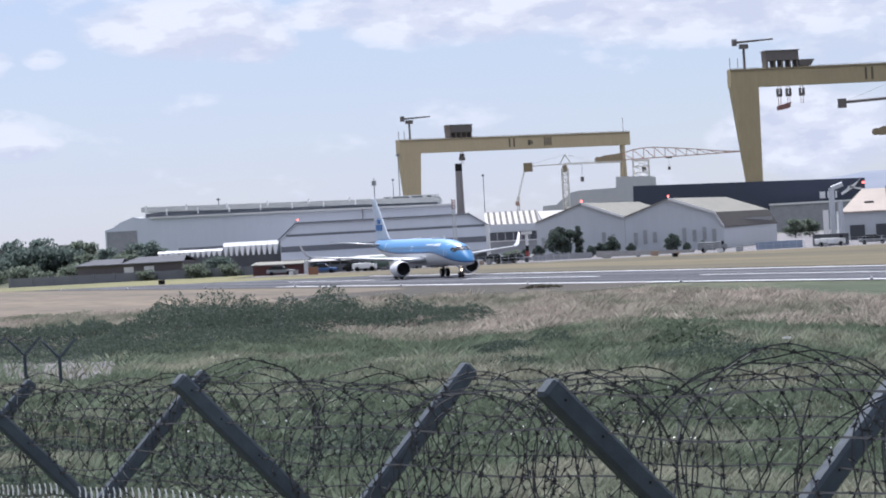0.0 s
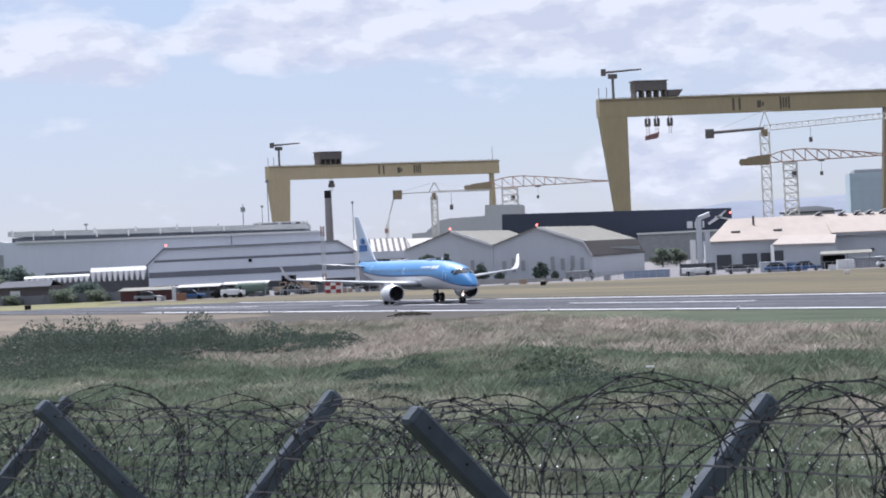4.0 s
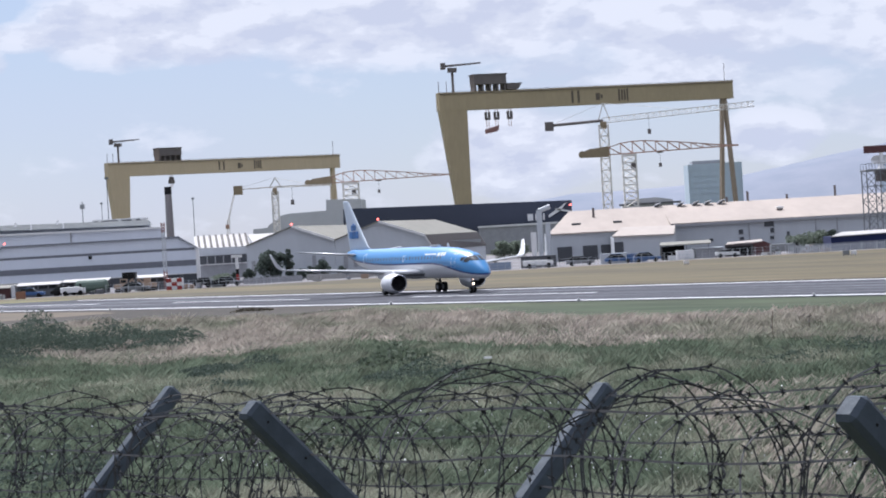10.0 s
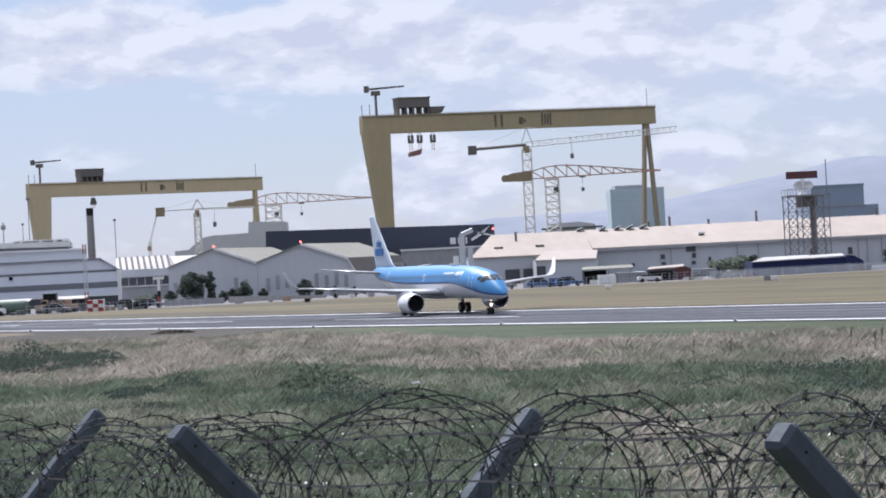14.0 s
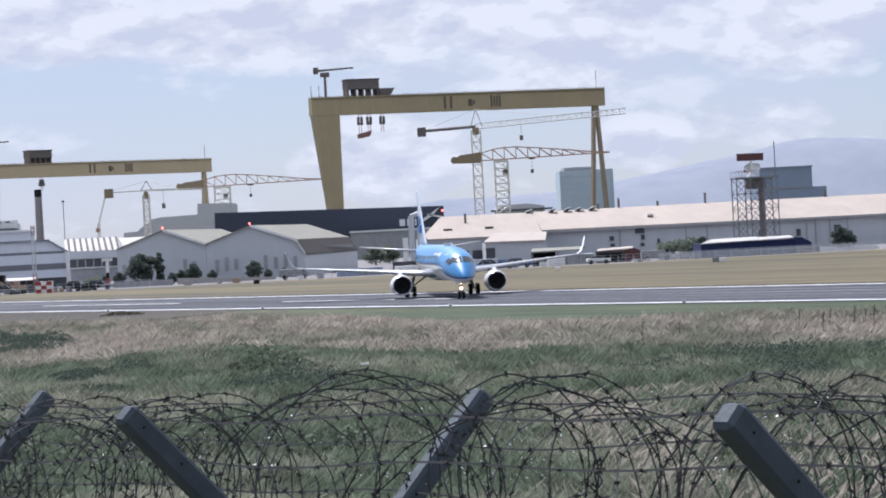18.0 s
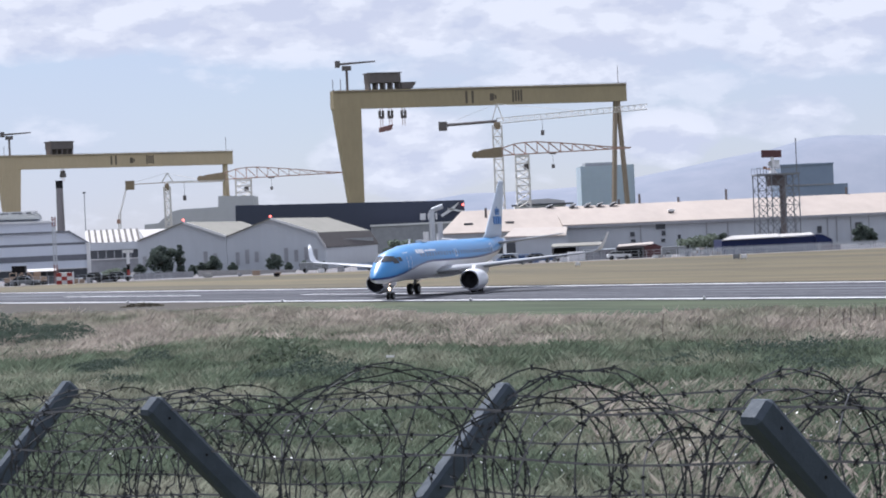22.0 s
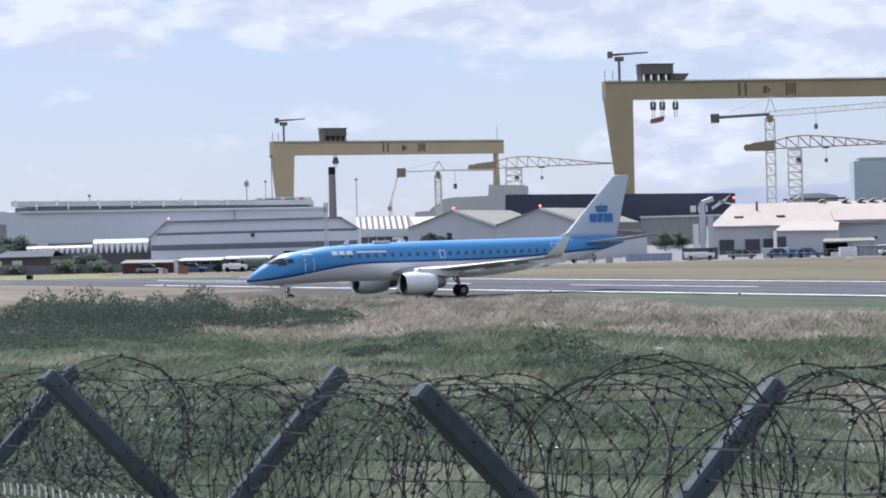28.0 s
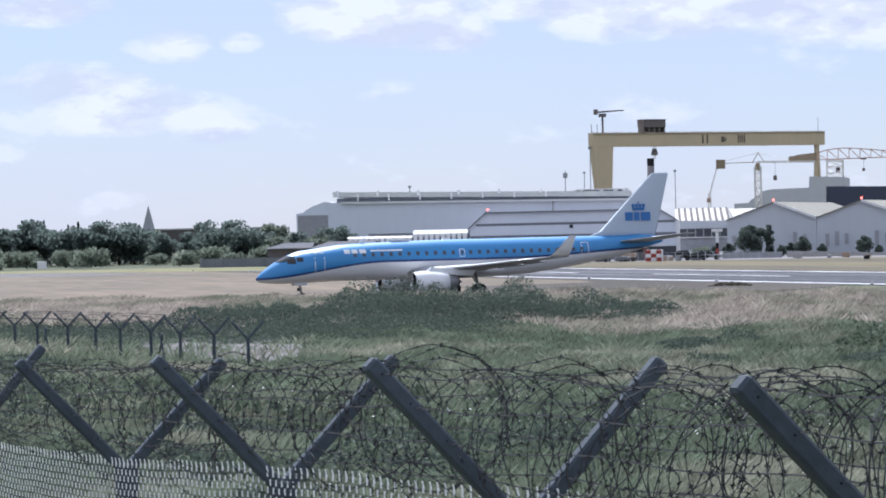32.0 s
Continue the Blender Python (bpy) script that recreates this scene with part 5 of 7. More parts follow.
# masts with red and white bands
for x, y, z, label in ((-51.8, 412, 10.4, "red and white banded lattice mast beside the shed"),):
    m = thing("banded_mast", label, "mast", pose(x, y, 0))
    for i in range(7):
        bm = bmesh.new()
        lattice(bm, (0, 0, i * z / 7), (0, 0, (i + 1) * z / 7), 0.5, 3, 0.04, 0.055)
        part("section", bm, "mast_red" if i in (0, 1, 6) else "cladding_grey", m)
for x, y, z0, z1 in ((-274.5, 1880, 0, 62), (-279, 1880, 0, 44), (-136.6, 1200, 0, 30), (-110.5, 900, 0, 21), (-132.0, 610, 0, 16)):
    m = thing("light_mast", "slender grey light mast in the yard", "mast", pose(x, y, 0), group="yard light masts")
    bar("pole", (0, 0, 0), (0, 0, z1), z1 * 0.004 + 0.06, "grey_metal", m, n=6)
    boxed("lamp_head", -z1 * 0.02, z1 * 0.02, -0.6, 0.6, z1 * 0.965, z1 * 0.99, "grey_metal", m)

# radar tower
radar = thing("radar_tower", "grey lattice radar tower with a red antenna", "radar tower", pose(63.0, 430, 0))
bm = bmesh.new()
for x in (-3.3, -1.1, 1.1, 3.3):
    for y in (-3, 3):
        tube(bm, (x, y, 0), (x, y, 12.2), 0.10, 5)
for k in range(5):
    z0, z1 = k * 2.44, (k + 1) * 2.44
    for y in (-3, 3):
        for xa, xb in ((-3.3, -1.1), (1.1, 3.3), (-1.1, 1.1)):
            tube(bm, (xa, y, z0), (xb, y, z1), 0.07, 4)
            tube(bm, (xb, y, z0), (xa, y, z1), 0.07, 4)
        tube(bm, (-3.3, y, z1), (3.3, y, z1), 0.07, 4)
part("frame", bm, "grey_metal", radar)
boxed("platform", -3.5, 3.5, -3.3, 3.3, 12.2, 12.45, "grey_metal", radar)
boxed("cabin", -1.2, 1.6, -1.5, 1.5, 10.5, 12.2, "crane_dark", radar)
for y in (-3.2, 3.2):
    bm = bmesh.new()
    for i in range(15):
        tube(bm, (-3.4 + i * 0.485, y, 12.45), (-3.4 + i * 0.485, y, 13.4), 0.035, 4)
    tube(bm, (-3.4, y, 13.4), (3.4, y, 13.4), 0.04, 4)
    part("railing", bm, "grey_metal", radar)
bar("column", (1.0, 0, 0), (1.0, 0, 10.5), 0.45, "crane_dark", radar, n=8)
bm = bmesh.new()
tube(bm, (-0.4, 0, 12.4), (-0.4, 0, 13.0), 0.8, 10, 0.5)
part("pedestal", bm, "white_paint", radar)
bar("whip_aerial", (3.2, -2, 12.4), (3.2, -2, 18.0), 0.09, "grey_metal", radar, n=5)
antenna = thing("radar_antenna", "turning red radar array above a pale dish on the lattice tower", "antenna", pose(62.6, 430, 13.0))
bm = bmesh.new()
box(bm, -2.75, 2.75, -0.30, 0.05, 2.1, 3.3)
bmesh.ops.bevel(bm, geom=bm.edges[:], offset=0.06, segments=1, affect="EDGES")
part("array", bm, "brick_red", antenna, "dull red array box")
for i in range(9):
    x = -2.6 + i * 0.6
    boxed("array_slat", x, x + 0.34, -0.36, -0.31, 2.2, 3.2, "brick_red" if i % 2 else "red_paint", antenna)
boxed("pale_band", -2.72, 2.72, -0.37, -0.365, 2.62, 2.72, "white_paint", antenna)
verts, faces = [], []
for i in range(13):
    for k in range(7):
        u, w = -1 + 2 * i / 12, -1 + 2 * k / 6
        e = math.sqrt(max(0.0, 1 - w * w * 0.6))
        verts.append((1.75 * u * e, 0.25 - 0.55 * (1 - u * u) * 1.0 + 0.3 * w * w, 0.95 + 0.72 * w))
for i in range(12):
    for k in range(6):
        faces.append((i * 7 + k, (i + 1) * 7 + k, (i + 1) * 7 + k + 1, i * 7 + k + 1))
dish = raw("dish", verts, faces, "white_paint", antenna, "pale curved radar dish", smooth=True)
bm = bmesh.new()
tube(bm, (0, -0.2, 0.1), (0, -1.5, 0.35), 0.10, 6)
box(bm, -0.25, 0.25, -1.65, -1.3, 0.25, 0.7)
part("feed_horn", bm, "orange_paint", antenna)
bm = bmesh.new()
tube(bm, (0, 0, 0.0), (0, 0, 2.1), 0.3, 8)
part("turning_post", bm, "white_paint", antenna)

# hills
skyline = ((-80, 0), (40, 52), (127, 63.5), (202, 63.5), (320, 66.6), (420, 79.4), (487, 90), (568, 104.8), (640, 115.3), (707, 131.6), (746, 134.4), (822, 131.5), (886, 124.4), (1000, 117), (1250, 96))
hill_pts = []
for i in range(84):
    x = -80 + i * 16
    z = float(np.interp(x, [q[0] for q in skyline], [q[1] for q in skyline]))
    hill_pts.append((x, z + (0.8 * noise.noise((x * 0.03, 0, 5.0)) + 0.5 * noise.noise((x * 0.09, 2.0, 5.0))) * min(1, z / 50)))
verts, faces = [], []
for j, (yy, zz) in enumerate(((4150, 0.0), (4240, 0.55), (4330, 0.85), (4420, 1.0), (4540, 0.9), (4700, 0.0))):
    for x, z in hill_pts:
        verts.append((x * yy / 4420, yy, z * zz * (1 + (0.05 if zz < 1 else 0.0) * noise.noise((x * 0.01, yy * 0.01, 1.0)))))
n = len(hill_pts)
for j in range(5):
    for i in range(n - 1):
        faces.append((j * n + i, j * n + i + 1, (j + 1) * n + i + 1, (j + 1) * n + i))
tagged(raw("backdrop", verts, faces, "hill_haze", smooth=True), "distant hills behind the city, haze put in as a bluish glow", "hills", kind="structure")

# ---- the airliner: nose at the origin, forward along x, left along y ----
plane = thing("airliner", "sky-blue and white twin-engined regional airliner taxiing on the runway", "aircraft")
WHEELS = []                              # each wheel, its axle and radius
# station x, centre z, half height above, half height below, half width
HULL = [(0.0, 2.04, 0.02, 0.02, 0.02), (-0.12, 2.05, 0.20, 0.20, 0.22), (-0.5, 2.10, 0.50, 0.36, 0.50), (-1.1, 2.2, 0.84, 0.55, 0.78), (-1.8, 2.34, 1.17, 0.73, 1.02),
        (-2.4, 2.48, 1.31, 0.88, 1.17), (-3.0, 2.62, 1.44, 1.02, 1.29), (-3.7, 2.80, 1.46, 1.18, 1.39), (-4.6, 3.0, 1.38, 1.36, 1.46), (-5.8, 3.2, 1.34, 1.53, 1.5),
        (-7.2, 3.34, 1.37, 1.62, 1.505), (-10, 3.36, 1.47, 1.66, 1.505), (-13, 3.36, 1.55, 1.66, 1.505), (-16, 3.36, 1.60, 1.66, 1.505), (-19, 3.36, 1.60, 1.66, 1.505),
        (-22, 3.36, 1.60, 1.62, 1.505), (-24, 3.40, 1.57, 1.50, 1.49), (-26, 3.50, 1.47, 1.33, 1.44), (-28, 3.65, 1.32, 1.15, 1.32), (-30, 3.83, 1.12, 0.98, 1.13),
        (-32, 4.0, 0.92, 0.80, 0.88), (-33.6, 4.2, 0.78, 0.60, 0.62), (-35.0, 4.32, 0.52, 0.36, 0.34), (-35.9, 4.38, 0.30, 0.18, 0.16)]


def settle(x):
    """How far the hull sits lower towards its nose."""
    return 0.22 - 0.08 * ease(26, 36, -x)


HULL = [(x - 1.0 * ease(21, 30, -x), c - settle(x), up, dn, w) for x, c, up, dn, w in HULL]


def on_axle(wheel, rim, axle, radius):
    """Sets a wheel's origin on its axle, so that it can roll."""
    for ob in (wheel, rim):
        ob.data.transform(Matrix.Translation(-Vector(axle)))
    wheel.location = axle
    WHEELS.append((wheel, axle, radius))


def livery_z(x):
    """Height of the line between the blue and the white paint."""
    k = ease(-0.05, 0.62, (-x - 0.5) / 17)
    return 1.95 + 1.24 * k + 0.52 * ease(21, 36, -x) - settle(x)


def hull_strip(name, lo, hi, mat_key, steps, label=""):
    """The hull's skin between two heights on both sides (None: down to the keel, up to the crown)."""
    verts, faces = [], []
    rows = []
    stations = []
    for (a, b) in zip(HULL[:-1], HULL[1:]):
        for k in range(3):
            stations.append([p + (q - p) * k / 3 for p, q in zip(a, b)])
    stations.append(list(HULL[-1]))
    for x, c, up, dn, w in stations:
        def angle(z):
            if z is None:
                return None
            h = (z - c) / (up if z > c else dn)
            return math.asin(max(-1, min(1, h)))
        a0 = -math.pi / 2 if lo is None else angle(lo(x))
        a1 = math.pi / 2 if hi is None else angle(hi(x))
        ring = []
        for side in (1, -1):
            for i in range(steps + 1):
                t = a0 + (a1 - a0) * i / steps
                z = c + (up if math.sin(t) > 0 else dn) * math.sin(t)
                ring.append((x, side * w * math.cos(t), z))
        rows.append(ring)
    n = 2 * (steps + 1)
    for r in rows:
        verts += r
    for j in range(len(rows) - 1):
        for side in range(2):
            for i in range(steps):
                a = j * n + side * (steps + 1) + i
                q = (a, a + 1, a + n + 1, a + n)
                faces.append(q if side == 0 else q[::-1])
    ob = raw(name, verts, faces, mat_key, plane, label, smooth=True)
    return ob


STRIPE = 0.17
hull_strip("upper_fuselage", lambda x: livery_z(x) + STRIPE, None, "sky_blue_paint", 14, "glossy sky-blue upper fuselage")
hull_strip("cheat_line", livery_z, lambda x: livery_z(x) + STRIPE, "cheat_blue", 1, "dark blue line along the fuselage")
hull_strip("lower_fuselage", None, livery_z, "aircraft_white", 14, "white belly")


def hull_at(x, z):
    """Half width of the hull at a station and height."""
    for a, b in zip(HULL[:-1], HULL[1:]):
        if b[0] <= x <= a[0]:
            k = (x - a[0]) / (b[0] - a[0])
            _, c, up, dn, w = [p + (q - p) * k for p, q in zip(a, b)]
            h = (z - c) / (up if z > c else dn)
            return w * math.sqrt(max(0.0, 1 - h * h))
    return 0.0


def patch(name, x0, x1, z0, z1, side, mat_key, out=0.012, label="", parent=None):
    """A panel lying on the hull's side."""
    nx, nz = 4, 4
    z0, z1 = z0 - settle(x0), z1 - settle(x0)
    verts, faces = [], []
    for lift in (out, -0.03):
        for i in range(nx + 1):
            for k in range(nz + 1):
                x, z = x0 + (x1 - x0) * i / nx, z0 + (z1 - z0) * k / nz
                verts.append((x, side * (hull_at(x, z) + lift), z))
    s = nz + 1
    for i in range(nx):
        for k in range(nz):
            q = (i * s + k, (i + 1) * s + k, (i + 1) * s + k + 1, i * s + k + 1)
            faces.append(q)
    rim = [(i * s) for i in range(nx + 1)] + [nx * s + k for k in range(1, nz + 1)] + [i * s + nz for i in range(nx - 1, -1, -1)] + [k for k in range(nz - 1, 0, -1)]
    m = (nx + 1) * (nz + 1)
    for a, b in zip(rim, rim[1:] + rim[:1]):
        faces.append((a, b, b + m, a + m))
    return raw(name, verts, faces, mat_key, parent or plane, label)


for side in (1, -1):
    for i in range(27):
        x = -8.2 - i * 0.79
        if abs(x + 17.7) < 0.5:
            continue
        patch("cabin_window", x - 0.14, x + 0.14, 3.70, 4.02, side, "window_dark")
    patch("cockpit_window", -2.45, -3.15, 3.25, 3.72, side, "dark_glass", 0.014, "dark cockpit side window")
    patch("cockpit_window", -3.24, -3.75, 3.42, 3.78, side, "dark_glass", 0.014, "dark cockpit side window")
    # doors: pale outlines
    for x0, x1, z0, z1 in ((-4.7, -5.55, 2.42, 4.12), (-28.7, -29.4, 3.1, 4.45), (-17.45, -17.95, 3.5, 4.15)):
        t = 0.045
        for a in ((x0, x0 - t, z0, z1), (x1 + t, x1, z0, z1), (x0, x1, z1 - t, z1), (x0, x1, z0, z0 + t)):
            patch("door_outline", *a, side, "aircraft_white", 0.016)
    patch("overwing_window", -17.6, -17.8, 3.72, 4.0, side, "window_dark", 0.016)
    # plain white title bars
    for i, w in enumerate((0.5, 0.5, 0.58)):
        patch("title_bar", -7.3 - i * 0.66, -7.3 - i * 0.66 - w, 3.98, 4.30, side, "aircraft_white", 0.016)
    patch("title_bar", -9.6, -12.4, 4.12, 4.24, side, "aircraft_white", 0.016)
# windscreen
def hull_front(y, z):
    """Station at which the hull, seen from ahead, is met at a width and height."""
    x = 0.0
    while x > -6 and hull_at(x, z) < abs(y):
        x -= 0.02
    return x


for s in (1, -1):
    verts, faces = [], []
    for lift in (0.03, -0.05):
        for i in range(5):
            for k in range(4):
                y = s * (0.05 + 0.74 * i / 4)
                z = 3.20 + (0.50 - 0.06 * i / 4) * k / 3 - 0.03 * i / 4
                verts.append((hull_front(y, z) + lift, y * (1 + lift * 0.3), z + lift * 0.7))
    for i in range(4):
        for k in range(3):
            faces.append((i * 4 + k, i * 4 + k + 1, i * 4 + k + 5, i * 4 + k + 4))
    rim = [0, 1, 2, 3, 7, 11, 15, 19, 18, 17, 16, 12, 8, 4]
    for a, b in zip(rim, rim[1:] + rim[:1]):
        faces.append((a, b, b + 20, a + 20))
    raw("windscreen", verts, faces, "dark_glass", plane, "dark cockpit windscreen")


def aerofoil(chord, thick, n=9):
    """Upper then lower outline, leading edge at 0, trailing edge at -chord."""
    pts = []
    for i in range(n + 1):
        t = (1 - math.cos(math.pi * i / n)) / 2
        pts.append((-t * chord, thick * chord * 2.6 * (math.sqrt(t) * 0.62 - 0.42 * t - 0.20 * t * t)))
    low = [(x, -z * 0.62) for x, z in pts[1:-1]][::-1]
    return pts + low


def surface(name, sections, mat_key, label="", upright=False):
    """A wing skinned over sections: leading edge point, chord, thickness ratio."""
    verts, faces = [], []
    n = None
    for (x, y, z), chord, th in sections:
        ring = aerofoil(chord, th)
        n = len(ring)
        for a, b in ring:
            verts.append((x + a, y + b, z) if upright else (x + a, y, z + b))
    for j in range(len(sections) - 1):
        for i in range(n):
            faces.append((j * n + i, j * n + (i + 1) % n, (j + 1) * n + (i + 1) % n, (j + 1) * n + i))
    faces.append(tuple(range(n))[::-1])
    faces.append(tuple(range((len(sections) - 1) * n, len(sections) * n)))
    bm = bmesh.new()
    tmp = bpy.data.meshes.new(name)
    tmp.from_pydata(verts, [], faces)
    bm.from_mesh(tmp)
    bpy.data.meshes.remove(tmp)
    bmesh.ops.recalc_face_normals(bm, faces=bm.faces[:])
    for f in bm.faces:
        f.smooth = len(f.verts) == 4
    return part(name, bm, mat_key, plane, label)


for s in (1, -1):
    surface("wing", [((-12.6, s * 0.9, 2.05), 7.2, 0.13), ((-14.3, s * 2.6, 2.2), 5.6, 0.13), ((-16.4, s * 5.3, 2.45), 4.0, 0.12), ((-18.6, s * 9.6, 2.85), 2.6, 0.11), ((-20.5, s * 13.3, 3.15), 1.75, 0.10)], "wing_grey", "grey wing")
    surface("winglet", [((-20.55, s * 13.25, 3.15), 1.72, 0.10), ((-20.75, s * 13.65, 3.42), 1.5, 0.09), ((-21.2, s * 13.95, 3.95), 1.15, 0.08), ((-21.95, s * 14.25, 4.85), 0.6, 0.07)], "aircraft_white", "white upturned winglet")
    surface("tailplane", [((-32.30, s * 0.5, 4.15), 3.6, 0.10), ((-33.60, s * 2.4, 4.38), 2.75, 0.10), ((-36.10, s * 6.04, 4.82), 1.35, 0.09)], "wing_grey", "grey tailplane")
    for y, ln in ((4.32, 1.0), (7.2, 2.3), (9.9, 1.9)):
        if ln > 1.5:
            bm = bmesh.new()
            tube(bm, (-18.6 - (y - 7.2) * 0.45, s * y, 2.42 + (y - 7) * 0.1), (-18.6 - (y - 7.2) * 0.45 - ln, s * y, 2.5 + (y - 7) * 0.1), 0.16, 6, 0.05)
            part("flap_fairing", bm, "wing_grey", plane)
    # engine
    prof = [(0.30, 0.80), (0.02, 0.90), (0.0, 0.95), (-0.12, 1.02), (-0.7, 1.10), (-1.6, 1.12), (-2.4, 1.03), (-2.9, 0.90)]
    cx, cy, cz = -12.2, s * 4.32, 1.24
    seg = 24

    def revolve(name, ring, mat_key, parent=None, label=""):
        verts, faces = [], []
        for a, r in ring:
            for i in range(seg):
                w = 2 * math.pi * i / seg
                verts.append((cx + a, cy + 0.9 * r * math.cos(w), cz + 0.88 * r * math.sin(w)))
        for j in range(len(ring) - 1):
            for i in range(seg):
                faces.append((j * seg + i, j * seg + (i + 1) % seg, (j + 1) * seg + (i + 1) % seg, (j + 1) * seg + i))
        return raw(name, verts, faces, mat_key, parent or plane, label, smooth=True)

    nacelle = revolve("engine_nacelle", [(-0.12, 1.0), (-0.7, 1.09), (-1.6, 1.10), (-2.4, 1.02), (-3.0, 0.90), (-3.0, 0.84)], "aircraft_white", None, "white engine nacelle")
    revolve("intake_lip", [(-0.30, 0.86), (-0.06, 0.89), (0.0, 0.93), (-0.03, 0.97), (-0.12, 1.0)], "lip_metal", nacelle, "polished intake lip")
    revolve("intake_duct", [(-0.30, 0.86), (-1.0, 0.82), (-1.05, 0.2), (-0.6, 0.02)], "intake_dark", nacelle, "dark intake with fan")
    revolve("exhaust", [(-2.9, 0.62), (-3.0, 0.66), (-3.7, 0.52), (-4.0, 0.40), (-3.9, 0.3), (-4.3, 0.05)], "grey_metal", nacelle)
    revolve("bypass_duct", [(-3.0, 0.84), (-2.6, 0.82), (-2.6, 0.55)], "intake_dark", nacelle)
    bm = bmesh.new()
    hexa(bm, [(cx - 1.0, cy - 0.14, cz + 0.8), (cx - 5.2, cy - 0.10, cz + 0.45), (cx - 5.2, cy + 0.10, cz + 0.45), (cx - 1.0, cy + 0.14, cz + 0.8),
              (cx - 1.6, cy - 0.14, cz + 1.25), (cx - 5.6, cy - 0.10, cz + 0.95), (cx - 5.6, cy + 0.10, cz + 0.95), (cx - 1.6, cy + 0.14, cz + 1.25)])
    part("pylon", bm, "aircraft_white", plane)
    # main landing gear
    strut = bar("main_gear", (-18.54, s * 2.97, 0.5), (-18.3, s * 2.5, 2.3), 0.13, "grey_metal", plane, "main landing gear leg")
    bar("side_brace", (-18.45, s * 2.8, 1.0), (-18.3, s * 1.3, 2.0), 0.07, "grey_metal", strut)
    for dy in (-0.34, 0.34):
        wheel = bar("main_wheel", (-18.54, s * 2.97 + dy - 0.16, 0.5), (-18.54, s * 2.97 + dy + 0.16, 0.5), 0.5, "tyre", plane, "black main wheel", n=22)
        rim = bar("rim", (-18.54, s * 2.97 + dy - 0.17, 0.5), (-18.54, s * 2.97 + dy + 0.17, 0.5), 0.24, "grey_metal", wheel, n=14)
        on_axle(wheel, rim, (-18.54, s * 2.97 + dy, 0.5), 0.5)
# wing root fairing
raw("belly_fairing", [(-12.0 - 10.5 * (1 - math.cos(math.pi * j / 10)) / 2, 1.62 * math.sin(math.pi * min(1, max(0.02, j / 10))) ** 0.5 * math.cos(2 * math.pi * i / 16), 2.2 + 0.78 * math.sin(math.pi * min(1, max(0.02, j / 10))) ** 0.5 * math.sin(2 * math.pi * i / 16))
                      for j in range(11) for i in range(16)], [(j * 16 + i, j * 16 + (i + 1) % 16, (j + 1) * 16 + (i + 1) % 16, (j + 1) * 16 + i) for j in range(10) for i in range(16)], "aircraft_white", plane, smooth=True)
fin = surface("fin", [((-29.0, 0, 4.35), 7.2, 0.05), ((-31.0, 0, 5.1), 5.4, 0.08), ((-35.95, 0, 10.0), 1.7, 0.08), ((-36.35, 0, 10.12), 1.2, 0.06)], "fin_hazed_white", "white tail fin toned blue-grey for shade and haze", upright=True)
for s in (1, -1):
    # plain blue bars and a crown-like block on the fin
    for i, (x, w) in enumerate(((-33.38, 0.72), (-34.22, 0.5), (-34.88, 0.88))):
        boxed("tail_bar", x - w, x, s * 0.10, s * 0.235, 5.98, 6.72, "emblem_blue", fin)
    bm = bmesh.new()
    hexa(bm, [(-34.15, s * 0.10, 6.86), (-35.15, s * 0.10, 6.86), (-35.15, s * 0.22, 6.86), (-34.15, s * 0.22, 6.86), (-34.05, s * 0.10, 7.14), (-35.25, s * 0.10, 7.14), (-35.25, s * 0.22, 7.14), (-34.05, s * 0.22, 7.14)])
    for k in range(4):
        tube(bm, (-34.16 - k * 0.33, s * 0.10, 7.30), (-34.16 - k * 0.33, s * 0.21, 7.30), 0.15, 10)
    tube(bm, (-34.66, s * 0.10, 7.56), (-34.66, s * 0.20, 7.56), 0.07, 8)
    part("tail_emblem", bm, "emblem_blue", fin)
# nose gear with taxi lights
gear = bar("nose_gear", (-3.9, 0, 0.32), (-3.75, 0, 1.75), 0.10, "grey_metal", plane, "nose landing gear leg")
for dy in (-0.19, 0.19):
    wheel = bar("nose_wheel", (-3.9, dy - 0.1, 0.31), (-3.9, dy + 0.1, 0.31), 0.31, "tyre", plane, "black nose wheel", n=18)
    rim = bar("rim", (-3.9, dy - 0.105, 0.31), (-3.9, dy + 0.105, 0.31), 0.15, "grey_metal", wheel, n=12)
    on_axle(wheel, rim, (-3.9, dy, 0.31), 0.31)
boxed("gear_door", -3.2, -4.3, -0.42, -0.38, 1.2, 1.65, "aircraft_white", plane)
boxed("gear_door", -3.2, -4.3, 0.38, 0.42, 1.2, 1.65, "aircraft_white", plane)
for z, r in ((0.90, 0.125), (1.30, 0.05)):
    lamp = bar("taxi_light", (-3.70, 0, z), (-3.66, 0, z), r, "taxi_light", plane, "lit taxi light", n=12)
    bm = bmesh.new()
    ring = [[bm.verts.new((x, q * math.cos(2 * math.pi * i / 12), z + q * math.sin(2 * math.pi * i / 12))) for i in range(12)] for x, q in ((-3.72, r * 0.6), (-3.72, r * 1.06), (-3.56, r * 1.1))]
    for a, b in zip(ring[:-1], ring[1:]):
        for i in range(12):
            bm.faces.new((a[i], a[(i + 1) % 12], b[(i + 1) % 12], b[i]))
    part("housing", bm, "black", lamp)
bm = bmesh.new()
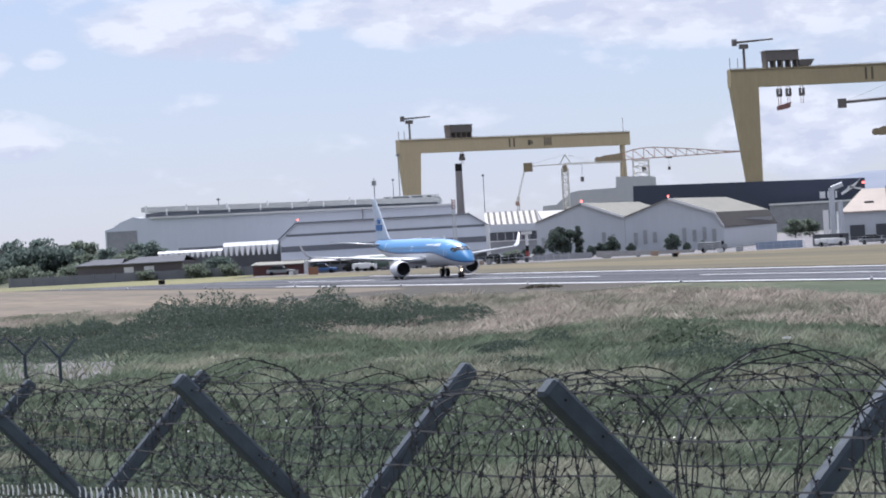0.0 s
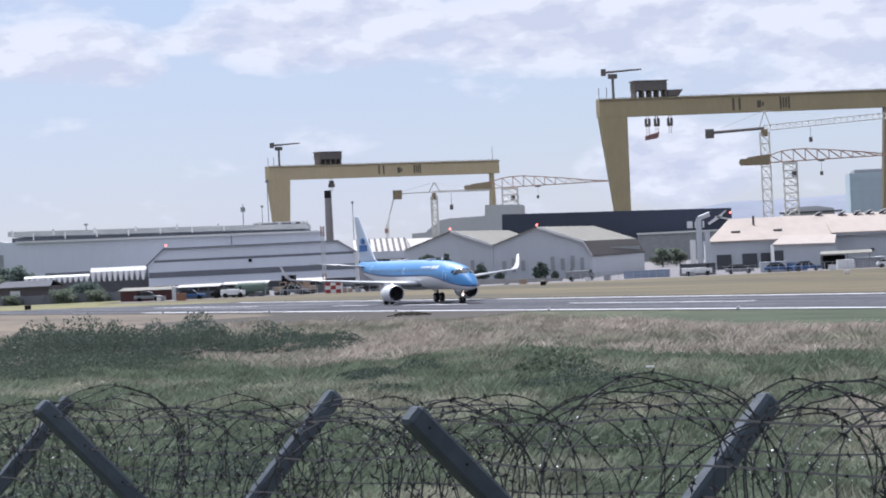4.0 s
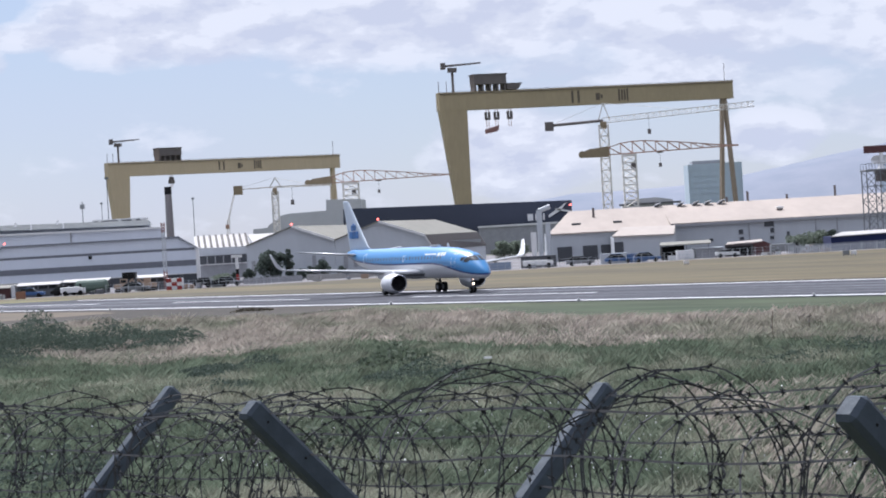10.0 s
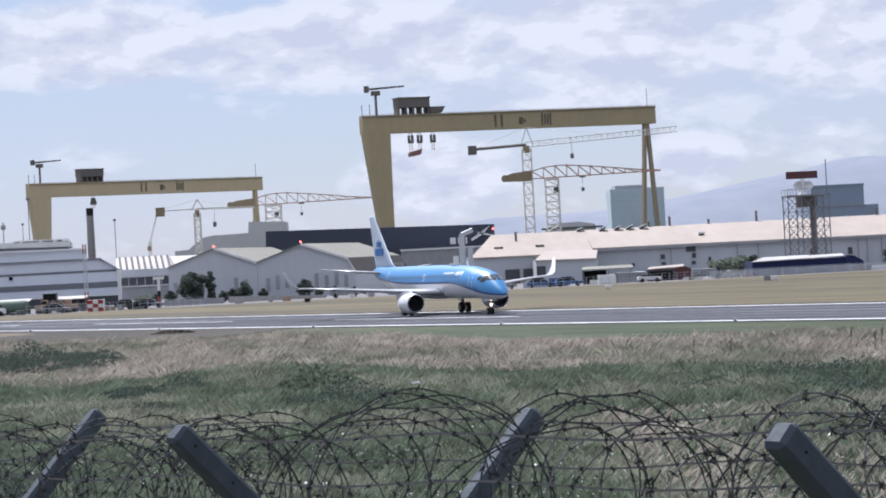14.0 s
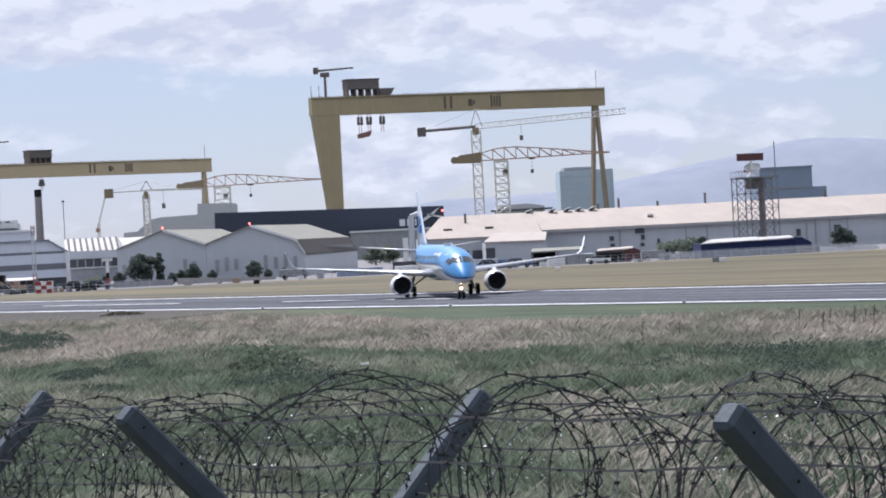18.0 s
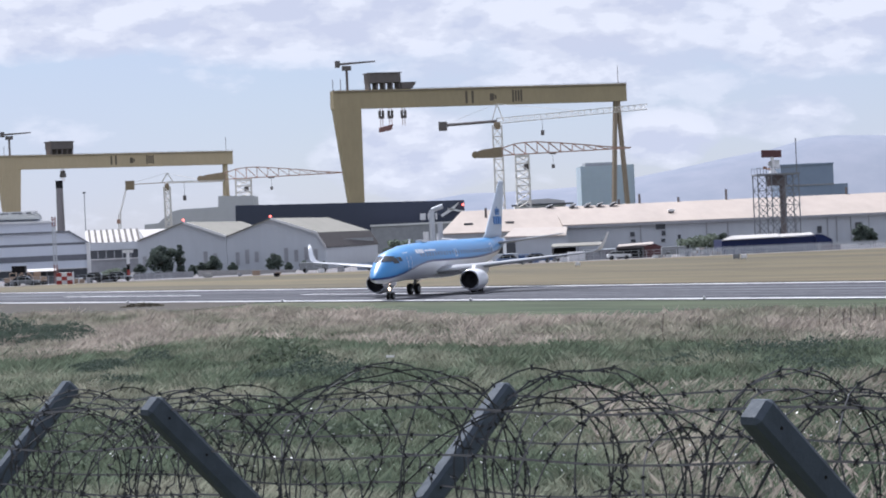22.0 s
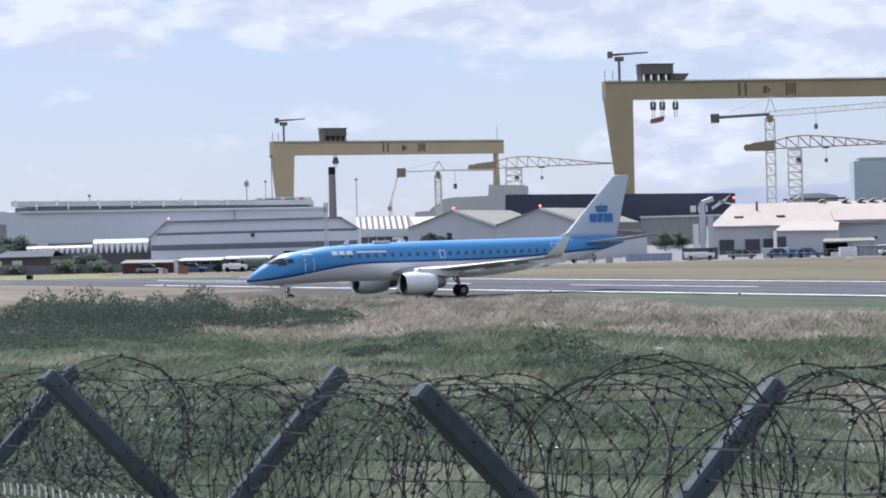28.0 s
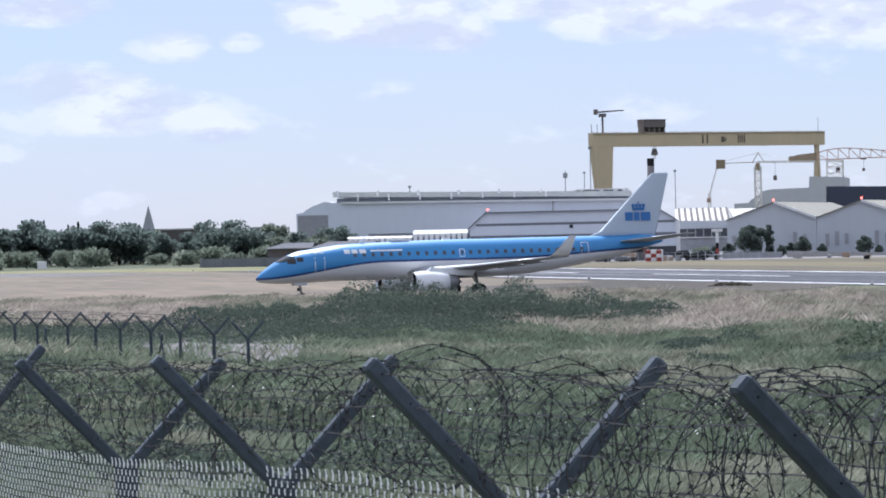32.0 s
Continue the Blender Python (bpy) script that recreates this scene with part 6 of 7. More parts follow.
hexa(bm, [(-9, -0.04, 4.62), (-9.5, -0.04, 4.62), (-9.5, 0.04, 4.62), (-9, 0.04, 4.62), (-9.3, -0.02, 5.0), (-9.55, -0.02, 5.0), (-9.55, 0.02, 5.0), (-9.3, 0.02, 5.0)])
part("blade_aerial", bm, "aircraft_white", plane)
bm = bmesh.new()
box(bm, -11.8, -13.4, -0.35, 0.35, 4.66, 4.86)
bmesh.ops.bevel(bm, geom=bm.edges[:], offset=0.08, segments=2, affect="EDGES")
part("aerial_dome", bm, "aircraft_white", plane)

# ---- thickets, trees and flowers ----


def leaf_mesh(name, centres, size, mat_key, parent=None, seed=1, label="", aspect=0.6):
    """Many small leaf sprays, each a bent pair of triangles, turned at random."""
    rng = np.random.default_rng(seed)
    c = np.asarray(centres, float)
    n = len(c)
    a = rng.normal(size=(n, 3))
    a /= np.linalg.norm(a, axis=1)[:, None]
    b = np.cross(a, rng.normal(size=(n, 3)))
    b /= np.linalg.norm(b, axis=1)[:, None]
    s = size * rng.uniform(0.5, 1.3, n)[:, None]
    up = np.cross(a, b) * s * 0.25
    v = np.stack([c - a * s, c - b * s * aspect + up, c + a * s, c + b * s * aspect - up], 1)
    base = np.arange(n) * 4
    tri = np.stack([base, base + 1, base + 2, base, base + 2, base + 3], 1).reshape(-1, 3)
    me = bpy.data.meshes.new(name)
    me.vertices.add(n * 4)
    me.vertices.foreach_set("co", v.ravel())
    me.loops.add(len(tri) * 3)
    me.loops.foreach_set("vertex_index", tri.ravel())
    me.polygons.add(len(tri))
    me.polygons.foreach_set("loop_start", np.arange(0, len(tri) * 3, 3))
    me.polygons.foreach_set("loop_total", np.full(len(tri), 3))
    me.update(calc_edges=True)
    return place(name, me, mat_key, parent, label)


def thicket(label, x0, x1, y0, y1, top, n, size, key, seed, category="bush"):
    """A low uneven thicket, its top given by top(x, y)."""
    rng = np.random.default_rng(seed)
    pts = []
    while len(pts) < n:
        x, y = rng.uniform(x0, x1), rng.uniform(y0, y1)
        h = top(x, y) * (0.70 + 0.75 * noise.noise((x * 0.45, y * 0.3, seed)) + 0.35 * noise.noise((x * 1.6, y * 1.1, seed + 3)))
        if h < 0.08:
            continue
        pts.append((x, y, ground_z(x, y) + h * (1 - rng.uniform(0, 1) ** 2 * 0.9)))
    ob = leaf_mesh("bramble_thicket", pts, size, key, None, seed)
    return tagged(ob, label, category, kind="stuff")


def bank_top(x, y):
    k = ease(-51, -45, x) * (0.55 + 0.45 * ease(-41.5, -35.5, x)) * (1 - 0.55 * ease(-32, -18, x)) * (1 - ease(-20, -15, x))
    return 2.45 * k * ease(143, 150, y) * (1 - ease(160, 168, y))


def bank_low(x, y):
    return (0.8 + 0.45 * ease(-40, -33, x)) * ease(-60, -52, x) * (1 - ease(-30, -20, x)) * ease(122, 136, y) * (1 - ease(146, 152, y))


thicket("dark green bramble thicket above the dry grass", -54, -14, 141, 169, bank_top, 120000, 0.070, "leaf_dark", 4)
thicket("dark green weeds in front of the bramble thicket", -62, -10, 120, 152, bank_low, 85000, 0.065, "leaf_dark", 5)
thicket("dark green weeds in the meadow", 5, 36, 84, 120, lambda x, y: 1.05 * (0.55 + 0.8 * noise.noise((x * 0.25, y * 0.12, 4.0))) * ease(5, 14, x) * ease(84, 94, y) * (1 - ease(106, 122, y)), 50000, 0.065, "leaf_dark", 6)
thicket("low dark weeds near the fence", -16, 0, 66, 78, lambda x, y: 0.8 * ease(66, 69, y) * (1 - ease(72, 78, y)), 5000, 0.12, "leaf_mid", 7)
thicket("dark weeds on the near bank below the fence", -24, -7, 30, 50, lambda x, y: 0.95 * max(0.0, noise.noise((x * 0.3, y * 0.2, 21.0)) + 0.35), 42000, 0.05, "leaf_dark", 19)
thicket("dark weeds below the fence", -26, -6, 50, 62, lambda x, y: 0.7, 7000, 0.10, "leaf_mid", 9)
thicket("dark weeds on the bank below the fence", -32, -6, 57, 82, lambda x, y: 1.0 * max(0.0, noise.noise((x * 0.3, y * 0.2, 6.0)) + 0.2), 30000, 0.07, "leaf_dark", 15)
thicket("tuft of dark weeds at the runway edge", -24.5, -20, 236, 240, lambda x, y: 0.5 * (1 - min(1.0, abs(x + 22.3) / 2.4)), 500, 0.10, "dead_weed", 8)
thicket("tuft of dark weeds in the dry grass", -7.5, -1.5, 112, 118, lambda x, y: 1.3 * (1 - min(1.0, abs(x + 4.5) / 3)), 1500, 0.14, "leaf_mid", 10)

thicket("patches of dark weeds in the meadow", -18, 2, 76, 108, lambda x, y: 1.3 * max(0.0, noise.noise((x * 0.16, y * 0.09, 2.0)) + 0.05), 26000, 0.065, "leaf_dark", 14)
thicket("patches of tall dark weeds among the grass", -24, -3, 98, 122, lambda x, y: 1.4 * max(0.0, noise.noise((x * 0.13, y * 0.08, 9.0)) + 0.02), 26000, 0.065, "leaf_dark", 16)
rng = np.random.default_rng(31)
fl = [(x, y, ground_z(x, y) + rng.uniform(0.25, 0.6)) for x, y in zip(rng.uniform(-20, 14, 1500), 54 + 30 * rng.uniform(0, 1, 1500) ** 1.7)]
tagged(leaf_mesh("white_flowers", fl, 0.035, "white_paint", None, 12), "small white flowers scattered in the meadow", "flowers", kind="stuff")
reeds = [(x, y) for x, y in ((21.0, 124), (21.5, 125), (22.3, 123), (23.0, 124), (23.6, 125), (24.2, 124.5), (20.2, 126), (12.2, 121), (14.0, 122))]
for i, (x, y) in enumerate(reeds):
    plant = thing("dock_weed", "tall brown seeding dock stalk in the meadow", "weed", pose(x, y, ground_z(x, y) - 0.05), group="dock stalks in the meadow")
    h = 1.25 + 0.35 * ((i * 7) % 5) / 5
    bar("stalk", (0, 0, 0), (0.12, 0, h), 0.018, "bark", plant, n=4)
    leaf_mesh("seed_head", [(0.12 * k + rng.normal(0, 0.03), rng.normal(0, 0.03), h * (0.5 + 0.5 * k)) for k in rng.uniform(0, 1, 26)], 0.045, "brick_dark", plant, 40 + i)["kind"] = "stuff"


def tree(name, label, h, w, key, seed, n=2600, leaf=0.32, conifer=False, dense=False):
    """A tapered trunk with limbs and a crown of many leaf sprays with gaps."""
    rnd = np.random.default_rng(seed)
    g = thing(name, label, "tree", group="trees along the airfield edge")
    bm = bmesh.new()
    tube(bm, (0, 0, 0), (0.1, 0, h * 0.45), h * 0.03, 7, h * 0.02)
    tube(bm, (0.1, 0, h * 0.45), (0, 0.1, h * 0.9), h * 0.02, 6, 0.03)
    part("trunk", bm, "bark", g)
    blobs = []
    for k in range(9):
        a = 2 * math.pi * k / 9 + rnd.uniform(-0.3, 0.3)
        if conifer:
            z = h * (0.15 + 0.8 * k / 9)
            r = w * 0.5 * (1 - k / 9.5)
            blobs.append(((0.2 * r * math.cos(a), 0.2 * r * math.sin(a), z), r, h * 0.09))
        else:
            r = w * rnd.uniform(0.18, 0.32)
            q = w * 0.5 * rnd.uniform(0.35, 0.8)
            z = h * (rnd.uniform(0.15, 0.78) if dense else rnd.uniform(0.38, 0.84))
            p = (q * math.cos(a), q * math.sin(a), z)
            bar("limb", (0.05, 0, h * rnd.uniform(0.2, 0.45)), p, h * 0.012, "bark", g, n=5, r2=0.02)
            blobs.append((p, r, r * rnd.uniform(0.6, 0.95)))
    if not conifer:
        blobs.append(((0, 0, h * 0.86), w * 0.22, h * 0.13))
        blobs.append(((0, 0, h * 0.22), w * 0.42, h * 0.2))
        blobs.append(((0, 0, h * 0.5), w * 0.4, h * 0.25))
    pts = []
    for i in range(n):
        (bx, by, bz), r, rz = blobs[int(rnd.integers(len(blobs)))]
        d = rnd.normal(size=3)
        d /= np.linalg.norm(d)
        k = rnd.uniform(0.45, 1.05)
        pts.append((bx + d[0] * r * k, by + d[1] * r * k, bz + d[2] * rz * k))
    leaf_mesh("crown", pts, leaf, key, g, seed + 100)
    return g


kinds = [tree("broadleaf_tree", "dark green broadleaf tree at the airfield edge", 7.4, 7.0, "tree_leaf_dark", 51),
         tree("broadleaf_tree", "green broadleaf tree at the airfield edge", 6.6, 7.6, "tree_leaf_mid", 52),
         tree("broadleaf_tree", "spreading dark tree at the airfield edge", 5.6, 8.4, "tree_leaf_dark", 53),
         tree("shrub_tree", "pale green shrubby tree at the airfield edge", 3.6, 6.2, "tree_leaf_mid", 54, n=1500, leaf=0.26, dense=True),
         tree("conifer", "narrow dark conifer above the trees", 9.6, 2.4, "tree_leaf_dark", 55, n=900, leaf=0.24, conifer=True),
         tree("broadleaf_tree", "dense very dark tree in front of the hangars", 5.2, 4.6, "hedge_leaf", 56, n=3600, leaf=0.22, dense=True),
         tree("shrub_tree", "low dense dark bush in front of the hangars", 3.2, 2.6, "hedge_leaf", 57, n=1800, leaf=0.18, dense=True),
         tree("conifer", "square-topped dark conifer in front of the hangars", 5.4, 1.9, "hedge_leaf", 58, n=1800, leaf=0.2, dense=True)]
rt = random.Random(17)
spots = []


def wood_top(x):
    """How tall the wood stands, by the place along its edge."""
    return 1.12 - 0.36 * math.exp(-((x + 157) / 4.5) ** 2) - 0.30 * ease(-140, -135, x)


for i in range(64):
    x = -214 + i * 1.5 + rt.uniform(-0.7, 0.7)
    spots.append((rt.choice((0, 1, 2, 0)), x, rt.uniform(486, 520), rt.uniform(0.72, 1.08) * wood_top(x)))
for i in range(17):
    spots.append((3, -206 + i * 5.0 + rt.uniform(-2.5, 2.5), rt.uniform(446, 480), rt.uniform(0.5, 1.1)))
for x in (-191, -188, -181.5, -176, -166, -180, -186.5):
    spots.append((4, x + rt.uniform(-0.6, 0.6), 512, rt.uniform(0.84, 1.02)))
spots += [(5, -36.8, 428, 1.0), (7, -33.8, 428, 0.98), (6, -32.0, 428.5, 0.6), (6, -28.6, 430, 1.0), (6, -25.6, 431, 0.62), (6, -30.6, 430, 0.7), (6, -18.9, 431, 0.98), (6, -16.6, 431, 0.5),
          (6, -40.4, 428, 0.75), (6, -42.8, 429, 0.6), (3, -45.0, 430, 0.5), (6, -14.0, 432, 0.55), (1, 1.2, 560, 0.62), (1, 4.2, 565, 0.6), (3, 50.0, 441, 0.72), (3, 53.5, 442, 0.85), (6, 55.4, 440, 1.0), (6, 79.2, 445, 1.15), (6, 81.0, 446, 0.9), (3, 95, 446, 0.7),
          (3, -104.5, 424, 0.5), (3, -96.0, 424, 0.7), (2, -94.0, 432, 0.55), (3, -90.5, 424, 0.6)]
used = set()
for k, x, y, sc in spots:
    m = pose(x, y, 0, 0, 0, rt.uniform(0, 360)) @ Matrix.Diagonal((sc, sc, sc, 1))
    if k not in used:
        used.add(k)
        kinds[k].matrix_basis = m
    else:
        c = copy_thing(kinds[k], Matrix.Identity(4))
        c.matrix_basis = m

# ---- forked posts of the far fence ----
far_fence = thing("boundary_fence", "dark forked fence posts along the concrete track", "fence")
AX, AY = 0.788, 0.616                    # across the far fence
for i, (x, y, j) in enumerate(fork_line):
    z = ground_z(x, y)
    boxed("post", x - 0.055, x + 0.055, y - 0.055, y + 0.055, z - 0.2, j, "post_blue_grey", far_fence)
    for side in (-1, 1):
        bar("arm", (x, y, j - 0.04), (x + side * 0.66 * AX, y + side * 0.66 * AY, j + 0.62), 0.052, "post_blue_grey", far_fence, n=4)
    if i % 4 == 0:
        for e in (-1, 1):
            bar("brace", (x + 0.75 - e * 0.28, y - 0.95 + e * 0.38, z), (x + 0.75 + e * 0.1, y - 0.95 - e * 0.12, j - 0.1), 0.05, "post_blue_grey", far_fence, n=4)
for k in (0.5, 1.0):
    for side in (-1, 1):
        wire_mesh("barbed_wire", [Vector((x + side * 0.66 * AX * k, y + side * 0.66 * AY * k, j + 0.62 * k)) for x, y, j in fork_line], 0.011, "wire_rust", far_fence)
coil_pts = []
for i in range(1100):
    f = i / 1099 * (len(fork_line) - 1.001)
    a, b = fork_line[int(f)], fork_line[int(f) + 1]
    u = f - int(f)
    x, y, z = (a[n] + (b[n] - a[n]) * u for n in range(3))
    w = i * 0.32
    rr = 0.3 + 0.14 * noise.noise((i * 0.05, 0, 0))
    coil_pts.append(Vector((x + rr * math.cos(w), y + rr * math.cos(w), z + 0.25 + rr * math.sin(w) + 0.12 * noise.noise((i * 0.02, 3, 0)))))
wire_mesh("wire_coil", coil_pts, 0.008, "wire_rust", far_fence)

# ---- town behind the trees ----
church = thing("church", "distant grey church with a tall pointed spire", "church", pose(-482.5, 1500, 0))
boxed("tower", -2.8, 2.8, -2.8, 2.8, 0, 6, "concrete_grey", church)
bm = bmesh.new()
base = [bm.verts.new(p) for p in ((-3.5, -3.5, 6), (3.5, -3.5, 6), (3.5, 3.5, 6), (-3.5, 3.5, 6))]
tip = bm.verts.new((0, 0, 23.2))
for i in range(4):
    bm.faces.new((base[i], base[(i + 1) % 4], tip))
bm.faces.new(base[::-1])
part("spire", bm, "cladding_band", church)
for x0, x1, y, z in ((-255, -242.5, 800, 7.0), (-224.5, -216, 800, 6.9)):
    b = thing("flat_block", "distant flat-roofed block above the trees", "building", pose(0, y, 0), group="town blocks")
    boxed("wall", x0, x1, 0, 12, 0, z, "roof_brown", b)
    boxed("parapet", x0 - 0.3, x1 + 0.3, -0.3, 12.3, z, z + 0.5, "concrete_grey", b)

# dark-roofed depot left of the sheds
depot = thing("depot", "low dark brick depot with pitched slate roofs and white doors", "building")
boxed("wall", -116.5, -98.8, 426, 436, 0, 3.0, "brick_dark", depot)
for x0, x1, zt in ((-116.9, -108.9, 3.85), (-109.2, -98.4, 3.95)):
    slab("roof", [(x0, 425.4, 3.0), (x1, 425.4, 3.0), (x1 - 0.8, 431, zt), (x0 + 2.0, 431, zt)], 0.18, "slate_roof", depot)
    slab("roof", [(x0 + 2.0, 431, zt), (x1 - 0.8, 431, zt), (x1, 436.6, 3.0), (x0, 436.6, 3.0)], 0.18, "slate_roof", depot)
for x in (-108.6, -105.2):
    boxed("door", x, x + 1.6, 425.85, 425.98, 1.4, 2.4, "cladding_white", depot)
wall = thing("yard_wall", "dark grey yard wall along the airfield boundary", "wall")
boxed("wall", -128, -84, 425.0, 425.3, 0, 1.5, "band_slate", wall)
for i in range(13):
    boxed("pier", -127.8 + i * 3.5, -127.4 + i * 3.5, 424.85, 425.4, 0, 1.6, "band_slate", wall)

# ---- vehicles and yard clutter along the boundary ----


def saloon(x, y, paint, label, length=4.3, h=1.45, turn=0.0):
    g = thing("car", label, "car", pose(x, y, 0.02, 0, 0, turn), group="cars parked along the boundary")
    a = length / 2
    bm = bmesh.new()
    prism(bm, [(-a, 0.35), (a, 0.35), (a, 0.75), (a * 0.55, 0.85), (-a * 0.9, 0.9), (-a, 0.8)], -0.85, 0.85)
    bmesh.ops.bevel(bm, geom=bm.edges[:], offset=0.06, segments=1, affect="EDGES")
    part("body", bm, paint, g)
    bm = bmesh.new()
    prism(bm, [(a * 0.5, 0.85), (a * 0.18, h), (-a * 0.55, h), (-a * 0.88, 0.88)], -0.72, 0.72)
    part("cabin", bm, "dark_glass", g)
    boxed("roof", -a * 0.55, a * 0.18, -0.7, 0.7, h - 0.03, h + 0.04, paint, g)
    for wx in (-a * 0.62, a * 0.62):
        for wy in (-0.86, 0.66):
            bar("wheel", (wx, wy, 0.32), (wx, wy + 0.2, 0.32), 0.32, "tyre", g, n=12)
    return g


def van(x, y, paint, label, length=5.2, h=2.2, turn=0.0, cab=None):
    g = thing("van", label, "van", pose(x, y, 0.02, 0, 0, turn), group="vans and trucks along the boundary")
    a = length / 2
    bm = bmesh.new()
    prism(bm, [(-a, 0.4), (a * 0.6, 0.4), (a * 0.6, h), (-a, h)], -0.95, 0.95)
    bmesh.ops.bevel(bm, geom=bm.edges[:], offset=0.07, segments=1, affect="EDGES")
    part("body", bm, paint, g)
    bm = bmesh.new()
    prism(bm, [(a * 0.62, 0.4), (a, 0.4), (a, 1.1), (a * 0.84, h * 0.86), (a * 0.62, h * 0.9)], -0.92, 0.92)
    part("cab", bm, cab or paint, g)
    boxed("side_window", a * 0.64, a * 0.82, -0.97, -0.93, 1.15, 1.7, "dark_glass", g)
    for wx in (-a * 0.6, a * 0.7):
        for wy in (-0.96, 0.74):
            bar("wheel", (wx, wy, 0.37), (wx, wy + 0.22, 0.37), 0.37, "tyre", g, n=12)
    return g


def container(x0, x1, y, h, paint, label, d=2.4, z=0.02):
    g = thing("container", label, "container", pose(0, 0, 0), group="containers in the yard")
    bm = bmesh.new()
    box(bm, x0, x1, y, y + d, z, h)
    n = max(4, int((x1 - x0) / 0.45))
    for i in range(n):
        x = x0 + (x1 - x0) * (i + 0.25) / n
        box(bm, x, x + (x1 - x0) / n * 0.5, y - 0.05, y, z + 0.12, h - 0.12)
    part("body", bm, paint, g)
    boxed("top_rail", x0 - 0.03, x1 + 0.03, y - 0.07, y + d, h, h + 0.08, paint, g)
    return g


for args in ((-72.0, 406.5, "blue_paint", "dark blue saloon car parked by the boundary"), (-66.6, 406, "black", "black saloon car parked by the boundary"),
             (-45.0, 408, "black", "black saloon car with bright lamps by the hut"), (-41.6, 407.5, "grey_metal", "silver car parked by the boundary"), (-79, 408, "grey_metal", "grey car parked by the boundary"),
             (12.5, 407, "grey_metal", "grey car parked by the factory fence"), (18.4, 408, "blue_paint", "blue car parked by the factory fence")):
    saloon(*args)
for args in ((6.0, 406.0, "white_paint", "low white van by the boundary", 4.6, 1.25), (-11.8, 408, "grey_metal", "small grey van by the hangar", 4.4, 1.6)):
    van(*args)


def digger(x, y, label, turn=0.0):
    """A small tracked excavator: tracks, house, cab, boom and bucket."""
    g = thing("excavator", label, "digger", pose(x, y, 0.02, 0, 0, turn), group="diggers in the yard")
    for s in (-0.62, 0.62):
        bm = bmesh.new()
        prism(bm, [(-1.15, 0.1), (-0.9, 0.0), (0.9, 0.0), (1.15, 0.1), (1.15, 0.4), (0.9, 0.5), (-0.9, 0.5), (-1.15, 0.4)], s - 0.2, s + 0.2)
        part("track", bm, "tyre", g)
    boxed("house", -1.2, 0.8, -0.75, 0.75, 0.55, 1.25, "tan_paint", g, bevel=0.06)
    boxed("cab", -0.3, 0.75, -0.7, 0.05, 1.25, 2.0, "tan_paint", g, bevel=0.05)
    boxed("cab_window", -0.2, 0.65, -0.73, -0.705, 1.4, 1.88, "dark_glass", g)
    bar("boom", (0.6, 0.3, 1.0), (1.5, 0.3, 1.95), 0.14, "tan_paint", g, n=6)
    bar("stick", (1.5, 0.3, 1.95), (1.9, 0.3, 0.75), 0.10, "tan_paint", g, n=6)
    boxed("bucket", 1.6, 2.1, 0.05, 0.6, 0.3, 0.8, "crane_dark", g, bevel=0.05)
    return g


digger(-58.0, 408, "tan excavator with its boom raised in the yard")
digger(-54.0, 408, "tan excavator beside the chequered hut", 180.0)
container(-75.6, -75.0, 409.8, 2.0, "cladding_white", "narrow white cabinet by the boundary")


def lean_shed(x0, x1, y, z, label):
    """A dark open-fronted shed under a pale sheet roof."""
    g = thing("open_store", label, "shed", group="open stores along the boundary")
    boxed("rear_wall", x0, x1, y + 3.0, y + 3.15, 0, z - 0.1, "window_dark", g)
    boxed("front_wall", x0, x1, y, y + 0.15, 0, z * 0.62, "cladding_dark", g)
    for k in range(5):
        xx = x0 + (x1 - x0) * k / 4
        boxed("post", xx - 0.07, xx + 0.07, y, y + 0.14, z * 0.62, z - 0.15, "grey_metal", g)
    slab("roof", [(x0 - 0.3, y - 0.4, z - 0.12), (x1 + 0.3, y - 0.4, z - 0.12), (x1 + 0.3, y + 3.4, z + 0.25), (x0 - 0.3, y + 3.4, z + 0.25)], 0.12, "roof_white", g)
    return g


lean_shed(-74.7, -68.4, 410.5, 2.0, "dark open store under a pale sheet roof")
lean_shed(-68.0, -61.2, 413, 2.1, "dark open store with a bright roof behind the tank")
lean_shed(-56.8, -52.2, 413, 2.15, "dark open store behind the diggers")
container(-5.2, 1.9, 411, 1.1, "slate_blue", "dull blue container beside the hangar")
container(3.5, 9.0, 414, 1.75, "window_dark", "dark container beside the factory")
container(15.8, 19.8, 411, 1.5, "cladding_grey", "pale grey container in the yard")
container(19.9, 23.0, 412, 1.25, "blue_paint", "blue container in the yard")
container(27.3, 29.9, 407.5, 1.35, "white_paint", "white box store by the boundary")
container(-58.6, -56.6, 412, 2.9, "black", "black plant box in the yard", z=1.9)
boxed_wall = thing("yard_wall", "low grey wall below the hangar trees", "wall")
for i in range(12):
    boxed("wall_panel", -40.2 + i * 0.78, -39.46 + i * 0.78, 416, 416.2, 0, 0.95, "cladding_band", boxed_wall)
pale_wall = thing("yard_wall", "low pale wall in front of the hangars", "wall")
for i in range(16):
    boxed("wall_panel", -30.4 + i * 0.97, -29.47 + i * 0.97, 419, 419.2, 0, 1.0 - 0.035 * i, "concrete_grey", pale_wall)
# small white and dark boxes standing about
rb = random.Random(41)
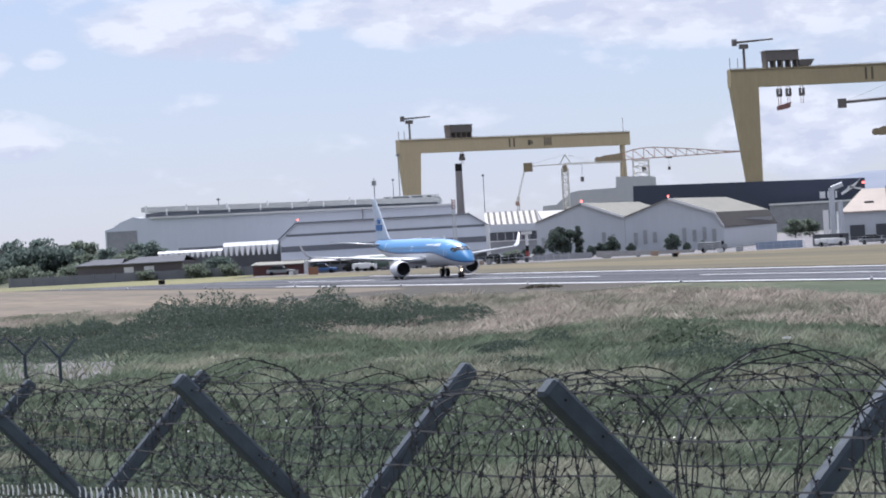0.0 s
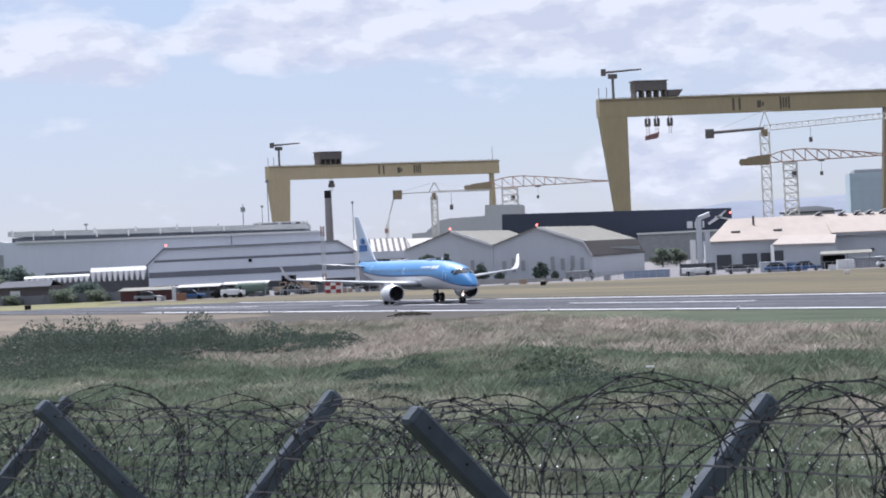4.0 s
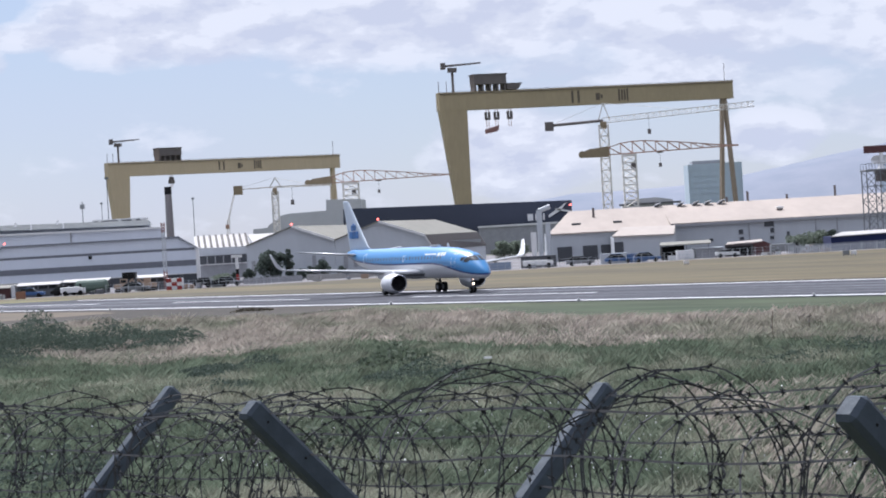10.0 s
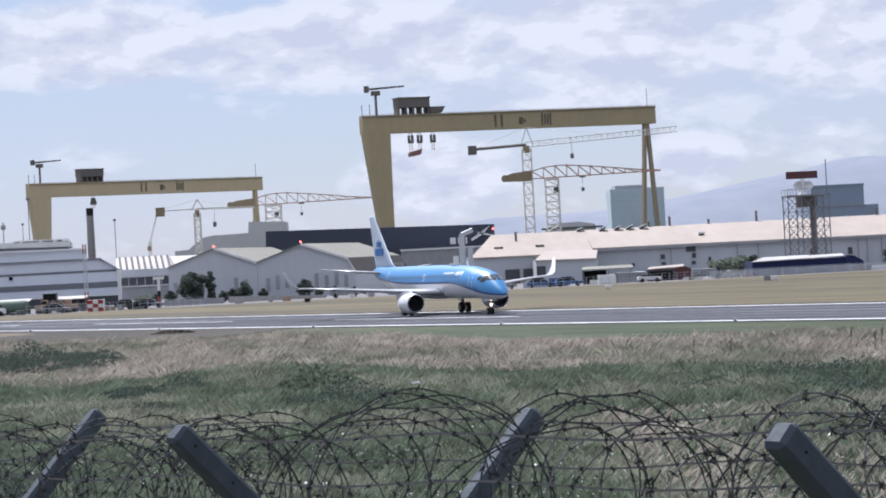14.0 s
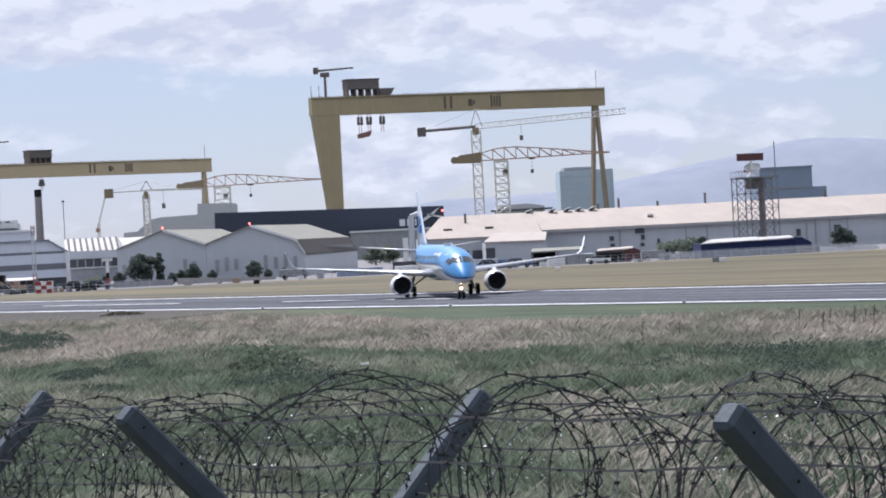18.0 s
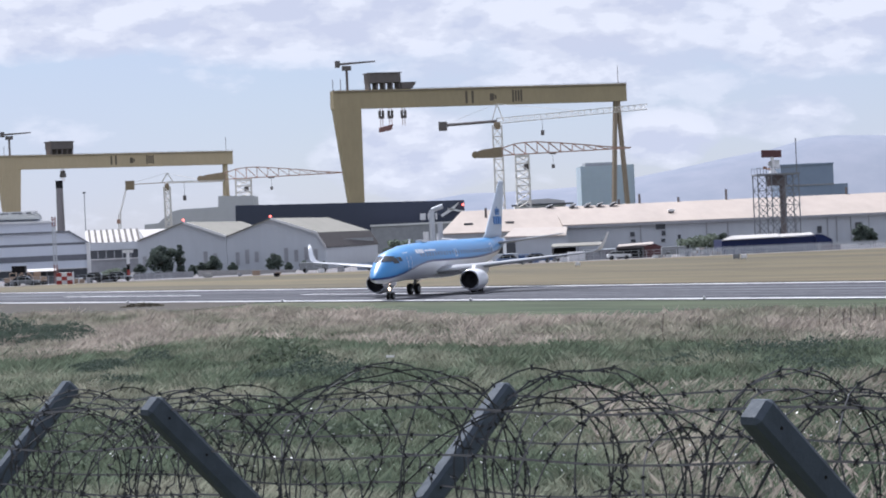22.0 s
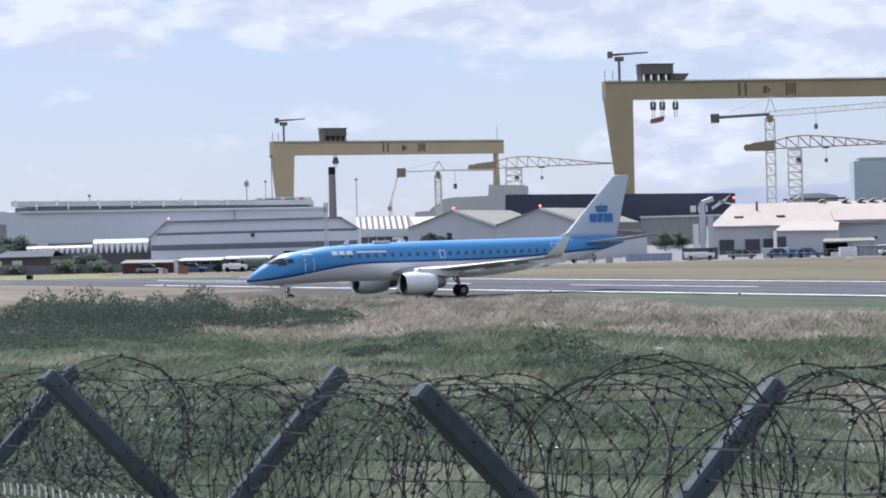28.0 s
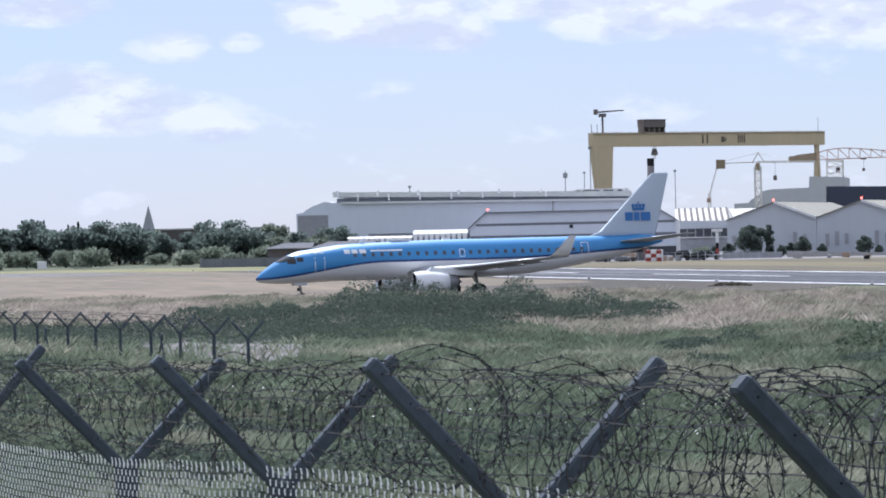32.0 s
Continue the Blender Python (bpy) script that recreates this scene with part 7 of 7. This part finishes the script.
for i in range(26):
    x = rb.choice((rb.uniform(-78, -42), rb.uniform(-30, 50)))
    w, h = rb.uniform(0.25, 0.8), rb.uniform(0.3, 0.9)
    g = thing("crate", "small weathered box in the yard", "box", pose(x, rb.uniform(404.2, 406), 0.0, 0, 0, rb.uniform(-30, 30)), group="boxes along the boundary")
    boxed("body", -w, w, -0.4, 0.4, 0.02, h, rb.choice(("cladding_white", "concrete_grey", "tan_paint", "cladding_dark", "cladding_band")), g, bevel=0.03)
    boxed("lid", -w - 0.03, w + 0.03, -0.43, 0.43, h, h + 0.06, "concrete_grey", g)
tank = thing("storage_tank", "pale green round-ended storage tank", "tank", pose(-63.2, 411, 0))
bm = bmesh.new()
for (x0, r0), (x1, r1) in zip(((-2.6, 0.3), (-2.4, 0.75), (-2.0, 0.95), (2.0, 0.95), (2.4, 0.75)), ((-2.4, 0.75), (-2.0, 0.95), (2.0, 0.95), (2.4, 0.75), (2.6, 0.3))):
    tube(bm, (x0, 0, 1.25), (x1, 0, 1.25), r0, 14, r1)
part("shell", bm, "green_paint", tank)
for x in (-1.5, 1.5):
    boxed("saddle", x - 0.2, x + 0.2, -0.8, 0.8, 0, 0.5, "concrete_grey", tank)

hut = thing("chequered_hut", "red and white chequered equipment hut on the grass", "hut", pose(-49.3, 402, 0))
boxed("body", -1.2, 1.2, 0, 2.2, 0, 1.75, "white_paint", hut)
for i in range(3):
    for k in range(3):
        if (i + k) % 2 == 0:
            boxed("panel", -1.2 + i * 0.8, -1.2 + (i + 1) * 0.8, -0.03, -0.004, k * 0.58, (k + 1) * 0.58, "red_paint", hut)
mark = thing("banded_post", "white, black and red banded obstacle post", "post", pose(-40.2, 408, 0))
for i, key in enumerate(("white_paint", "red_paint", "black", "white_paint", "white_paint")):
    bar("band", (0, 0, i * 0.86), (0, 0, (i + 1) * 0.86), 0.24, key, mark, n=10)
boxed("lamp_head", -0.8, 0.8, -0.4, 0.4, 4.3, 4.75, "cladding_white", mark)

shelter = thing("open_shelter", "open shelter with a pale flat roof", "shelter")
boxed("rear_wall", 25.4, 29.2, 417.2, 417.4, 0, 2.1, "black", shelter)
boxed("side_wall", 25.4, 25.6, 412.5, 417.2, 0, 2.1, "black", shelter)
slab("roof", [(25.0, 411.8, 2.35), (33.0, 411.8, 2.35), (33.4, 418, 2.75), (25.6, 418, 2.75)], 0.16, "roof_beige", shelter)
for x in (29.2, 32.6):
    bar("post", (x, 412.2, 0), (x, 412.2, 2.25), 0.07, "grey_metal", shelter, n=6)
low_store = thing("flat_store", "low grey flat-roofed store beside the open shelter", "store")
boxed("wall", 30.6, 34.8, 412.2, 418, 0, 1.45, "cladding_band", low_store)
boxed("roof", 30.3, 35.0, 411.8, 418.2, 1.45, 1.6, "cladding_grey", low_store)
boxed("door", 33.6, 34.4, 412.08, 412.19, 0, 1.25, "brick_dark", low_store)
store = thing("maroon_store", "dark maroon gabled store with a pale pink roof", "store")
boxed("front_wall", 35.2, 40.2, 413, 413.3, 0, 1.85, "brick_dark", store)
boxed("doorway", 35.5, 39.2, 412.86, 412.99, 0, 1.5, "black", store)
bm = bmesh.new()
prism(bm, [(39.6, 0), (42.5, 0), (42.5, 1.55), (41.2, 2.1), (39.6, 1.75)], 412.6, 420)
part("gable_wall", bm, "brick_red", store)
slab("roof", [(35.3, 412.4, 1.92), (40.9, 412.4, 2.12), (41.3, 416, 2.4), (35.9, 416, 2.2)], 0.14, "roof_tan", store)
stack = thing("pallet_stack", "loose stack of pale pallets and crates by the fence", "pallets", pose(45.4, 409, 0))
for i in range(5):
    for k in range(3):
        if (i * 3 + k) % 5 != 3:
            boxed("pallet", i * 0.62, i * 0.62 + 0.52, 0.1 * k, 0.9, 0.02 + k * 0.42, 0.32 + k * 0.42, "cladding_white" if (i + k) % 2 else "tan_paint", stack, bevel=0.02)
long_shed = thing("boundary_shed", "long low dull maroon shed by the boundary", "shed")
boxed("wall", -84.0, -76.0, 411, 415, 0, 1.7, "brick_red", long_shed)
slab("roof", [(-84.3, 410.6, 1.75), (-75.8, 410.6, 1.7), (-75.8, 415.4, 2.1), (-84.3, 415.4, 2.15)], 0.14, "roof_beige", long_shed)
for args in ((-65.2, 404.8, "white_paint", "white van parked before the storage tank", 3.6, 1.25), (43.8, 406, "grey_metal", "grey van behind the boundary fence", 4.6, 1.6)):
    van(*args)
for args in ((-55.6, 404.6, "grey_metal", "grey car between the two diggers"), (-43.2, 404.8, "black", "dark car with bright lamps beside the chequered hut", 4.0, 1.0), (22.6, 405.4, "blue_paint", "blue car beside the grey container"), (34.8, 404.6, "white_paint", "white car before the maroon store", 3.6, 1.2)):
    saloon(*args)
terminal = thing("blue_hangar", "low dark blue hangar with a bright white roof", "hangar")
boxed("wall", 51.3, 67.4, 410, 420, 0, 2.2, "navy_blue", terminal)
slab("roof", [(51.2, 409.4, 2.25), (60.3, 409.4, 2.4), (60.6, 414, 2.85), (53.5, 414, 2.8)], 0.14, "roof_white", terminal)
slab("roof", [(60.4, 409.4, 2.35), (65.6, 409.4, 2.5), (65.8, 414, 2.8), (60.8, 414, 2.75)], 0.14, "roof_white", terminal)
bm = bmesh.new()
prism(bm, [(65.9, 0), (68.6, 0), (68.4, 1.6), (67.0, 2.4), (65.9, 2.5)], 409.5, 420)
part("end_bay", bm, "navy_blue", terminal)
boxed("brick_base", 66.0, 69.5, 408.9, 409.3, 0, 0.9, "brick_red", terminal)

# boundary fence beyond the grass: slender posts and two rails
rail = thing("airfield_fence", "slender grey steel fence along the far boundary", "fence")
for i in range(150):
    x = -60 + i * 1.15
    if -33 < x < -13:
        continue
    boxed("fence_post", x, x + 0.06, 403.5, 403.56, 0, 1.25, "cladding_grey", rail)
for z in (0.35, 0.8, 1.25):
    boxed("rail", -13, 112, 403.5, 403.54, z, z + 0.035, "cladding_grey", rail)
    boxed("rail", -60, -33, 403.5, 403.54, z, z + 0.035, "cladding_grey", rail)

# close-set palisade in front of the blue hangar
pal = thing("palisade_fence", "pale grey steel palisade fence in front of the blue hangar", "fence")
for i in range(130):
    x = 44 + i * 0.26
    boxed("pale", x, x + 0.15, 404.4, 404.43, 0, 1.15, "cladding_grey", pal)
for z in (0.3, 0.9):
    boxed("rail", 44, 78, 404.44, 404.5, z, z + 0.06, "grey_metal", pal)

# marker boards and lights on the grass
for x, y, h, key, label in ((45.9, 352, 0.8, "grey_metal", "grey marker board on the mown grass"), (46.9, 352, 0.7, "white_paint", "white marker board on the mown grass"), (-88.0, 366, 0.8, "black", "dark marker board at the runway edge"),
                            (-69.5, 384, 1.3, "orange_paint", "orange taxiway sign on the grass"), (25.0, 355, 0.6, "white_paint", "white marker board on the mown grass"),
                            (-16.0, 372, 0.7, "black", "black marker board on the mown grass"), (-161.5, 441, 1.5, "white_paint", "pale marker hut beside the runway end")):
    g = thing("marker_board", label, "sign", pose(x, y, 0), group="marker boards on the grass")
    boxed("board", -h * 0.55, h * 0.55, -0.15, 0.15, 0.2, h, key, g, bevel=0.03)
    for dx in (-h * 0.4, h * 0.4):
        bar("leg", (dx, 0, 0), (dx, 0, 0.3), 0.05, "grey_metal", g, n=5)
for i in range(22):
    p = R0 + RU * (-260 + i * 28) + RN * 0.4
    g = thing("edge_light", "small white runway edge light", "light", pose(p.x, p.y, 0.05), group="runway edge lights")
    bar("base", (0, 0, 0), (0, 0, 0.10), 0.10, "grey_metal", g, n=8)
    bar("lens", (0, 0, 0.10), (0, 0, 0.20), 0.08, "white_paint", g, n=8)


# ---- what moves ----
RADAR_RATE = 94.0
TAXI = [
    (0, -36.54, 304.40, -63.90),
    (1, -32.21, 297.05, -64.22),
    (2, -27.51, 289.95, -64.52),
    (2.5, -25.30, 286.44, -64.61),
    (3, -23.12, 283.13, -64.58),
    (3.5, -21.03, 280.04, -64.51),
    (4, -19.06, 277.19, -64.48),
    (4.5, -17.24, 274.60, -64.51),
    (5, -15.46, 272.39, -64.62),
    (6, -12.23, 268.60, -65.01),
    (7, -9.36, 265.13, -65.44),
    (7.5, -7.99, 263.46, -65.58),
    (8, -6.51, 261.95, -65.58),
    (9, -3.83, 259.11, -65.50),
    (10, -1.06, 256.27, -65.61),
    (11, 1.68, 253.35, -65.98),
    (12, 4.09, 250.15, -66.62),
    (13, 6.20, 246.70, -67.95),
    (14, 7.63, 242.81, -70.34),
    (14.5, 8.21, 240.93, -71.76),
    (15, 8.59, 239.25, -73.23),
    (15.5, 8.84, 237.68, -74.82),
    (16, 8.99, 236.13, -76.55),
    (16.5, 9.05, 234.47, -78.47),
    (17, 8.94, 232.58, -80.61),
    (18, 8.17, 228.75, -85.14),
    (19, 6.66, 225.60, -90.79),
    (20, 4.77, 222.99, -96.24),
    (21, 2.30, 221.41, -101.95),
    (22, -1.43, 219.71, -109.50),
    (23, -5.53, 218.20, -116.83),
    (24, -10.23, 217.52, -123.77),
    (24.5, -13.05, 217.31, -127.57),
    (25, -15.77, 217.03, -131.73),
    (25.5, -18.88, 217.02, -135.58),
    (26, -21.95, 217.16, -138.83),
    (26.5, -24.97, 217.26, -141.48),
    (27, -27.97, 217.26, -143.57),
    (27.5, -31.00, 217.13, -145.16),
    (28, -33.98, 216.76, -146.35),
    (29, -40.41, 217.33, -147.45),
    (30, -46.82, 217.04, -148.02),
    (31, -53.05, 215.06, -147.60),
    (32, -58.77, 210.87, -147.75),
]


def motions():
    walk(plane, [(t, pose(x, y, 0.06, 0, 0, a)) for t, x, y, a in TAXI])
    turn = []
    t = 0.0
    while t <= 32.01:
        turn.append((t, pose(62.6, 430, 13.0, 0, 0, RADAR_RATE * (t - 19.57))))
        t += 0.5
    walk(antenna, turn)
    # the wheels roll with the distance covered
    ts = [row[0] for row in TAXI]
    way = [0.0]
    for a, b in zip(TAXI[:-1], TAXI[1:]):
        way.append(way[-1] + math.hypot(b[1] - a[1], b[2] - a[2]))
    for wheel, (x, y, z), radius in WHEELS:
        rows = []
        for k in range(641):
            t = k * 0.05
            rows.append((t, pose(x, y, z, 0, math.degrees(float(np.interp(t, ts, way)) / radius) % 360, 0)))
        walk(wheel, rows)


motions()
